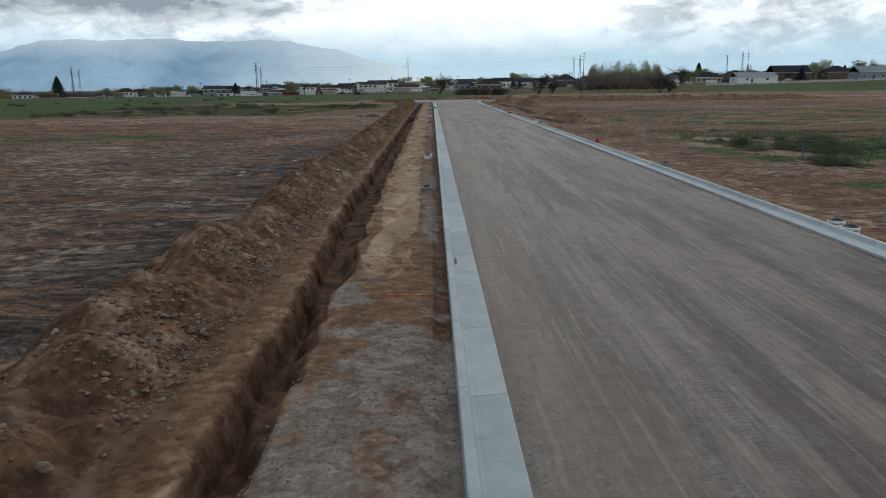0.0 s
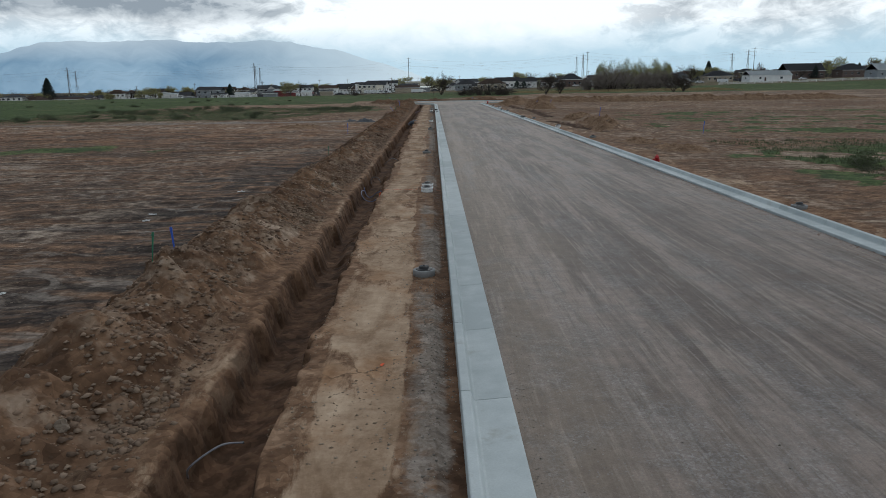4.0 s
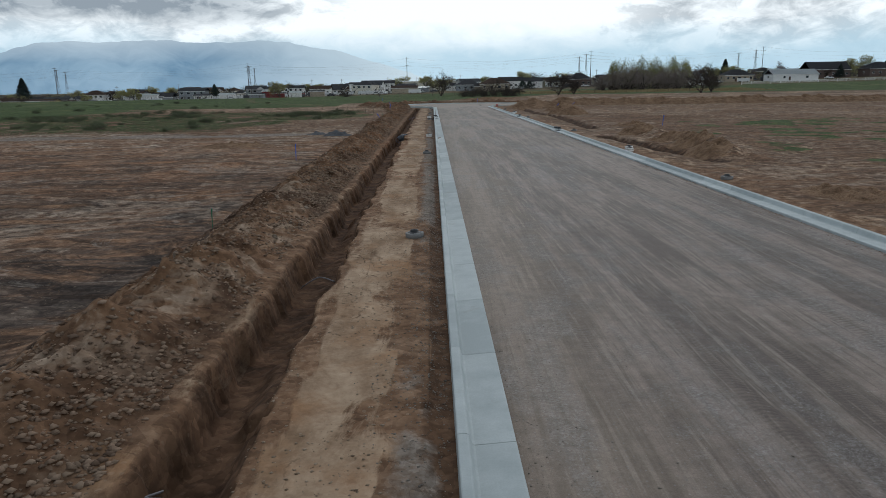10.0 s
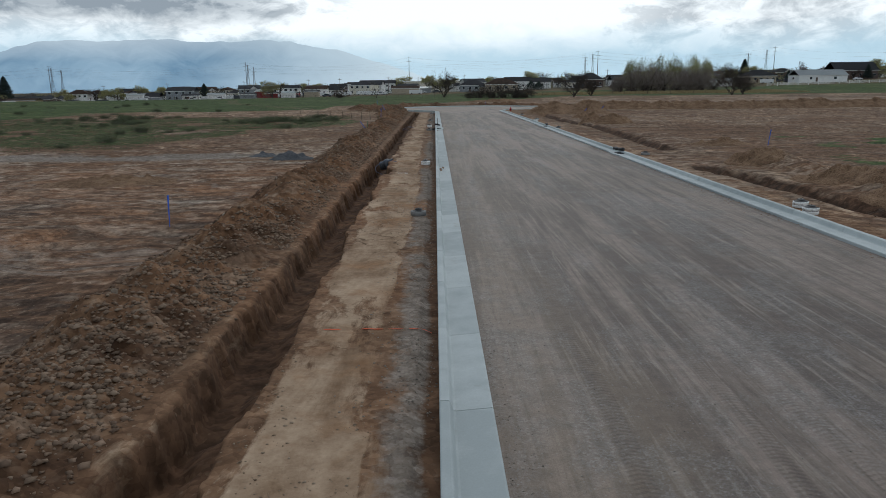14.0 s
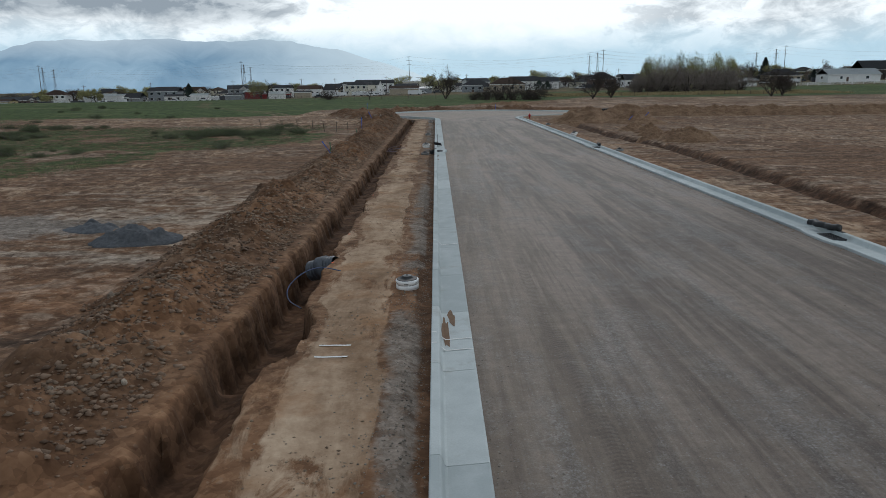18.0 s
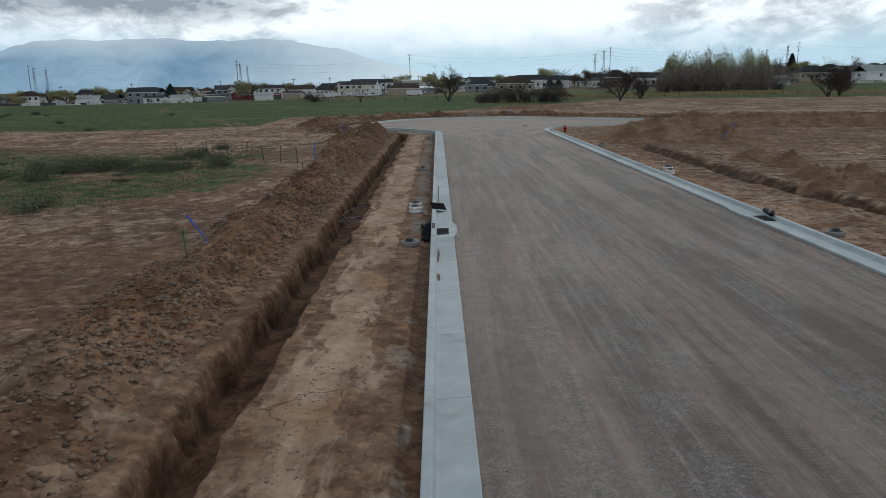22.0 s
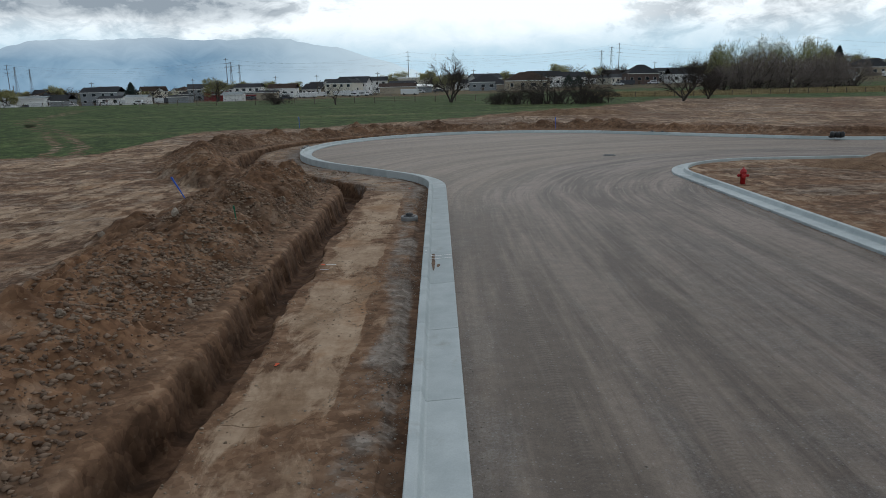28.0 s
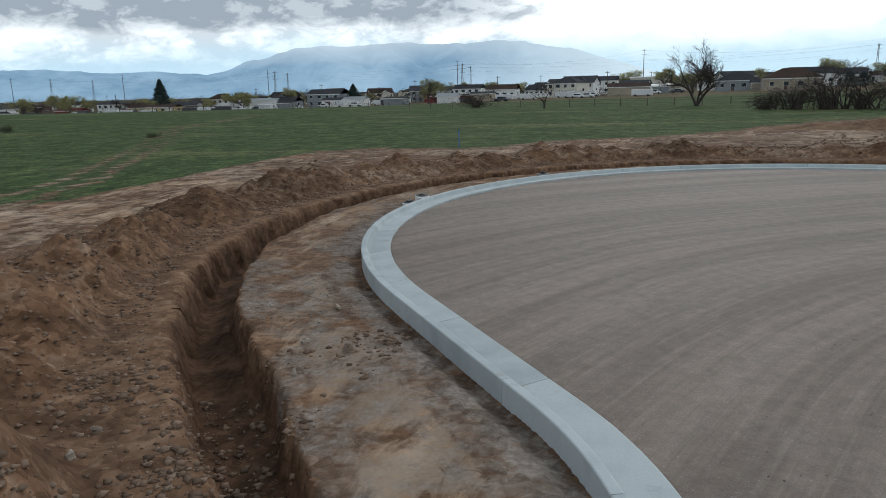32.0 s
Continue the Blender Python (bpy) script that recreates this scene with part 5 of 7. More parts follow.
def hose(name, points, radius, mat, label):
    pts = [Vector(p) for p in points]
    fine = []
    for i in range(len(pts) - 1):
        p0, p1, p2, p3 = pts[max(i - 1, 0)], pts[i], pts[i + 1], pts[min(i + 2, len(pts) - 1)]
        for k in range(8):
            t = k / 8
            fine.append(0.5 * (2 * p1 + (p2 - p0) * t + (2 * p0 - 5 * p1 + 4 * p2 - p3) * t**2 + (3 * p1 - p0 - 3 * p2 + p3) * t**3))
    fine.append(pts[-1])
    top = thing(name, 0, 0, 0, label, "service pipe", "service pipes")
    part("pipe", tube(fine, radius, 8), mat, top, "", True)
    part("end_cap", tube([fine[-1], fine[-1] + (fine[-1] - fine[-2]).normalized() * 0.03], radius * 1.25, 10), MAT["black_plastic"], top)


hose("service_pipe", [(-3.72, 49.3, -0.15), (-3.62, 49.0, -0.4), (-3.4, 48.7, -0.55), (-3.05, 48.5, -0.3), (-2.8, 48.4, -0.2)], 0.016, MAT["hose_blue"], "blue flexible water service pipe looped in the trench")
hose("service_pipe", [(-3.66, 49.1, -0.3), (-3.75, 48.5, -0.2), (-3.72, 48.0, -0.3), (-3.5, 47.6, -0.5), (-3.2, 47.5, -0.55), (-3.0, 47.5, -0.45)], 0.016, MAT["hose_blue"], "blue flexible water service pipe looped in the trench")
hose("service_pipe", [(-2.4, 112.6, -0.06), (-2.95, 112.75, 0.0), (-3.4, 112.6, -0.12), (-3.68, 112.15, -0.35), (-3.6, 111.7, -0.55), (-3.25, 111.4, -0.68)], 0.015, MAT["hose_blue"], "grey-blue service pipe bending out of the trench")
hose("service_pipe", [(-2.30, 150.35, -0.05), (-2.65, 150.10, -0.06), (-3.15, 149.95, -0.10), (-3.60, 150.05, -0.22), (-3.74, 150.35, -0.34), (-3.55, 150.68, -0.38), (-3.15, 150.72, -0.36), (-2.92, 150.55, -0.45)], 0.018, MAT["hose_mauve"], "mauve service pipe looped over the trench edge")
hose("service_pipe", [(-2.72, 152.05, -0.06), (-2.95, 152.15, -0.05), (-3.35, 152.05, -0.12), (-3.66, 151.75, -0.25), (-3.60, 151.45, -0.36), (-3.25, 151.35, -0.40), (-2.95, 151.45, -0.48)], 0.018, MAT["hose_mauve"], "mauve service pipe looped over the trench edge")
hose("service_pipe", [(-3.6, 62.0, -0.45), (-3.4, 61.4, -0.2), (-3.0, 61.2, 0.05), (-2.7, 61.4, -0.1)], 0.014, MAT["hose_grey"], "thin grey pipe end sticking from the trench")
hose("service_pipe", [(-3.7, 24.0, -0.5), (-3.5, 23.6, -0.1), (-3.2, 23.9, 0.02), (-3.0, 24.2, -0.1)], 0.014, MAT["hose_grey"], "thin grey pipe end sticking from the trench")
hose("service_pipe", [(-3.7, 52.9, -0.45), (-3.6, 52.2, -0.1), (-3.3, 52.0, 0.0), (-3.15, 52.4, -0.3)], 0.016, MAT["hose_grey"], "thin grey pipe end sticking from the trench")


# ---- paint and chalk marks ----
def paint_line(name, a, b, width, mat, label, seed, broken=0.25, even=False):
    """Sprayed dashes lying 4 mm over the ground."""
    rng = random.Random(seed)
    bm = bmesh.new()
    a, b = Vector((*a, 0)), Vector((*b, 0))
    d = (b - a).normalized()
    nrm = Vector((-d.y, d.x, 0))
    ll, s = (b - a).length, 0.0
    while s < ll:
        run = rng.uniform(0.12, 0.5)
        if rng.random() > broken:
            n = max(2, int(run / 0.08))
            prev = None
            for k in range(n + 1):
                p = a + d * min(ll, s + run * k / n) + nrm * rng.uniform(-0.012, 0.012) * (0.3 if even else 1.0)
                w = width * (rng.uniform(0.85, 1.0) if even else rng.uniform(0.45, 1.0) * (0.3 if k in (0, n) else 1)) / 2
                row = []
                for q in (p - nrm * w, p + nrm * w):
                    row.append(bm.verts.new((q.x, q.y, over(q.x, q.y) + 0.008)))
                if prev:
                    bm.faces.new((prev[0], row[0], row[1], prev[1]))
                prev = row
        s += run + (0.0 if even else rng.uniform(0.0, 0.1))
    ob = part(name, bm, mat)
    return tagged(ob, label, "ground marking", kind="structure")


def over(x, y):
    """Top of the curb, gutter or ground at a place near the western curb."""
    if -0.001 < x < CURB_W and y < 197:
        return float(np.interp(x, [u for u, _ in PROFILE[1:-1]], [z for _, z in PROFILE[1:-1]]))
    return max(ground_z(x, y), ground_z(x + 0.1, y), ground_z(x - 0.1, y), ground_z(x, y + 0.15), ground_z(x, y - 0.15))


paint_line("orange_mark", (-0.02, 15.9), (-1.45, 15.96), 0.085, MAT["orange_paint"], "bright orange utility line sprayed across the verge", 1, 0.0)
paint_line("orange_mark", (-1.85, 15.96), (-2.7, 16.0), 0.08, MAT["orange_paint"], "faded orange utility line sprayed across the verge", 1, 0.2)
paint_line("orange_mark", (-0.1, 48.55), (-2.95, 48.4), 0.075, MAT["orange_paint"], "faded orange utility line sprayed across the verge", 2, 0.1)
paint_line("orange_mark", (-0.12, 81.75), (-2.75, 81.85), 0.06, MAT["orange_paint"], "faint orange utility line sprayed across the verge", 3, 0.4)
for i, (x, y) in enumerate([(-0.86, 197.75), (-2.3, 177.6), (-1.6, 146.6), (-1.0, 145.9), (-2.75, 113.6), (-2.75, 117.5), (-1.3, 27.0), (-1.4, 163.9), (-2.8, 151.9), (-2.7, 126.0), (-2.58, 184.27)]):
    bm = bmesh.new()
    ring = [bm.verts.new((x + 0.05 * random.uniform(0.4, 1.2) * math.cos(k), y + 0.08 * random.uniform(0.4, 1.2) * math.sin(k), over(x, y) + 0.01)) for k in [j * 0.7 for j in range(9)]]
    bm.faces.new(ring)
    tagged(part("orange_dot", bm, MAT["orange_paint"]), "small orange paint dot sprayed on the earth", "ground marking", kind="structure")
for y0 in (107.2, 106.65):
    paint_line("chalk_mark", (-2.1, y0), (-1.5, y0), 0.06, MAT["white_chalk"], "short white chalk line on tan earth", 5, 0.0, True)
    paint_line("chalk_mark", (0.01, y0), (0.755, y0 - 0.02), 0.05, MAT["white_chalk"], "white chalk line across the curb panel", 6, 0.0, True)
paint_line("chalk_mark", (-2.5, 184.27), (-2.24, 184.26), 0.05, MAT["white_chalk"], "short white chalk line on tan earth", 11, 0.0, True)
paint_line("chalk_mark", (-2.57, 183.74), (-2.36, 183.74), 0.04, MAT["white_chalk"], "short white chalk line on tan earth", 12, 0.0, True)
paint_line("chalk_mark", (0.01, 115.3), (0.755, 115.3), 0.05, MAT["white_chalk"], "white chalk scribble across the curb panel", 7, 0.05, True)
paint_line("chalk_mark", (0.0, 184.3), (0.755, 184.3), 0.055, MAT["white_chalk"], "white chalk line across the curb panel", 8, 0.0, True)
paint_line("chalk_mark", (0.0, 184.62), (0.755, 184.62), 0.055, MAT["white_chalk"], "white chalk line across the curb panel", 9, 0.0, True)


def stain(x, y, rx, ry, seed, label):
    rng = random.Random(seed)
    bm = bmesh.new()
    n = 18
    ring = []
    for r in (0.45, 1.0):
        row = []
        for k in range(n):
            a = 2 * math.pi * k / n
            f = r * (0.9 + 0.22 * math.sin(2 * a + seed) + 0.13 * math.sin(5 * a + 2 * seed) + rng.uniform(-0.06, 0.06))
            px, py = x + rx * f * math.cos(a), y + ry * f * math.sin(a)
            px = min(max(px, 0.19), 0.74) if x < 0.8 else px
            row.append(bm.verts.new((px, py, over(px, py) + 0.005)))
        ring.append(row)
    bm.faces.new(ring[0])
    for k in range(n):
        bm.faces.new((ring[0][k], ring[0][(k + 1) % n], ring[1][(k + 1) % n], ring[1][k]))
    bmesh.ops.recalc_face_normals(bm, faces=bm.faces)
    tagged(part("mud_stain", bm, MAT["mud"]), label, "stain", kind="structure")


for i, (x, y, rx, ry) in enumerate([(0.27, 107.6, 0.07, 1.0), (0.40, 108.45, 0.08, 0.5), (0.27, 184.1, 0.06, 0.8), (0.40, 183.6, 0.06, 0.14), (0.24, 143.0, 0.04, 0.9), (0.24, 18.5, 0.03, 0.5), (0.24, 140.6, 0.04, 0.5)]):
    stain(x, y, rx, ry, 40 + i, "dried brown mud in the gutter")

# stringline offcuts and litter on the field
for i, (x, y, s) in enumerate([(-10.5, 52.6, 0.45), (-12.6, 46.0, 0.4), (-12.35, 34.3, 0.4), (-12.5, 45.0, 0.35)]):
    bm = bmesh.new()
    n = 6
    grid = [[bm.verts.new((x + s * (a / n - 0.5), y + 0.6 * s * (b / n - 0.5), ground_z(x, y) + 0.03 + 0.06 * random.random())) for b in range(n)] for a in range(n)]
    for a in range(n - 1):
        for b in range(n - 1):
            bm.faces.new((grid[a][b], grid[a + 1][b], grid[a + 1][b + 1], grid[a][b + 1]))
    bmesh.ops.solidify(bm, geom=bm.faces[:], thickness=0.01)
    tagged(part("litter", bm, MAT["white_plastic"]), "crumpled white scrap lying on bare dark earth", "litter", "scraps on the field")


# ---- stones and clods ----
def stone_mesh(name, seed, mat):
    bm = bmesh.new()
    bmesh.ops.create_icosphere(bm, subdivisions=2, radius=1.0)
    rng = random.Random(seed)
    off = Vector((rng.uniform(0, 50), rng.uniform(0, 50), rng.uniform(0, 50)))
    for v in bm.verts:
        v.co *= 0.75 + 0.5 * noise.noise(v.co * 1.1 + off) + 0.15 * noise.noise(v.co * 3 + off)
        v.co.z *= 0.7
    me = bpy.data.meshes.new(name)
    bm.to_mesh(me)
    bm.free()
    me.materials.append(mat)
    return me


rock_meshes = [stone_mesh("rock", 11 + k, MAT["pale_stone" if k % 3 == 0 else "stone"]) for k in range(6)]
ROCKS = [(-5.0, 47.9, 0.16), (-5.4, 24.2, 0.13), (-4.9, 70.4, 0.11), (-7.4, 150.6, 0.12), (-6.0, 195.0, 0.14), (-5.6, 23.0, 0.10), (-6.9, 186.0, 0.16), (-9.4, 186.8, 0.2), (-5.3, 192.5, 0.15), (-5.0, 98.8, 0.11)]
rng = random.Random(77)
for k in range(120):
    y = rng.uniform(6, 206)
    ROCKS.append((-rng.uniform(4.7, 8.0), y, rng.uniform(0.05, 0.12)))
for i, (x, y, r) in enumerate(ROCKS):
    ob = new("rock", rock_meshes[i % 6])
    ob.matrix_basis = Matrix.Translation((x, y, ground_z(x, y) + r * 0.25)) @ Euler((rng.uniform(0, 6), rng.uniform(0, 6), rng.uniform(0, 6))).to_matrix().to_4x4() @ Matrix.Diagonal((r * rng.uniform(0.8, 1.3), r, r * rng.uniform(0.8, 1.1), 1))
    tagged(ob, "rough brown stone lying on the dug earth bank", "rock", "stones on the bank")

OCTA = np.array([(0.9, 0.1, 0.1), (-0.8, 0.2, -0.1), (0.1, 0.9, 0.0), (-0.1, -0.85, 0.1), (0.1, 0.1, 0.8), (0.0, -0.1, -0.7)])
OCTA_F = np.array([(0, 2, 4), (2, 1, 4), (1, 3, 4), (3, 0, 4), (2, 0, 5), (1, 2, 5), (3, 1, 5), (0, 3, 5)])


def scatter(name, px, py, size, mat, label, category, lift=0.05, flat=0.6, seed=3, extra=0.0):
    """Many small angular stones or clods as one object."""
    gen = np.random.default_rng(seed)
    n = len(px)
    z, _ = terrain(px, py)
    z = z + extra
    turn = gen.uniform(0, 2 * np.pi, n)
    jit = OCTA[None] * gen.uniform(0.55, 1.25, (n, 6, 1)) * size[:, None, None]
    jit[:, :, 2] *= flat
    c, s = np.cos(turn)[:, None], np.sin(turn)[:, None]
    co = np.stack([px[:, None] + jit[:, :, 0] * c - jit[:, :, 1] * s, py[:, None] + jit[:, :, 0] * s + jit[:, :, 1] * c, (z + size * lift)[:, None] + jit[:, :, 2]], -1).reshape(-1, 3)
    faces = (OCTA_F[None] + 6 * np.arange(n)[:, None, None]).reshape(-1, 3)
    me = bpy.data.meshes.new(name)
    me.vertices.add(len(co))
    me.vertices.foreach_set("co", co.ravel())
    me.loops.add(faces.size)
    me.loops.foreach_set("vertex_index", faces.ravel().astype(np.int32))
    me.polygons.add(len(faces))
    me.polygons.foreach_set("loop_start", np.arange(0, faces.size, 3, dtype=np.int32))
    me.update(calc_edges=True)
    me.materials.append(mat)
    return tagged(new(name, me), label, category, kind="stuff")


def island(name, dark, light):
    def build(n, w):
        each = n.add("ShaderNodeNewGeometry").outputs["Random Per Island"]
        f = n.math("ADD", n.math("MULTIPLY", each, 0.75), n.math("MULTIPLY", n.noise(w, 18.0, 3), 0.25))
        return n.mix(f, dark, light), n.noise(w, 60.0, 2)
    return material(name, build, 0.95, 0, 0.3, 0.01, 0.15)


gen = np.random.default_rng(5)


def along_west(n, lo, hi, a=6.0, b=205.0):
    """Places beside the western curb, by distance behind it, thickest where the bank is steep."""
    y = a + (b - a) * gen.random(n)
    return -(lo + (hi - lo) * gen.random(n)), y


cx, cy = along_west(95000, 4.3, 8.4)
keep = fbm(cx, cy, 0.45, 3, 141) + 0.5 * gen.random(len(cx)) > 0.20
cx, cy = cx[keep], cy[keep]
scatter("clods", cx, cy, 0.018 + 0.095 * gen.random(len(cx)) ** 2.8, island("clod_earth", (0.085, 0.054, 0.038), (0.30, 0.205, 0.145)), "loose clods and stones of dug brown earth", "clods", seed=1)
n_c = 190
clump_y = np.repeat(gen.uniform(6, 200, n_c), 90) + gen.normal(0, 0.75, n_c * 90)
clump_x = -np.repeat(gen.uniform(4.6, 6.2, n_c), 90) + gen.normal(0, 0.26, n_c * 90)
scatter("rubble", clump_x, clump_y, 0.020 + 0.10 * gen.random(n_c * 90) ** 2.4, island("rubble_stone", (0.10, 0.066, 0.046), (0.30, 0.215, 0.155)), "pale stones slid to the foot of the bank", "rubble", seed=2)
for hx_c, hy_c, spread_c, n_p in ((-5.4, 183.6, 0.8, 520), (-5.2, 186.5, 0.5, 200), (-6.1, 117.4, 0.45, 260), (-4.8, 112.3, 0.3, 160), (-5.6, 40.6, 0.6, 300), (-5.3, 46.5, 0.5, 200)):
    scatter("rubble", hx_c + gen.normal(0, spread_c, n_p), hy_c + gen.normal(0, spread_c, n_p), 0.025 + 0.10 * gen.random(n_p) ** 3, bpy.data.materials["rubble_stone"], "heap of pale broken stones on the bank's flank", "rubble", seed=int(hy_c))
gx_, gy_ = -(0.03 + gen.gamma(1.9, 0.24, 40000)), gen.uniform(6, 197, 40000)
keep = fbm(gx_ * 0.4, gy_, 0.3, 3, 143) + 0.6 * gen.random(len(gx_)) > 0.12
gx_, gy_ = gx_[keep], gy_[keep]
scatter("gravel", gx_, gy_, 0.010 + 0.026 * gen.random(len(gx_)) ** 2.6, island("crushed_gravel", (0.10, 0.084, 0.072), (0.33, 0.29, 0.25)), "grey crushed gravel spilled along the curb's back", "gravel", seed=4)
vx, vy = along_west(34000, 0.9, 2.85, 6, 200)
keep = fbm(vx, vy * 0.6, 0.6, 3, 144) + 0.4 * gen.random(len(vx)) > 0.22
vx, vy = vx[keep], vy[keep]
scatter("pebbles", vx, vy, 0.008 + 0.034 * gen.random(len(vx)) ** 3, island("verge_pebbles", (0.13, 0.085, 0.056), (0.40, 0.31, 0.23)), "small pebbles pressed in the tan verge", "pebbles", seed=6)
ang = gen.uniform(150, 222, 12000)
rad = R_BULB + gen.uniform(0.05, 2.7, 12000)
scatter("gravel", BULB[0] + rad * np.cos(np.radians(ang)), BULB[1] + rad * np.sin(np.radians(ang)), 0.008 + 0.022 * gen.random(12000) ** 2, bpy.data.materials["crushed_gravel"], "grey crushed gravel spread behind the bulb's curb", "gravel", seed=7)
rad = R_BULB + gen.uniform(4.5, 8.5, 14000)
ang = gen.uniform(60, 226, 14000)
scatter("clods", BULB[0] + rad * np.cos(np.radians(ang)), BULB[1] + rad * np.sin(np.radians(ang)), 0.02 + 0.09 * gen.random(14000) ** 3, bpy.data.materials["clod_earth"], "loose clods on the curved earth bank", "clods", seed=8)
rx_, ry_ = CURB_W + 0.04 + gen.gamma(1.2, 0.22, 9000), gen.uniform(6, 198, 9000)
scatter("gravel", rx_, ry_, 0.007 + 0.016 * gen.random(9000) ** 2, bpy.data.materials["crushed_gravel"], "loose gravel along the gutter's lip", "gravel", seed=9)
rx_, ry_ = gen.uniform(1.0, 11.6, 16000), gen.uniform(6, 226, 16000)
scatter("gravel", rx_, ry_, 0.008 + 0.020 * gen.random(16000) ** 3, bpy.data.materials["crushed_gravel"], "single loose stones on the gravel street", "gravel", seed=10)
rx_, ry_ = EAST_X - CURB_W - 0.02 - gen.gamma(1.2, 0.16, 9000), gen.uniform(15, 198, 9000)
keep = fbm(rx_ * 0, ry_, 0.2, 3, 151) + 0.5 * gen.random(9000) > 0.1
scatter("gravel", rx_[keep], ry_[keep], 0.01 + 0.03 * gen.random(int(keep.sum())) ** 2, bpy.data.materials["clod_earth"], "dark crumbs of earth along the far gutter's lip", "gravel", seed=13)
ex_, ey_ = EAST_X + gen.uniform(0.1, 9.0, 3000), gen.uniform(15, 200, 3000)
scatter("clods", ex_, ey_, 0.012 + 0.05 * gen.random(3000) ** 4, bpy.data.materials["clod_earth"], "scattered clods on the far verge", "clods", seed=11)
fx_, fy_ = -gen.uniform(8.5, 22.0, 9000), gen.uniform(15, 235, 9000)
scatter("clods", fx_, fy_, 0.010 + 0.05 * gen.random(9000) ** 5, bpy.data.materials["clod_earth"], "scattered clods on the scraped field", "clods", seed=12)


# ---- earth mounds ----
def mound(x, y, rx, ry, h, turn, seed, label, mat="heap"):
    n, m = 72, 36
    c, s = math.cos(radians(turn)), math.sin(radians(turn))
    a = np.linspace(0, 2 * np.pi, n, endpoint=False)
    r = np.linspace(0, 1, m)
    A, R = np.meshgrid(a, r)
    out = 1 + 0.22 * fbm(np.cos(A) * 2 + seed, np.sin(A) * 2, 1.0, 3, seed)
    lx, ly = R * rx * np.cos(A) * out, R * ry * np.sin(A) * out
    X, Y = x + lx * c - ly * s, y + lx * s + ly * c
    base, _ = terrain(X.ravel(), Y.ravel())
    top = 0.86 * h * np.clip(1 - R, 0, 1) ** 0.95 * (1 + 0.5 * fbm(X, Y, 0.55, 3, seed + 5)) + (0.24 * fbm(X, Y, 1.3, 3, seed + 9) + 0.12 * fbm(X, Y, 3.6, 3, seed + 12)) * np.minimum(1, 2.2 * (1 - R)) * min(1.0, h + 0.2)
    near_, own_ = cells(X.ravel(), Y.ravel(), 2.4, seed)
    top = top + ((0.10 if rx > 6 else 0.20) * own_**2 * np.clip(1.2 - 1.6 * near_, 0, 1)).reshape(X.shape) * np.minimum(1, 3.0 * (1 - R))
    Z = base.reshape(X.shape) + np.where(R > 0.985, -0.06, np.maximum(top, 0.0))
    verts = [(0, 0, 0)] * 0 + list(zip((X - x).ravel(), (Y - y).ravel(), (Z - ground_z(x, y)).ravel()))
    faces = [(i * n + k, i * n + (k + 1) % n, (i + 1) * n + (k + 1) % n, (i + 1) * n + k) for i in range(1, m - 1) for k in range(n)]
    faces += [(0, n + k, n + (k + 1) % n) for k in range(n)]
    faces = [f[::-1] if len(f) == 4 else f for f in faces]
    me = mesh_of(verts, faces, "dirt_mound", MAT[mat], True)
    ob = new("dirt_mound", me)
    ob.location = (x, y, ground_z(x, y))
    return tagged(ob, label, "dirt mound", "dirt mounds")


def heap_build(n, w):
    a, b, f = n.noise(w, 0.8, 5, 0.6), n.noise(w, 4.0, 4, 0.6), n.noise(w, 22.0, 4, 0.7)
    c = n.mix(n.ramp(a, 0.35, 0.65), (0.150, 0.090, 0.055), (0.265, 0.165, 0.103))
    c = n.mix(n.ramp(b, 0.45, 0.7, 0.0, 0.5), c, (0.105, 0.068, 0.046))
    c = n.mix(0.9, c, n.mix(n.ramp(f, 0.36, 0.64), (0.15, 0.15, 0.15), (0.85, 0.85, 0.85)), "SOFT_LIGHT")
    return c, f


MAT["heap"] = material("heaped_earth", heap_build, 0.97, 0, 0.5, 0.03, 0.1)
MOUNDS = [
    (19.6, 186.0, 5.4, 4.6, 1.9, 10), (24.0, 182.0, 4.4, 3.2, 1.2, -20), (16.4, 182.5, 2.0, 2.4, 0.5, 0),
    (20.8, 153.2, 2.5, 2.2, 1.25, 0), (20.2, 167.6, 1.7, 1.6, 0.8, 0), (20.9, 164.2, 1.6, 1.5, 0.9, 0), (19.8, 158.8, 1.5, 1.5, 0.8, 0), (21.9, 159.0, 1.9, 1.7, 0.75, 0), (18.8, 155.6, 1.6, 1.4, 0.6, 0),
    (17.9, 108.6, 1.5, 1.7, 0.85, 20), (18.4, 101.2, 1.8, 1.9, 0.6, 60), (18.2, 95.0, 1.9, 2.1, 0.65, 10), (17.6, 90.8, 1.7, 2.0, 0.55, 0), (19.6, 98.4, 1.7, 1.6, 0.7, 0),
    (16.9, 257.0, 9.0, 3.0, 0.7, 0), (17.3, 66.0, 1.8, 2.6, 0.35, 10), (16.6, 73.0, 1.6, 2.2, 0.3, 0), (21.5, 122.0, 2.2, 1.8, 0.4, 0), (-17.5, 106.5, 3.6, 2.0, 0.35, 0),
]
# long pushed-up bank across the eastern lot
MOUNDS += [(28.5 + 4.2 * k, 201.6 - 0.29 * k, 9.0, 3.2, 1.62 + 0.12 * math.sin(k * 2.1), -4) for k in range(18)]
for i, (x, y, rx, ry, h, turn) in enumerate(MOUNDS):
    mound(x, y, rx, ry, h, turn, 200 + 7 * i, "low heap of dug reddish brown earth on bare ground" if h < 1 else "tall heap of dug reddish brown earth with loose clods")


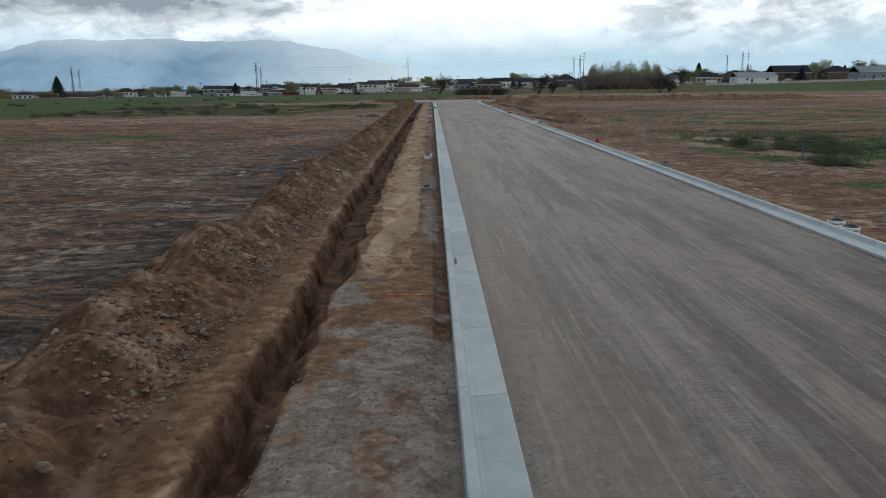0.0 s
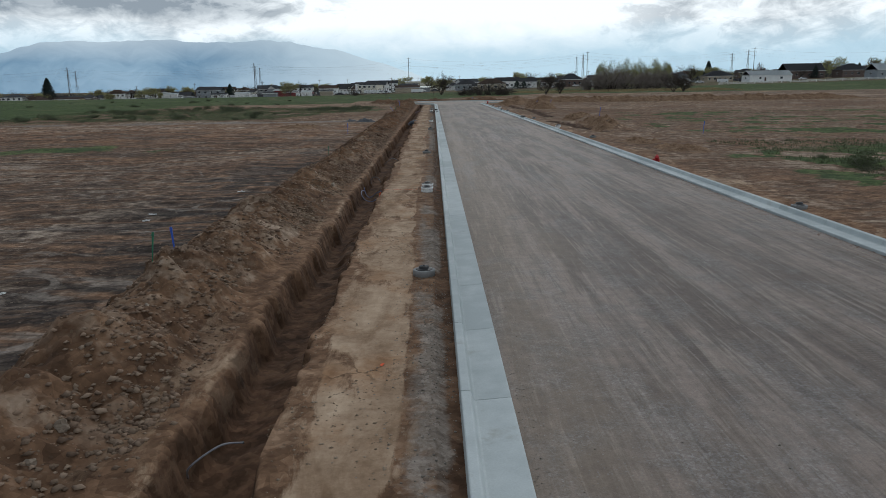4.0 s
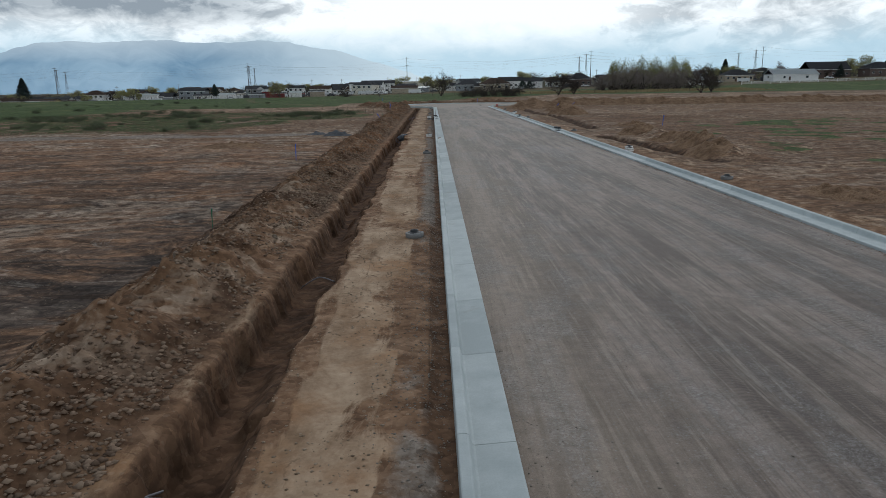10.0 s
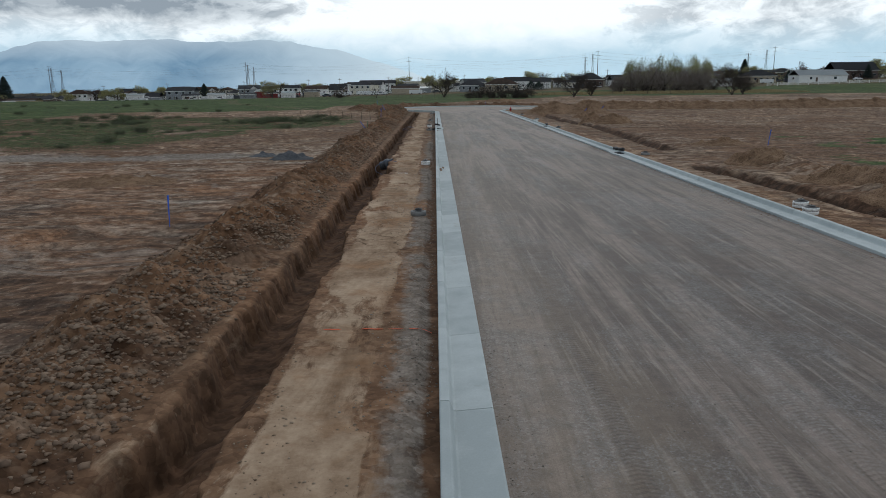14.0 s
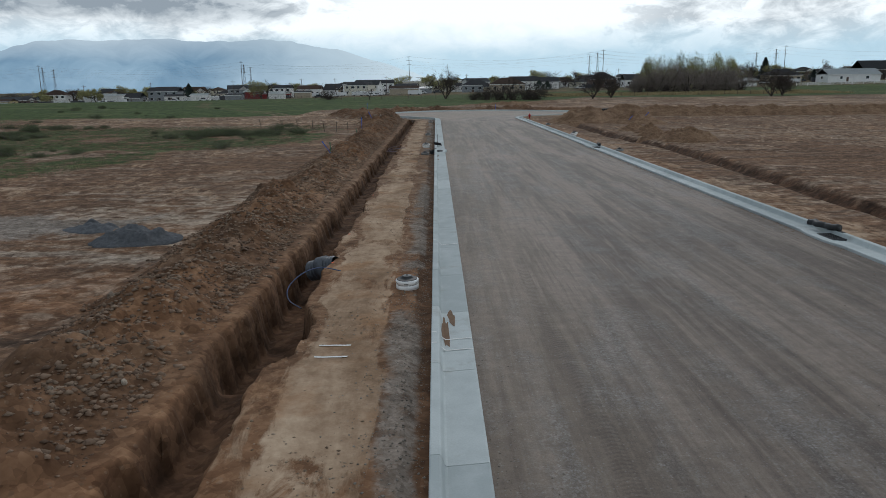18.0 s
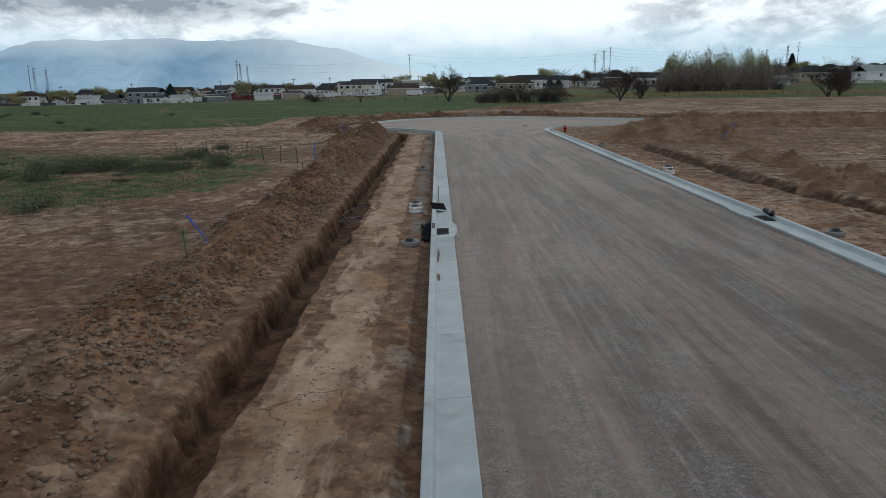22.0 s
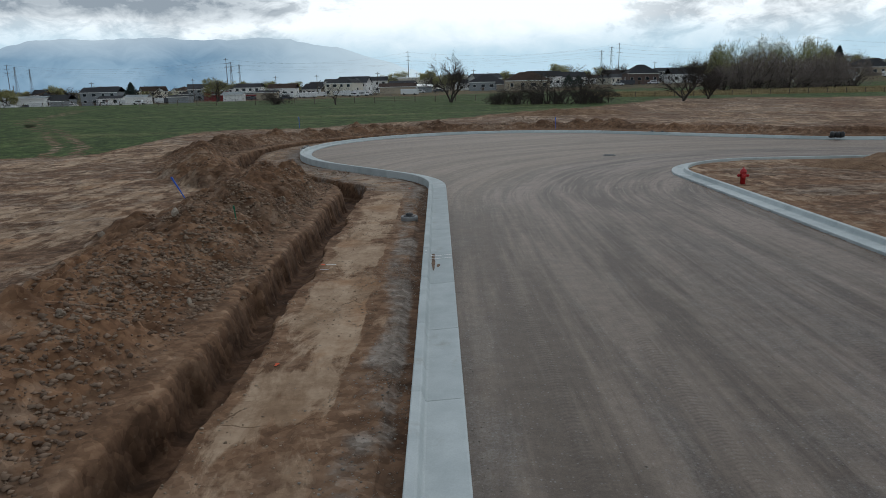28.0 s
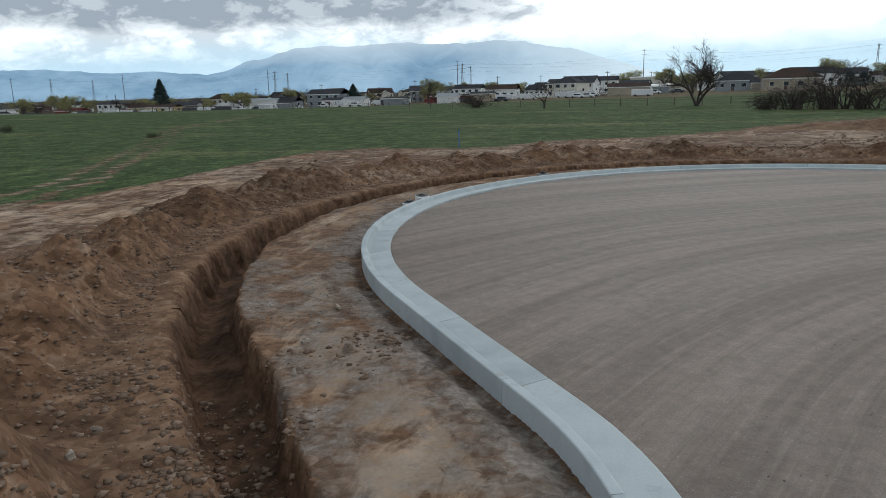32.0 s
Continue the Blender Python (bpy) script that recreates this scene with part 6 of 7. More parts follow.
mound(-10.0, 118.0, 1.45, 1.1, 0.6, 20, 611, "small heap of grey crushed gravel on bare ground", "grey_gravel")
mound(-12.4, 120.0, 1.1, 0.8, 0.4, -30, 617, "low spread heap of grey crushed gravel", "grey_gravel")
cm = []
for x, y, rx, ry, h, turn in MOUNDS:
    if y > 240 or h > 1.9:
        continue
    n_m = int(60 * (rx + ry) * 0.5)
    r_m, a_m = np.sqrt(gen.random(n_m)) * 1.05, gen.uniform(0, 2 * np.pi, n_m)
    cm.append(np.stack([x + rx * r_m * np.cos(a_m), y + ry * r_m * np.sin(a_m), 0.62 * h * np.clip(1 - r_m, 0, 1) ** 0.95 - 0.02], 1))
cm = np.concatenate(cm)
scatter("clods", cm[:, 0], cm[:, 1], 0.02 + 0.08 * gen.random(len(cm)) ** 3, bpy.data.materials["clod_earth"], "clods lying on the earth heaps", "clods", seed=19, extra=cm[:, 2])


# ---- plants ----
def prisms(segs, sides=4):
    """Tapered twigs from (start, end, radius, radius) rows, as vertex and face arrays."""
    p0, p1 = np.array([s[0] for s in segs]), np.array([s[1] for s in segs])
    r0, r1 = np.array([s[2] for s in segs]), np.array([s[3] for s in segs])
    d = p1 - p0
    d /= np.linalg.norm(d, axis=1)[:, None] + 1e-9
    ref = np.where(np.abs(d[:, 2:3]) > 0.9, (1.0, 0, 0), (0, 0, 1.0))
    u = np.cross(d, ref)
    u /= np.linalg.norm(u, axis=1)[:, None]
    v = np.cross(d, u)
    co = []
    for k in range(sides):
        a = 2 * math.pi * k / sides
        co.append(p0 + r0[:, None] * (math.cos(a) * u + math.sin(a) * v))
    for k in range(sides):
        a = 2 * math.pi * k / sides
        co.append(p1 + r1[:, None] * (math.cos(a) * u + math.sin(a) * v))
    co = np.stack(co, 1).reshape(-1, 3)
    f = np.array([(k, (k + 1) % sides, sides + (k + 1) % sides, sides + k) for k in range(sides)])
    return co, (f[None] + 2 * sides * np.arange(len(segs))[:, None, None]).reshape(-1, 4)


def array_mesh(name, co, faces, mat):
    me = bpy.data.meshes.new(name)
    me.vertices.add(len(co))
    me.vertices.foreach_set("co", np.asarray(co, float).ravel())
    k = faces.shape[1]
    me.loops.add(faces.size)
    me.loops.foreach_set("vertex_index", faces.ravel().astype(np.int32))
    me.polygons.add(len(faces))
    me.polygons.foreach_set("loop_start", np.arange(0, faces.size, k, dtype=np.int32))
    me.update(calc_edges=True)
    me.materials.append(mat)
    return me


def grow(rng, height, spread_, depth, trunk_r, lean=0.0, splits=(2, 4), droop=0.0, stems=1):
    segs, tips, limbs = [], [], []

    def branch(p, d, length, r, level):
        n = 3
        pts = [np.array(p, float)]
        for k in range(n):
            d = d + np.array([rng.gauss(0, 0.16), rng.gauss(0, 0.16), rng.gauss(0, 0.10) - droop * (depth - level) * 0.05])
            d = d / np.linalg.norm(d)
            pts.append(pts[-1] + d * length / n)
        for k in range(n):
            a, b = r * (1 - 0.25 * k / n), r * (1 - 0.25 * (k + 1) / n)
            (limbs if level >= depth - 1 else segs).append((pts[k], pts[k + 1], a, b))
        if level == 0:
            tips.append(pts[-1])
            return
        for _ in range(rng.randint(*splits)):
            t = rng.choice([1, 2, 3, 3])
            a = rng.uniform(0, 2 * math.pi)
            side = np.array([math.cos(a), math.sin(a), rng.uniform(-0.2, 0.6)]) * spread_
            nd = d + side
            branch(pts[t], nd / np.linalg.norm(nd), length * rng.uniform(0.66, 0.90), r * rng.uniform(0.48, 0.64), level - 1)
    for k in range(stems):
        a = rng.uniform(0, 6.28)
        tilt = lean + (0.5 if stems > 1 else 0.0)
        branch((0, 0, -0.1), np.array([tilt * math.cos(a), tilt * math.sin(a), 1.0]), height * 0.26, trunk_r, depth)
    return limbs, segs, tips


def leaf_cloud(gen_, centres, per, radius, size):
    n = len(centres) * per
    c = np.repeat(np.array(centres), per, 0) + gen_.normal(0, radius, (n, 3))
    a = gen_.normal(0, 1, (n, 3))
    b = gen_.normal(0, 1, (n, 3))
    a *= size / np.linalg.norm(a, axis=1)[:, None]
    b *= 0.6 * size / np.linalg.norm(b, axis=1)[:, None]
    co = np.stack([c - a, c + b, c + a, c - b], 1).reshape(-1, 3)
    return co, np.arange(4 * n).reshape(-1, 4)


def tree(name, x, y, z, height, label, seed, spread_=0.75, depth=5, trunk_r=0.22, leaves=0, leaf_mat="leaf_spring", leaf_size=0.18, stems=1, droop=0.0, group="", splits=(2, 4), wide=1.0, across=0.0):
    rng_ = random.Random(seed)
    limbs, segs, tips = grow(rng_, height, spread_, depth, trunk_r, 0.08, splits, droop, stems)
    top_z = max(s[1][2] for s in limbs + segs)
    k = height / top_z
    top = thing(name, x, y, z, label, "tree", group)
    scale = np.array([k * wide, k * wide, k])
    if across:
        ends = np.array([s[1] for s in limbs + segs])
        scale[0] = scale[1] = across / (np.percentile(ends[:, 0], 98) - np.percentile(ends[:, 0], 2))
    co, f = prisms(limbs, 6)
    part_mesh("trunk", array_mesh("trunk", co * scale, f, MAT["bark"]), MAT["bark"], top, "dark bark trunk and limbs")
    twig_mat = MAT["twig" if leaves else "bark"]
    co, f = prisms([(p, q, a * (1.4 if depth > 5 else 1.0), b * (1.4 if depth > 5 else 1.0)) for p, q, a, b in segs], 3)
    part_mesh("crown", array_mesh("crown", co * scale, f, twig_mat), twig_mat, top, "crown of fine bare twigs")
    if leaves:
        gen_ = np.random.default_rng(seed)
        co, f = leaf_cloud(gen_, [t * scale for t in tips], leaves, 0.045 * height, leaf_size)
        part_mesh("foliage", array_mesh("foliage", co, f, MAT[leaf_mat]), MAT[leaf_mat], top, "thin young leaves")
    return top


def conifer(x, y, z, height, radius, seed, label="dark green spruce with a pointed crown"):
    gen_ = np.random.default_rng(seed)
    top = thing("conifer", x, y, z, label, "tree", "conifers")
    part("trunk", tube([(0, 0, -0.2), (0, 0, height * 0.5), (0, 0, height * 0.96)], 0.022 * height, 7, None, 0.02), MAT["bark"], top)
    n = 3200
    h = gen_.random(n) ** 0.8
    a = gen_.uniform(0, 2 * np.pi, n)
    r = radius * (1 - h) ** 0.85 * (0.35 + 0.65 * gen_.random(n) ** 0.5) * (1 + 0.22 * np.sin(a * 3 + h * 40))
    c = np.stack([r * np.cos(a), r * np.sin(a), height * (0.06 + 0.94 * h)], 1)
    outw = np.stack([np.cos(a), np.sin(a), -0.45 * np.ones(n)], 1) * (0.05 * height)
    side = np.stack([-np.sin(a), np.cos(a), 0.2 * gen_.normal(size=n)], 1) * (0.022 * height)
    co = np.stack([c - outw * 0.4, c + side, c + outw, c - side], 1).reshape(-1, 3)
    part_mesh("crown", array_mesh("crown", co, np.arange(4 * n).reshape(-1, 4), MAT["leaf_dark"]), MAT["leaf_dark"], top, "dense drooping needles")
    return top


def bush(name, x, y, z, r, h, mat, seed, label, group, blades=700):
    gen_ = np.random.default_rng(seed)
    top = thing(name, x, y, z, label, "bush", group)
    segs = []
    for k in range(26):
        a, t = gen_.uniform(0, 6.28), gen_.uniform(0.2, 1.0)
        tip = np.array([r * t * math.cos(a), r * t * math.sin(a), h * gen_.uniform(0.4, 0.95)])
        segs.append((np.array([0.15 * r * math.cos(a), 0.15 * r * math.sin(a), -0.05]), tip, 0.02 * h + 0.01, 0.006))
    co, f = prisms(segs, 3)
    tagged(part_mesh("branchwork", array_mesh("branchwork", co, f, MAT["twig"]), MAT["twig"], top, "grey woody twigs"), kind="stuff")
    co, f = leaf_cloud(gen_, [s[1] * q for s in segs for q in (0.6, 0.85, 1.0)], blades // 45, 0.17 * r, 0.05 * h + 0.018)
    co[:, 2] = np.maximum(co[:, 2], 0.0)
    part_mesh("leaves", array_mesh("leaves", co, f, MAT[mat]), MAT[mat], top, "grey-green leaves")
    return top


def shrub(name, x, y, z, across, h, mat, label, seed, group, twigs=2600, stems=26, arch=0.3, twig_w=0.02):
    """A dense leafless or budding shrub: bowed stems and thousands of fine twigs in an uneven dome."""
    gen_ = np.random.default_rng(seed)
    top = thing(name, x, y, z, label, "tree" if h > 6 else "bush", group)
    rad_ = across / 2
    lobes = gen_.uniform(-1, 1, (9, 3)) * (0.78 * rad_, 0.78 * rad_, 0.24 * h) + (0, 0, 0.42 * h)
    segs = []
    for k in range(stems):
        goal = lobes[k % 9] + gen_.normal(0, 1, 3) * (0.16 * rad_, 0.16 * rad_, 0.10 * h)
        foot = np.array([0.22 * rad_ * gen_.normal(), 0.22 * rad_ * gen_.normal(), -0.1])
        midp = foot * 0.4 + goal * 0.6 + (0, 0, arch * 0.35 * h)
        path = [foot * (1 - u) ** 2 + 2 * midp * u * (1 - u) + goal * u * u for u in np.linspace(0, 1, 6)]
        r0 = 0.011 * h + 0.03
        for m, (p, q) in enumerate(zip(path, path[1:])):
            segs.append((p, q, r0 * (1 - m / 6), r0 * (1 - (m + 1) / 6)))
    co, f = prisms(segs, 4)
    tagged(part_mesh("branchwork", array_mesh("branchwork", co, f, MAT["bark"]), MAT["bark"], top, "dark bowed woody branches"), kind="stuff")
    c = lobes[gen_.integers(0, 9, twigs)] + gen_.normal(0, 1, (twigs, 3)) * (0.30 * rad_, 0.30 * rad_, 0.18 * h)
    c[:, 2] = np.where(c[:, 2] < 0.04 * h, gen_.uniform(0.05, 0.5, twigs) * h, np.minimum(c[:, 2], h * gen_.uniform(0.8, 1.0, twigs) * np.sqrt(np.clip(1 - 0.75 * (c[:, 0] ** 2 + c[:, 1] ** 2) / rad_**2, 0.12, 1))))
    out = np.stack([c[:, 0] / rad_, c[:, 1] / rad_, 0.55 + 0.4 * gen_.random(twigs)], 1) + gen_.normal(0, 0.45, (twigs, 3))
    out[:, 2] -= arch * 0.8
    out *= ((0.10 * h if h < 5 else 0.055 * h) * gen_.uniform(0.4, 1.0, twigs) / np.linalg.norm(out, axis=1))[:, None]
    side_ = np.cross(out, gen_.normal(0, 1, (twigs, 3)))
    side_ *= (twig_w * gen_.uniform(0.6, 1.4, twigs) / np.linalg.norm(side_, axis=1))[:, None]
    co = np.stack([c - out - side_, c - out + side_, c + out * 0.3 + side_, c + out], 1).reshape(-1, 3)
    part_mesh("crown", array_mesh("crown", co, np.arange(4 * twigs).reshape(-1, 4), MAT[mat]), MAT[mat], top, "tangle of fine twigs" if mat != "leaf_spring" else "twigs with thin yellow-green leaves")
    return top


tree("bare_tree", 3.0, 303.0, 0.85, 10.0, "tall bare tree with two leaning dark trunks in pasture", 4, 0.8, 6, 0.24, stems=3, splits=(2, 4), across=8.0)
for x, y, w, h, s in [(13.6, 289, 6.6, 3.2, 1), (17.2, 288, 8.0, 4.2, 2), (20.6, 288, 8.0, 4.2, 3), (24.2, 287, 8.0, 4.6, 4), (27.0, 289, 6.6, 3.4, 5), (10.8, 290, 4.6, 2.2, 6), (-32.0, 312, 6.0, 2.6, 7)]:
    shrub("thicket", x, y, ground_z(x, y), w, h * 1.25, "bark", "low tangled bare thicket at the pasture's edge", 60 + s, "bare thickets", 1300, 40, 0.75, 0.024)
tree("bare_tree", -18.8, 303, 0.95, 4.2, "small bare tree beside the wire fence", 30, 0.7, 5, 0.12, across=3.4)
for x, y, h, w, s in [(42.5, 290, 8.2, 6.5, 31), (49.0, 296, 7.0, 5.0, 35), (92.0, 292, 9.6, 8.0, 32), (97.5, 297, 7.6, 6.0, 33)]:
    tree("bare_tree", x, y, ground_z(x, y), h, "bare tree with leaning limbs at the field's edge", s, 0.85, 5, 0.14, stems=4, splits=(3, 4), across=w * 1.25)
tree("bare_tree", 24.5, 330, 1.2, 6.5, "bare tree behind the thicket", 34, 0.75, 5, 0.18, across=5.0)
for x, y, w, h, s in [(76, 349, 11, 9.6, 1), (82, 352, 12.0, 12.0, 2), (88.5, 350, 12.0, 10.5, 3), (95, 354, 11.0, 9.5, 4), (71, 346, 7.0, 7.5, 5), (101, 357, 11, 10.0, 6), (107, 360, 11.0, 10.5, 7), (113, 363, 9.0, 10.0, 8)]:
    shrub("shrub", x, y, ground_z(x, y), w, h, "grove_twig", "dense grey-purple leafless shrub in a grove", 80 + s, "grove trees", 6000, 34, 0.15, 0.026)
for x, y, w, h, s in [(88, 390, 9.0, 14.5, 1), (94.5, 393, 9.0, 16.0, 2), (101, 391, 9.5, 16.5, 3), (107.5, 395, 9.0, 15.5, 4), (114, 392, 9.0, 16.0, 5), (121, 396, 9.0, 14.0, 6)]:
    shrub("budding_tree", x, y, ground_z(x, y), w, h, "leaf_spring", "tall tree with thin yellow-green spring leaves", 95 + s, "grove trees", 6000, 30, 0.0, 0.036)
far = lambda x, y: ground_z(x, y)
for x, y, h, r, s in [(-269.7, 527, 18.0, 6.4, 1), (183, 498, 13.5, 4.2, 2), (-126.0, 467, 9.0, 4.2, 3), (-60, 640, 8.5, 2.8, 4), (-35, 610, 8.5, 3.0, 5), (48, 430, 5.0, 4.0, 6), (52, 432, 4.6, 3.6, 7), (240, 470, 8.0, 3.0, 8), (-430, 620, 10, 4, 9), (285, 500, 9, 3.5, 10), (-52, 655, 9.0, 3.0, 11), (196, 470, 6.0, 3.0, 12)]:
    conifer(x, y, far(x, y), h, r, 300 + s, "dark green spruce standing among low houses")
TREES = [(-70.5, 400, 8.2, "twig", 0), (-161, 440, 6.8, "leaf_spring", 18), (-426, 600, 12.5, "leaf_spring", 22), (-175, 500, 9, "leaf_spring", 14), (-95, 520, 8, "leaf_spring", 16), (-200, 560, 7, "twig", 6), (-20, 640, 8, "twig", 6), (110, 470, 8, "leaf_spring", 14), (130, 500, 9, "twig", 8), (150, 520, 10, "leaf_spring", 12), (215, 500, 10, "twig", 8), (225, 520, 11, "twig", 8), (260, 480, 12, "leaf_spring", 12), (275, 470, 11, "twig", 8), (310, 520, 12, "leaf_spring", 14), (330, 540, 12, "leaf_spring", 14), (190, 540, 10, "leaf_spring", 12), (-310, 560, 8, "twig", 6), (-350, 620, 8, "leaf_spring", 12), (-110, 620, 9, "twig", 6), (95, 560, 8, "twig", 6), (60, 600, 8, "leaf_spring", 12), (10, 620, 7, "twig", 6), (-250, 600, 9, "twig", 6), (118, 430, 7, "twig", 8)]
for i, (x, y, h, m, leaves) in enumerate(TREES):
    tree("bare_tree" if m == "twig" else "budding_tree", x, y, far(x, y), h, "leafless tree among distant houses" if m == "twig" else "tree in first spring leaf among distant houses", 400 + i, 0.8, 4, 0.2, leaves=leaves, leaf_mat="leaf_spring" if m != "twig" else "twig", leaf_size=0.30, group="town trees")
rng = random.Random(8)
sages = []
for k in range(352):
    if k >= 330:
        x, y = -18.5 + 4.2 * rng.gauss(0, 1), 170.5 + 3.0 * rng.gauss(0, 1)
        if x > -12.5:
            continue
    elif k >= 290:
        x, y = rng.uniform(22, 34), rng.uniform(32, 60)
    elif k < 240:
        x, y = -13 - 60 * rng.random() ** 1.3, rng.uniform(128, 184)
        if float(fbm(np.array([x]), np.array([y]), 0.12, 2, 77)[0]) < -0.12 or x > -13.5 - 0.1 * abs(y - 155) or (y < 152 and x > -24) or (y > 152 and x > -40 and rng.random() < 0.6):
            continue
    elif k < 266:
        x, y = rng.uniform(23, 58), rng.uniform(30, 72)
    else:
        x, y = -rng.uniform(40, 140), rng.uniform(190, 262)
    s = rng.uniform(0.3, 1.2)
    if len(sages) < 8:
        sages.append(bush("sagebrush", x, y, ground_z(x, y) - 0.03, 1.1, 0.6, "leaf_bush", 500 + k, "low grey-green sagebrush on weedy ground", "sagebrush", 900))
    else:
        copy_thing(sages[k % 8], pose(x, y, ground_z(x, y) - 0.04, 0, 0, rng.uniform(0, 360)) @ Matrix.Diagonal((s * rng.uniform(0.9, 1.7), s, s * rng.uniform(0.7, 1.0), 1)))


def tufts(name, px, py, height, spread_, mat, label, seed):
    """Grass tufts of a few blades each."""
    gen_ = np.random.default_rng(seed)
    n, per = len(px), 5
    z, _ = terrain(px, py)
    bx_ = np.repeat(px, per) + gen_.normal(0, spread_, n * per)
    by_ = np.repeat(py, per) + gen_.normal(0, spread_, n * per)
    bz = np.repeat(z, per) - 0.02
    a = gen_.uniform(0, 6.28, n * per)
    h = np.repeat(height, per) * gen_.uniform(0.5, 1.2, n * per)
    w = 0.16 * h
    lean_ = gen_.uniform(0.1, 0.6, n * per) * h
    co = np.stack([np.stack([bx_ - w * np.sin(a), by_ + w * np.cos(a), bz], 1), np.stack([bx_ + w * np.sin(a), by_ - w * np.cos(a), bz], 1), np.stack([bx_ + lean_ * np.cos(a), by_ + lean_ * np.sin(a), bz + h], 1)], 1).reshape(-1, 3)
    return tagged(new(name, array_mesh(name, co, np.arange(3 * n * per).reshape(-1, 3), mat)), label, "grass", kind="stuff")


gen = np.random.default_rng(15)
tx, ty = -gen.uniform(13, 75, 46000), gen.uniform(126, 184, 46000)
keep = (fbm(tx, ty, 0.25, 4, 72) > -0.25) & (-tx + 6 * fbm(tx, ty, 0.05, 4, 71) > np.where(ty < 152, 24, 14))
tufts("weeds", tx[keep], ty[keep], gen.uniform(0.05, 0.14, keep.sum()), 0.2, MAT["leaf_bush"], "low grey-green weeds on disturbed soil", 1)
tx, ty = gen.uniform(-110, 60, 42000), gen.uniform(205, 320, 42000)
inside = ty + 6 * fbm(tx, ty, 0.05, 4, 71) + 2.5 * fbm(tx, ty, 0.25, 4, 72) - np.where(tx < -23, 212, 236 + 0.55 * (tx + 23) + 0.6 * np.clip(tx, 0, 200)) > 1
tufts("pasture_grass", tx[inside], ty[inside], gen.uniform(0.03, 0.10, inside.sum()), 0.30, MAT["grass"], "short green pasture grass", 2)
tx, ty = gen.uniform(21, 58, 14000), gen.uniform(26, 72, 14000)
keep = fbm(tx, ty, 0.25, 4, 72) > 0.0
tufts("weeds", tx[keep], ty[keep], gen.uniform(0.06, 0.2, keep.sum()), 0.14, MAT["leaf_bush"], "patches of green weeds on bare ground", 3)
tx, ty = gen.uniform(35, 130, 7000), gen.uniform(318, 352, 7000)
tufts("dry_grass", tx, ty, gen.uniform(0.3, 0.75, 7000), 0.3, MAT["dry_grass"], "tall dry straw-coloured grass behind the grove", 4)


# ---- pasture fence ----
fence = thing("pasture_fence", 0, 0, 0, "wire fence on timber posts along the pasture", "fence")
line = [(-140 + 4.0 * k, 312 + 2.5 * math.sin(k * 0.13)) for k in range(62)]
pm = None
for x, y in line:
    if pm is None:
        b_ = tube([(0, 0, -0.2), (0, 0, 1.15)], 0.07, 6)
        pm = part("post", b_, MAT["raw_wood"], fence)
        pm.location = (x, y, ground_z(x, y))
    else:
        q = new("post", pm.data)
        q.parent = fence
        q.location = (x, y, ground_z(x, y))
for hgt in (0.4, 0.75, 1.05):
    part("wire", tube([(x, y, ground_z(x, y) + hgt) for x, y in line], 0.012, 4), MAT["rust_iron"], fence)


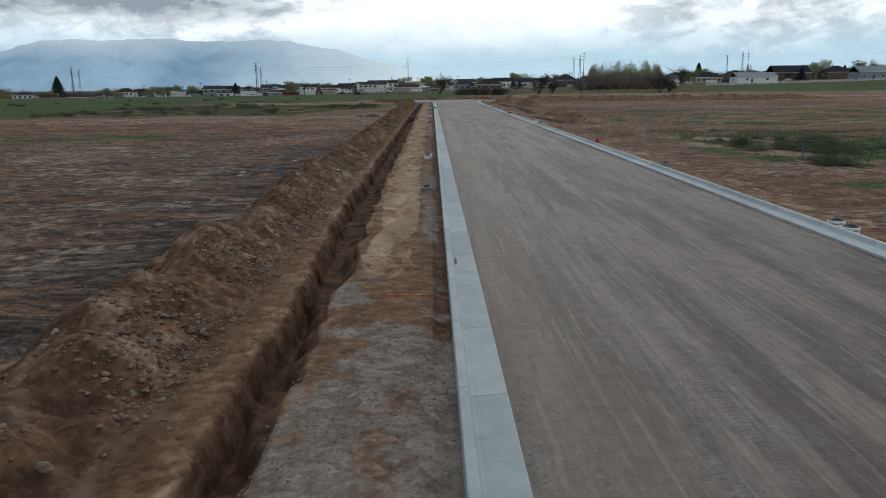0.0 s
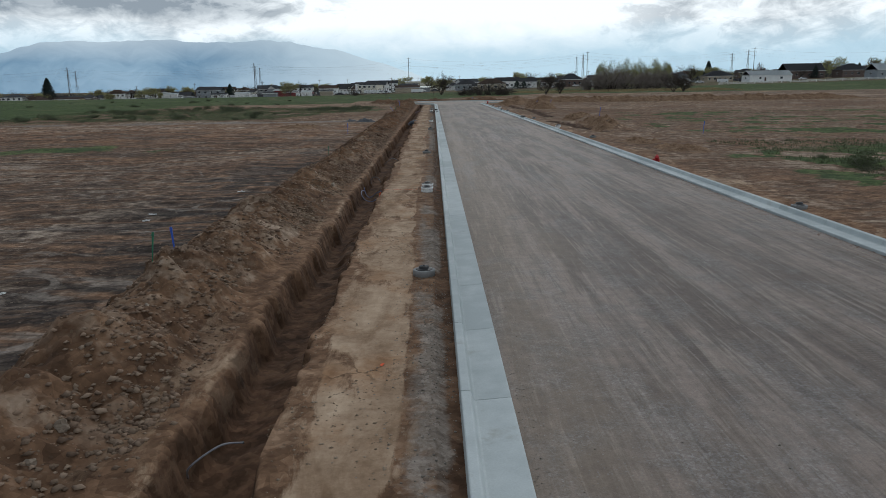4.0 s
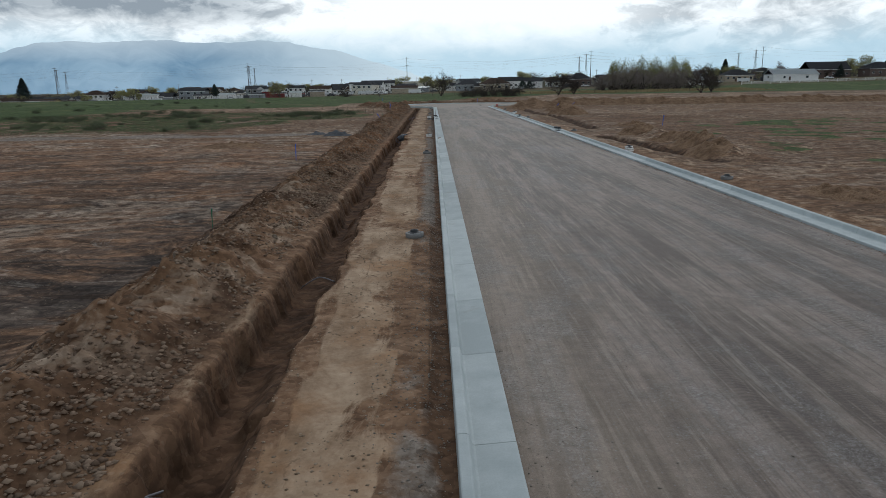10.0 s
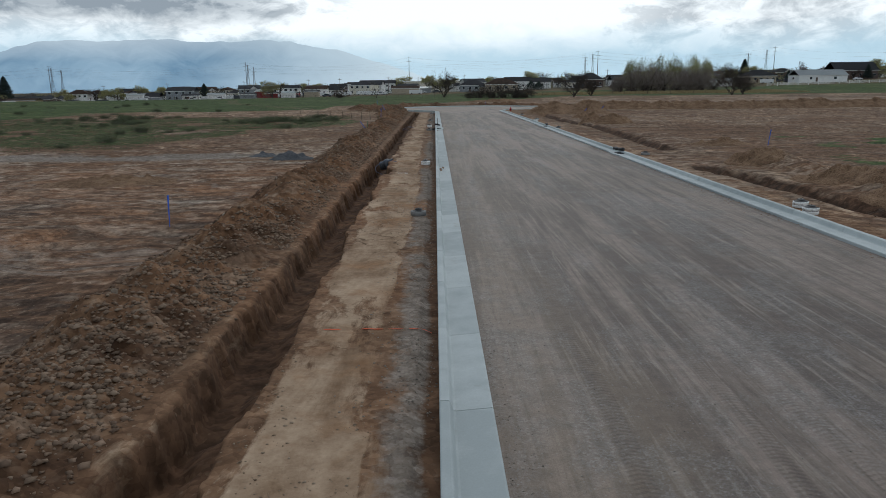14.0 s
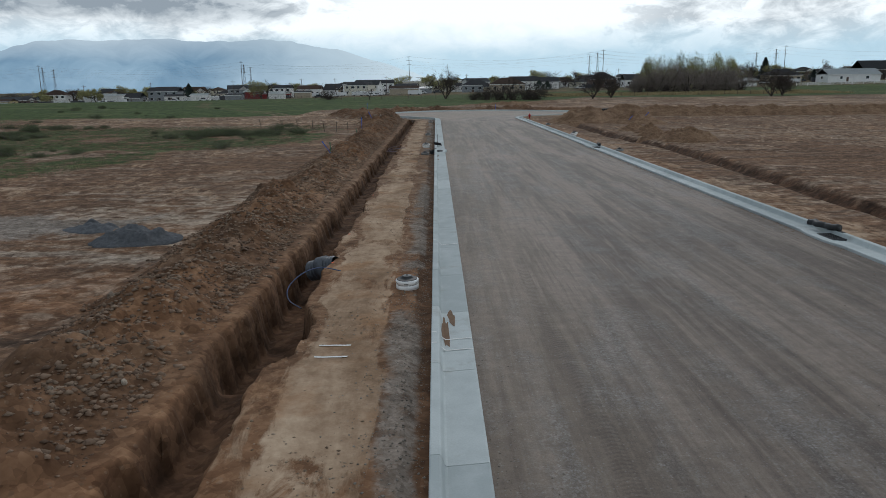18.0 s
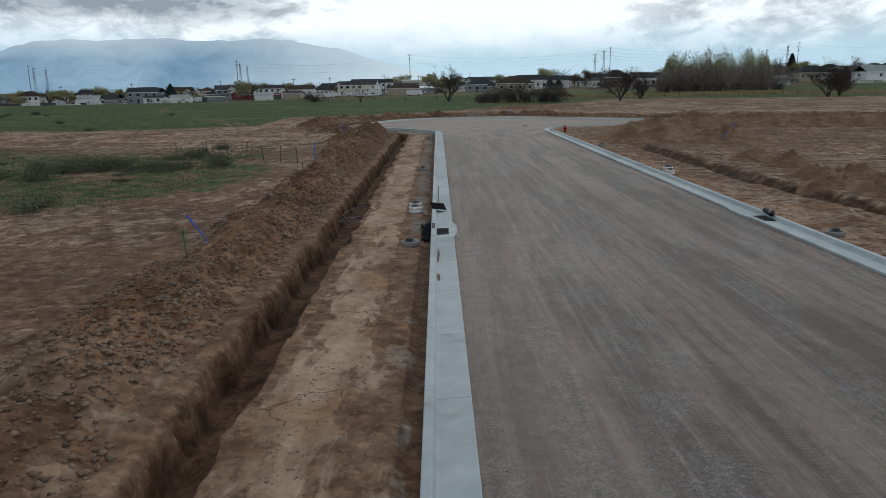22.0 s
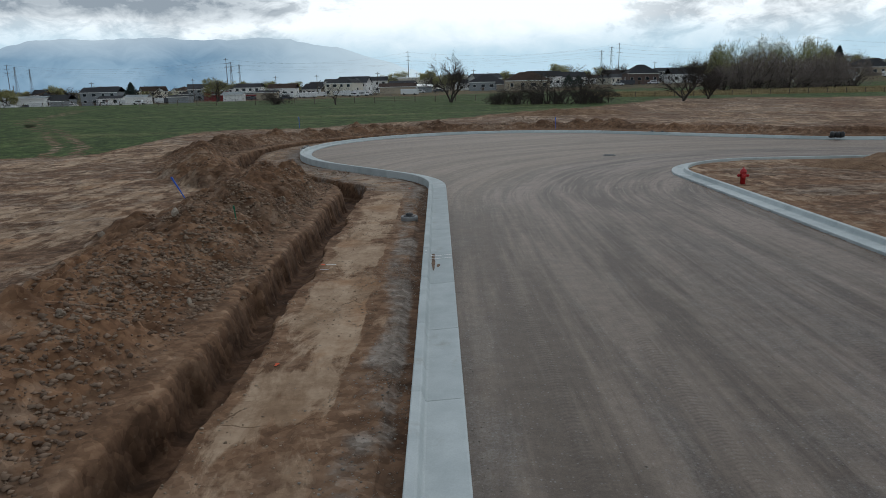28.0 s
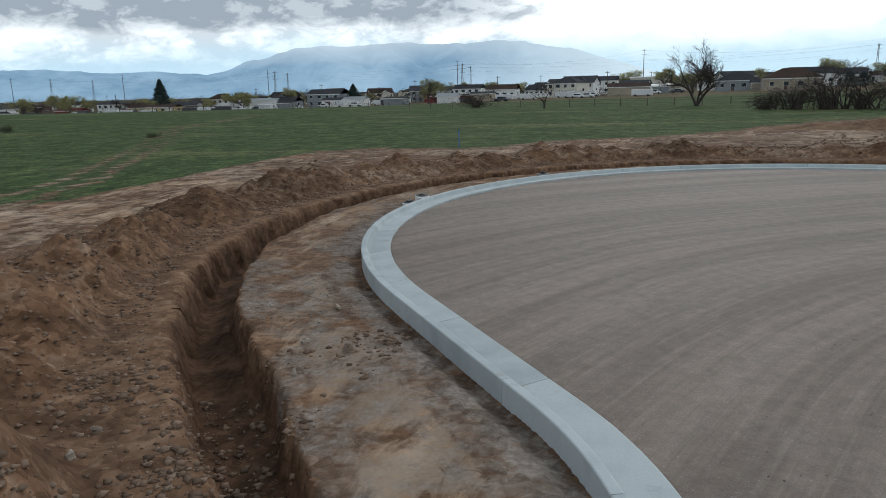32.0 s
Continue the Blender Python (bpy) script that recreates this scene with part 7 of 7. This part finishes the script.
# ---- houses ----
def house(x, y, w, d, h, label, wall="wall_white", roof="roof_dark", turn=0.0, rise=None, hip=False, windows=4, garage=False, chimney=False, name="house", category="house", storeys=1, z=None, wing=0.0):
    base = far(x, y) if z is None else z
    top = thing(name, x, y, base, label, category, "houses" if category == "house" else "outbuildings", turn)
    rise = rise if rise is not None else 0.28 * min(w, d)
    walls = part("wall", box(bmesh.new(), -w / 2, w / 2, -d / 2, d / 2, -0.6, h), MAT[wall], top)
    e = 0.45
    bm = bmesh.new()
    if hip:
        run = min(w, d) * 0.5
        p = [(-w / 2 - e, -d / 2 - e, h), (w / 2 + e, -d / 2 - e, h), (w / 2 + e, d / 2 + e, h), (-w / 2 - e, d / 2 + e, h), (-w / 2 + run, 0, h + rise), (w / 2 - run, 0, h + rise)]
        f = [(0, 1, 5, 4), (2, 3, 4, 5), (1, 2, 5), (3, 0, 4), (3, 2, 1, 0)]
    else:
        p = [(-w / 2 - e, -d / 2 - e, h - 0.1), (w / 2 + e, -d / 2 - e, h - 0.1), (w / 2 + e, d / 2 + e, h - 0.1), (-w / 2 - e, d / 2 + e, h - 0.1), (-w / 2 - e, 0, h + rise), (w / 2 + e, 0, h + rise)]
        f = [(0, 1, 5, 4), (2, 3, 4, 5)]
    vs = [bm.verts.new(q) for q in p]
    for q in f:
        bm.faces.new([vs[k] for k in q])
    bmesh.ops.solidify(bm, geom=bm.faces[:], thickness=0.14)
    part("roof", bm, MAT[roof], top, "")
    part("fascia", box(bmesh.new(), -w / 2 - e - 0.02, w / 2 + e + 0.02, -d / 2 - e - 0.04, -d / 2 - e, h - 0.32, h - 0.08), MAT["wall_white"], top, "white fascia board")
    if not hip and wall != "wall_red":
        for sx in (-1, 1):
            g = bmesh.new()
            vv = [g.verts.new(q) for q in ((sx * (w / 2 - 0.01), -d / 2, h - 0.05), (sx * (w / 2 - 0.01), d / 2, h - 0.05), (sx * (w / 2 - 0.01), 0, h + rise * 0.93))]
            g.faces.new(vv)
            bmesh.ops.solidify(g, geom=g.faces[:], thickness=0.12)
            part("gable", g, MAT[wall], top)
    floor_h = h / storeys
    for st in range(storeys):
        for k in range(windows):
            px = -w / 2 + w * (k + 0.5) / windows
            if garage and st == 0 and k >= windows - 1:
                continue
            zz = st * floor_h + floor_h * 0.38
            ww, wh = 0.55 + 0.25 * ((k * 7 + st) % 3) / 2, 1.15
            win = part("window", box(bmesh.new(), px - ww - 0.05, px + ww + 0.05, -d / 2 - 0.06, -d / 2 - 0.005, zz - 0.06, zz + wh + 0.05, 0.01), MAT["wall_white"], top, "white framed window")
            part("pane", box(bmesh.new(), px - ww, px + ww, -d / 2 - 0.075, -d / 2 - 0.062, zz, zz + wh), MAT["glass"], win, "dark glass pane")
    if windows:
        part("door", box(bmesh.new(), -w * 0.13 - 0.5, -w * 0.13 + 0.5, -d / 2 - 0.05, -d / 2 - 0.005, 0.1, 2.15, 0.01), MAT["roof_brown"], top, "dark front door")
        for sx in (-1, 1):
            win = part("window", box(bmesh.new(), sx * (w / 2 + 0.005) - 0.03, sx * (w / 2 + 0.005) + 0.03, -0.8, 0.8, h * 0.4, h * 0.4 + 1.2), MAT["wall_white"], top, "white framed window")
            part("pane", box(bmesh.new(), sx * (w / 2 + 0.04) - 0.006, sx * (w / 2 + 0.04) + 0.006, -0.68, 0.68, h * 0.4 + 0.1, h * 0.4 + 1.1), MAT["glass"], win, "dark glass pane")
    if garage:
        part("garage_door", box(bmesh.new(), w / 2 - 4.6, w / 2 - 0.8, -d / 2 - 0.06, -d / 2 - 0.005, 0.05, 2.3, 0.01), MAT["wall_white"], top, "white sectional garage door")
    if wing:
        # cross gable standing forward of the front
        gw, px, gz_ = min(6.0, w * 0.42), wing * w, h - 0.1
        part("wall", box(bmesh.new(), px - gw / 2, px + gw / 2, -d / 2 - 1.2, -d / 2 + 0.5, -0.6, h - 0.12), MAT[wall], top)
        g = bmesh.new()
        tri = [g.verts.new(q) for q in ((px - gw / 2, -d / 2 - 1.19, gz_), (px + gw / 2, -d / 2 - 1.19, gz_), (px, -d / 2 - 1.19, gz_ + gw * 0.34))]
        g.faces.new(tri)
        bmesh.ops.solidify(g, geom=g.faces[:], thickness=0.1)
        part("gable", g, MAT["wall_white" if wall != "wall_white" else "wall_grey"], top, "shingled gable")
        g = bmesh.new()
        for sx in (-1, 1):
            quad = [g.verts.new(q) for q in ((px + sx * (gw / 2 + 0.3), -d / 2 - 1.5, gz_ - 0.1), (px, -d / 2 - 1.5, gz_ + gw * 0.37), (px, 0, gz_ + gw * 0.37), (px + sx * (gw / 2 + 0.3), 0, gz_ - 0.1))]
            g.faces.new(quad if sx > 0 else quad[::-1])
        bmesh.ops.solidify(g, geom=g.faces[:], thickness=0.12)
        part("roof", g, MAT[roof], top)
        win = part("window", box(bmesh.new(), px - 0.9, px + 0.9, -d / 2 - 1.26, -d / 2 - 1.21, h * 0.35, h * 0.35 + 1.35, 0.01), MAT["wall_white"], top, "white framed window")
        part("pane", box(bmesh.new(), px - 0.78, px + 0.78, -d / 2 - 1.275, -d / 2 - 1.262, h * 0.35 + 0.1, h * 0.35 + 1.25), MAT["glass"], win, "dark glass pane")
    if chimney:
        part("chimney", box(bmesh.new(), w * 0.2 - 0.4, w * 0.2 + 0.4, 0.3, 1.1, h, h + rise + 0.8, 0.02), MAT["wall_brick"], top, "brick chimney")
    return top


HOUSES = [
    (-139, 470, 15, 9, 5.4, "grey two-storey house with dark shingles", dict(wall="wall_grey", storeys=2, windows=4, rise=2.0)),
    (-152, 457, 12, 8, 3.2, "low grey house with a white porch", dict(wall="wall_grey", rise=1.8, windows=3, garage=True)),
    (-163, 455, 19, 8, 4.2, "long white windowless shed", dict(wall="wall_white", roof="roof_metal", rise=0.6, windows=0, name="shed", category="shed")),
    (-188, 520, 13, 9, 5.4, "white two-storey farmhouse with a dark roof", dict(wall="wall_white", storeys=2, windows=4, rise=2.6)),
    (-130, 458, 9, 6, 2.8, "small white garage beside the grey house", dict(wall="wall_white", rise=1.0, windows=2, name="garage", category="garage")),
    (-101, 500, 9, 8, 4.0, "red boarded barn with a pale roof edge", dict(wall="wall_red", roof="roof_metal", rise=1.0, windows=0, name="barn", category="barn")),
    (-87, 505, 12, 9, 5.2, "white two-storey house behind sheds", dict(wall="wall_white", storeys=2, windows=4, rise=1.8)),
    (-68, 490, 12, 9, 4.2, "pale house with an orange-brown roof", dict(wall="wall_white", roof="roof_brown", windows=4, rise=2.0)),
    (-84, 470, 18, 6, 2.6, "low dark red open shed", dict(wall="wall_red", roof="roof_dark", rise=0.4, windows=0, name="shed", category="shed")),
    (-58, 600, 15, 9, 5.5, "grey two-storey house with white trim", dict(wall="wall_grey", storeys=2, windows=5, rise=2.2)),
    (-45, 520, 17, 9, 6.4, "large pale grey two-storey house", dict(wall="wall_white", storeys=2, windows=3, rise=1.2)),
    (-34, 565, 14, 9, 6.5, "white two-storey house with dark gables", dict(wall="wall_white", storeys=2, windows=4, rise=2.2)),
    (-2, 570, 38, 14, 7.0, "long cream flat-roofed warehouse", dict(wall="wall_cream", roof="roof_metal", rise=0.4, windows=8, name="warehouse", category="warehouse")),
    (-16.5, 478, 15, 8, 3.0, "brown timber shed with a dark roof", dict(wall="wall_tan", roof="roof_brown", rise=1.4, windows=0, name="shed", category="shed")),
    (-5, 480, 6, 5, 2.8, "small pale storage shed", dict(wall="wall_grey", roof="roof_metal", rise=0.8, windows=0, name="shed", category="shed")),
    (21, 470, 14, 10, 3.6, "grey house with a hipped dark roof", dict(wall="wall_grey", hip=True, windows=4, rise=2.8, storeys=1)),
    (34, 440, 16, 11, 3.6, "tan brick house with a broad hipped brown roof", dict(wall="wall_tan", roof="roof_brown", hip=True, windows=4, rise=3.0)),
    (49, 500, 15, 10, 4.8, "white house with a dark cross roof", dict(wall="wall_white", windows=5, rise=2.6)),
    (64, 520, 15, 10, 4.2, "white house with a dark gable roof", dict(wall="wall_white", windows=4, rise=2.6, garage=True)),
    (88, 480, 13, 10, 4.6, "brown brick house with a steep dark hip", dict(wall="wall_brick", hip=True, windows=4, rise=3.6)),
    (104, 470, 14, 10, 3.6, "white house behind the grove", dict(wall="wall_white", windows=4, rise=2.6)),
    (128, 420, 12, 9, 3.4, "white barn with a pale metal roof", dict(wall="wall_white", roof="roof_metal", windows=2, rise=2.4, name="barn", category="barn")),
    (133, 408, 10, 6, 2.6, "low white shed with a pale roof", dict(wall="wall_white", roof="roof_metal", windows=1, rise=1.0, name="shed", category="shed")),
    (174, 460, 16, 11, 3.6, "tan house with a hipped grey roof", dict(wall="wall_tan", hip=True, windows=5, rise=3.2)),
    (191, 430, 24, 11, 3.4, "white farm building with a metal roof", dict(wall="wall_white", roof="roof_metal", windows=2, rise=2.6, name="barn", category="barn")),
    (236, 480, 24, 13, 5.0, "large brick house with many dark gables", dict(wall="wall_brick", windows=6, rise=4.6)),
    (262, 470, 16, 12, 4.4, "brick house with a dark roof", dict(wall="wall_brick", hip=True, windows=4, rise=4.0)),
    (256, 420, 22, 12, 4.6, "grey barn with a pale roof and white doors", dict(wall="wall_grey", roof="roof_metal", windows=4, rise=3.4, garage=True, name="barn", category="barn")),
    (300, 450, 20, 12, 4.6, "white house with a dark roof", dict(wall="wall_white", windows=5, rise=3.2)),
    (-252, 492, 14, 8, 3.2, "yellow brick bungalow with a brown roof", dict(wall="wall_yellow", roof="roof_brown", windows=4, rise=1.2)),
    (-235, 486, 16, 8, 3.0, "yellow brick bungalow wing with garage doors", dict(wall="wall_yellow", roof="roof_brown", windows=4, rise=1.1, garage=True)),
    (-287, 482, 15, 8, 3.2, "red barn with a low red roof", dict(wall="wall_red", roof="wall_red", rise=1.2, windows=0, name="barn", category="barn")),
    (-320, 470, 6, 5, 3.0, "small red shed with white trim", dict(wall="wall_red", roof="roof_dark", rise=1.2, windows=0, name="shed", category="shed")),
    (-262, 540, 18, 9, 3.4, "brown house behind the bungalow", dict(wall="wall_tan", roof="roof_dark", windows=4, rise=2.0)),
    (-112, 560, 14, 9, 5.0, "white house with a grey roof", dict(wall="wall_white", windows=4, rise=2.2, storeys=2)),
    (-75, 640, 14, 9, 5.4, "grey house in a distant row", dict(wall="wall_grey", windows=4, rise=2.4, storeys=2)),
    (-20, 680, 16, 9, 5.4, "pale house in a distant row", dict(wall="wall_white", windows=4, rise=2.6, storeys=2)),
    (28, 640, 18, 10, 5.2, "white house in a distant row", dict(wall="wall_white", windows=5, rise=2.8, storeys=2)),
    (50, 660, 18, 10, 5.2, "grey house in a distant row", dict(wall="wall_grey", windows=5, rise=2.8, storeys=2)),
    (78, 640, 18, 10, 5.2, "white house in a distant row", dict(wall="wall_white", windows=5, rise=2.8, storeys=2)),
    (112, 620, 16, 10, 5.0, "tan house in a distant row", dict(wall="wall_tan", windows=5, rise=2.8, storeys=2)),
]
for x, y, w, d, h, label, more in HOUSES:
    house(x, y, w, d, h, label, **more)


# ---- parked vehicles and trailers ----
def car(x, y, turn, mat, label, tall=1.5, length=4.6, boxy=False):
    top = thing("parked_van" if boxy else "parked_car", x, y, far(x, y), label, "van" if boxy else "car", "parked vehicles", turn)
    bm = box(bmesh.new(), -length / 2, length / 2, -0.9, 0.9, 0.35, 0.95 if not boxy else tall + 0.6, 0.12)
    part("body", bm, MAT[mat], top)
    if not boxy:
        bm = box(bmesh.new(), -length * 0.28, length * 0.25, -0.8, 0.8, 0.9, tall, 0.15)
        cab = part("cabin", bm, MAT[mat], top)
        part("side_glass", box(bmesh.new(), -length * 0.22, length * 0.19, -0.83, -0.805, 1.0, tall - 0.12, 0.01), MAT["glass"], cab, "dark side glass")
    for sx in (-0.31, 0.31):
        for sy in (-0.85, 0.85):
            bm = lathe([(0.33, -0.1), (0.33, 0.1), (0.28, 0.11)], 18)
            bm.transform(Matrix.Translation((sx * length, sy, 0.33)) @ Matrix.Rotation(radians(90), 4, "X"))
            part("wheel", bm, MAT["tyre"], top)


for x, y, turn, mat, label, boxy in [(-7, 470, 0, "car_white", "white pickup parked beside a brown shed", False), (1, 473, 10, "car_dark", "dark car parked beside a storage shed", False), (-112, 470, 5, "car_white", "white box trailer parked in a yard", True), (-104, 466, 0, "car_white", "white van parked in a yard", True), (-55, 470, 0, "car_white", "white caravan parked in a yard", True), (-50, 476, 15, "car_white", "white box trailer parked beside a caravan", True), (-40, 470, 0, "car_white", "white caravan parked in a yard", True), (-33, 480, 0, "car_white", "white storage trailer in a yard", True), (-238, 478, 8, "car_white", "white car parked before a bungalow", False), (-120, 462, 0, "car_white", "white horse trailer beside a garage", True), (-300, 500, 0, "car_white", "white caravan beside a red barn", True), (-75, 462, 0, "car_dark", "dark car parked under an open shed", False), (-64, 474, 0, "car_white", "white van parked beside a shed", True)]:
    car(x, y, turn, mat, label, boxy=boxy, length=6.5 if boxy else 4.8)


# white rail fence on the rise
rail = thing("rail_fence", 0, 0, 0, "white rail fence before farm buildings", "fence")
pts = [(150 + 5.0 * k, 395 + 0.6 * k) for k in range(34)]
pmesh = None
for (x0, y0), (x1, y1) in zip(pts, pts[1:]):
    if pmesh is None:
        pmesh = part("post", box(bmesh.new(), -0.09, 0.09, -0.09, 0.09, -0.2, 1.4, 0.01), MAT["wall_white"], rail)
        pmesh.location = (x0, y0, far(x0, y0))
    else:
        q = new("post", pmesh.data)
        q.parent = rail
        q.location = (x0, y0, far(x0, y0))
    for hgt in (0.4, 0.8, 1.2):
        a, b = Vector((x0, y0, far(x0, y0) + hgt)), Vector((x1, y1, far(x1, y1) + hgt))
        part("rail", tube([a, b], 0.07, 4), MAT["wall_white"], rail)


# ---- power lines ----
def pylon(x, y, height, style, label):
    base = far(x, y)
    top = thing("power_pylon", x, y, base, label, "power pylon", "power pylons")
    if style == "pole":
        part("mast", tube([(0, 0, -1), (0, 0, height)], 0.55, 8, None, 0.25), MAT["pole"], top)
        for k, zz in enumerate((0.97, 0.86, 0.75)):
            part("arm", tube([(-3.2 if k % 2 else -2.6, 0, height * zz), (3.2 if k % 2 else 2.6, 0, height * zz)], 0.16, 5), MAT["pole"], top)
    else:
        leg = 2.6
        for sx in (-1, 1):
            for sy in (-1, 1):
                part("leg", tube([(sx * leg, sy * leg, -1), (sx * 0.8, sy * 0.8, height * 0.62), (sx * 0.45, sy * 0.45, height)], 0.16, 4), MAT["pole"], top)
        for k in range(8):
            z0, z1 = height * k / 8, height * (k + 1) / 8
            w0, w1 = float(np.interp(z0 / height, [0, 0.62, 1], [leg, 0.8, 0.45])), float(np.interp(z1 / height, [0, 0.62, 1], [leg, 0.8, 0.45]))
            for sgn in (-1, 1):
                part("brace", tube([(sgn * w0, -w0, z0), (-sgn * w1, -w1, z1)], 0.09, 4), MAT["pole"], top)
        for zz in (0.96, 0.84, 0.72):
            part("arm", tube([(-4.2, 0, height * zz), (0, 0, height * zz + 0.8), (4.2, 0, height * zz)], 0.14, 4), MAT["pole"], top)
    return top


LINES = [(1020.0, 42, "pole", (-930, -729, -500, -245, -33, 213, 444, 700)), (1120.0, 42, "lattice", (-960, -549, -268, 228, 479)), (1230.0, 42, "lattice", (-980, -591, -287, 240, 500))]
for y, height, style, places in LINES:
    for x in places:
        pylon(x, y, height, style, "tall grey steel power pole on the plain" if style == "pole" else "grey lattice steel power pylon on the plain")
    cable = thing("power_line", 0, 0, 0, "thin power lines strung between pylons", "power line", "power lines")
    for (x0, x1) in zip(places, places[1:]):
        for zz, dx in ((0.97, -2.6), (0.97, 2.6), (0.86, -3.0), (0.75, 3.0)):
            a = (x0 + dx, y, far(x0, y) + height * zz)
            b = (x1 + dx, y, far(x1, y) + height * zz)
            part("conductor", tube(sag(a, b, 8, 12), 0.025, 3), MAT["wire"], cable)


def utility_pole(x, y, height, label="brown timber utility pole with a crossarm"):
    top = thing("utility_pole", x, y, far(x, y), label, "utility pole", "utility poles")
    part("mast", tube([(0, 0, -0.5), (0, 0, height)], 0.18, 7, None, 0.12), MAT["raw_wood"], top)
    part("crossarm", box(bmesh.new(), -1.2, 1.2, -0.06, 0.06, height - 0.8, height - 0.65, 0.01), MAT["raw_wood"], top)


for x, y in [(-160, 505), (-205, 520), (-118, 520), (-80, 530), (-30, 540), (-62, 545), (20, 560), (70, 560), (112, 540), (-300, 520), (-285, 510), (160, 560), (-12, 600)]:
    utility_pole(x, y, 10.5)


# ---- more of the town ----
rng = random.Random(21)
WALLS = ["wall_white", "wall_white", "wall_grey", "wall_white", "wall_tan", "wall_white", "wall_brick", "wall_cream"]
NAMES = {"wall_cream": "cream", "wall_white": "white", "wall_grey": "grey", "wall_tan": "tan", "wall_brick": "brown brick"}
for k in range(128):
    bearing = -41 + 82 * (k + rng.uniform(0.1, 0.9)) / 128
    dist = rng.choice([420, 450, 480, 520, 560, 600, 660]) + rng.uniform(-20, 20)
    x, y = dist * math.tan(radians(bearing)), 60 + dist
    if min(math.hypot(x - q[0], (y - q[1]) * 1.4) for q in HOUSES) < 19 or (abs(x) < 20 and y < 520) or (60 < x < 130 and y < 480):
        continue
    w = rng.choice(WALLS)
    two = rng.random() < 0.42
    house(x, y, rng.uniform(9, 14), rng.uniform(8, 11), 5.4 if two else 3.2, NAMES[w] + (" two-storey" if two else " single-storey") + " house in the distant town", wall=w, roof=rng.choice(["roof_dark", "roof_grey", "roof_grey", "roof_brown"]), rise=rng.uniform(1.6, 3.0), hip=rng.random() < 0.4, windows=4, storeys=2 if two else 1, garage=rng.random() < 0.4, turn=rng.uniform(-35, 35), wing=rng.choice([0, 0.22, -0.24, 0.15]))
for k in range(16):
    x = -170 + 340 * (k + rng.random()) / 16
    if -25 < x < 20 or x > 55:
        continue
    y = rng.uniform(425, 450)
    house(x, y, rng.uniform(5, 9), rng.uniform(4, 6), rng.uniform(2.4, 3.0), "small pale farm shed in a cluttered yard", wall=rng.choice(["wall_white", "wall_grey", "wall_tan"]), roof=rng.choice(["roof_metal", "roof_dark"]), rise=rng.uniform(0.4, 1.2), windows=0, name="shed", category="shed")
for k in range(64):
    x, y = (rng.uniform(-260, -8), rng.uniform(412, 470)) if k < 50 else (rng.uniform(60, 230), rng.uniform(430, 475))
    if min(math.hypot(x - q[0], y - q[1]) for q in HOUSES) < 11:
        continue
    car(x, y, rng.uniform(-20, 20), rng.choice(["car_white", "car_white", "car_dark"]), "trailer parked in a cluttered yard" if k % 2 else "car parked in a cluttered yard", boxy=bool(k % 2), length=6.0 if k % 2 else 4.6)

protos = []
for k in range(6):
    leafy = k % 2 == 0
    protos.append(tree("budding_tree" if leafy else "bare_tree", -330 + 20 * k, 560, far(-330 + 20 * k, 560), 7.0 + k * 0.5, "tree in first spring leaf in the town" if leafy else "leafless tree in the town", 900 + k, 0.7, 4, 0.18, leaves=7 if leafy else 0, leaf_size=0.28, group="town trees", stems=2, splits=(3, 4)))
for k in range(150):
    bearing = -42 + 84 * (k + rng.random()) / 150
    dist = rng.uniform(380, 760)
    x, y = dist * math.tan(radians(bearing)), 60 + dist
    if abs(x) < 60 and y < 500:
        continue
    sc = rng.uniform(0.6, 1.3)
    copy_thing(protos[k % 6], pose(x, y, far(x, y) - 0.1, 0, 0, rng.uniform(0, 360)) @ Matrix.Diagonal((sc * 1.1, sc * 1.1, sc, 1)))


def woods(name, d0, d1, b0, b1, count, tall, mat, seed, label):
    """Far woods as one body of small sprays."""
    gen_ = np.random.default_rng(seed)
    bearing = np.radians(gen_.uniform(b0, b1, count))
    dist = gen_.uniform(d0, d1, count)
    x, y = dist * np.tan(bearing), 60 + dist
    z, _ = terrain(x, y)
    h = tall * (0.45 + 0.55 * gen_.random(count)) * (0.6 + 0.8 * value_noise(np.degrees(bearing) * 1.4, dist * 0.01, seed))
    centres = [np.array((cx_ + gen_.normal(0, 1.2), cy_, cz_ + hh * f)) for cx_, cy_, cz_, hh in zip(x, y, z, h) for f in (0.15, 0.32, 0.48, 0.64)]
    co, f = leaf_cloud(gen_, centres, 12, 1.1, 0.16 if tall < 3 else 0.30 if d0 < 500 else 0.42)
    return tagged(new(name, array_mesh(name, co, f, MAT[mat])), label, "woods", kind="stuff")


woods("town_trees", 400, 640, -46, 14, 620, 7.0, "far_wood", 31, "grey-brown leafless trees among the houses")
woods("town_trees", 400, 640, -46, 46, 300, 6.0, "leaf_dark", 32, "dark green hedges and evergreens among the houses")
woods("far_woods", 640, 980, -46, 8, 2400, 11.0, "far_wood", 1, "grey-brown leafless woods beyond the town")
woods("far_woods", 620, 960, 8, 46, 1300, 9.0, "far_wood", 12, "grey-brown leafless woods beyond the farms")
woods("far_woods", 520, 900, -46, 46, 800, 10.0, "leaf_spring", 2, "pale green budding woods beyond the town")
woods("far_woods", 440, 620, 13, 46, 1500, 9.0, "far_wood", 3, "grey-brown leafless trees behind the farm")
woods("far_woods", 430, 600, 17, 46, 420, 9.5, "leaf_spring", 4, "pale green budding trees behind the farm")
woods("hedge", 356, 372, -40, 14, 260, 1.3, "far_wood", 5, "low bare hedge and brush along the yards")
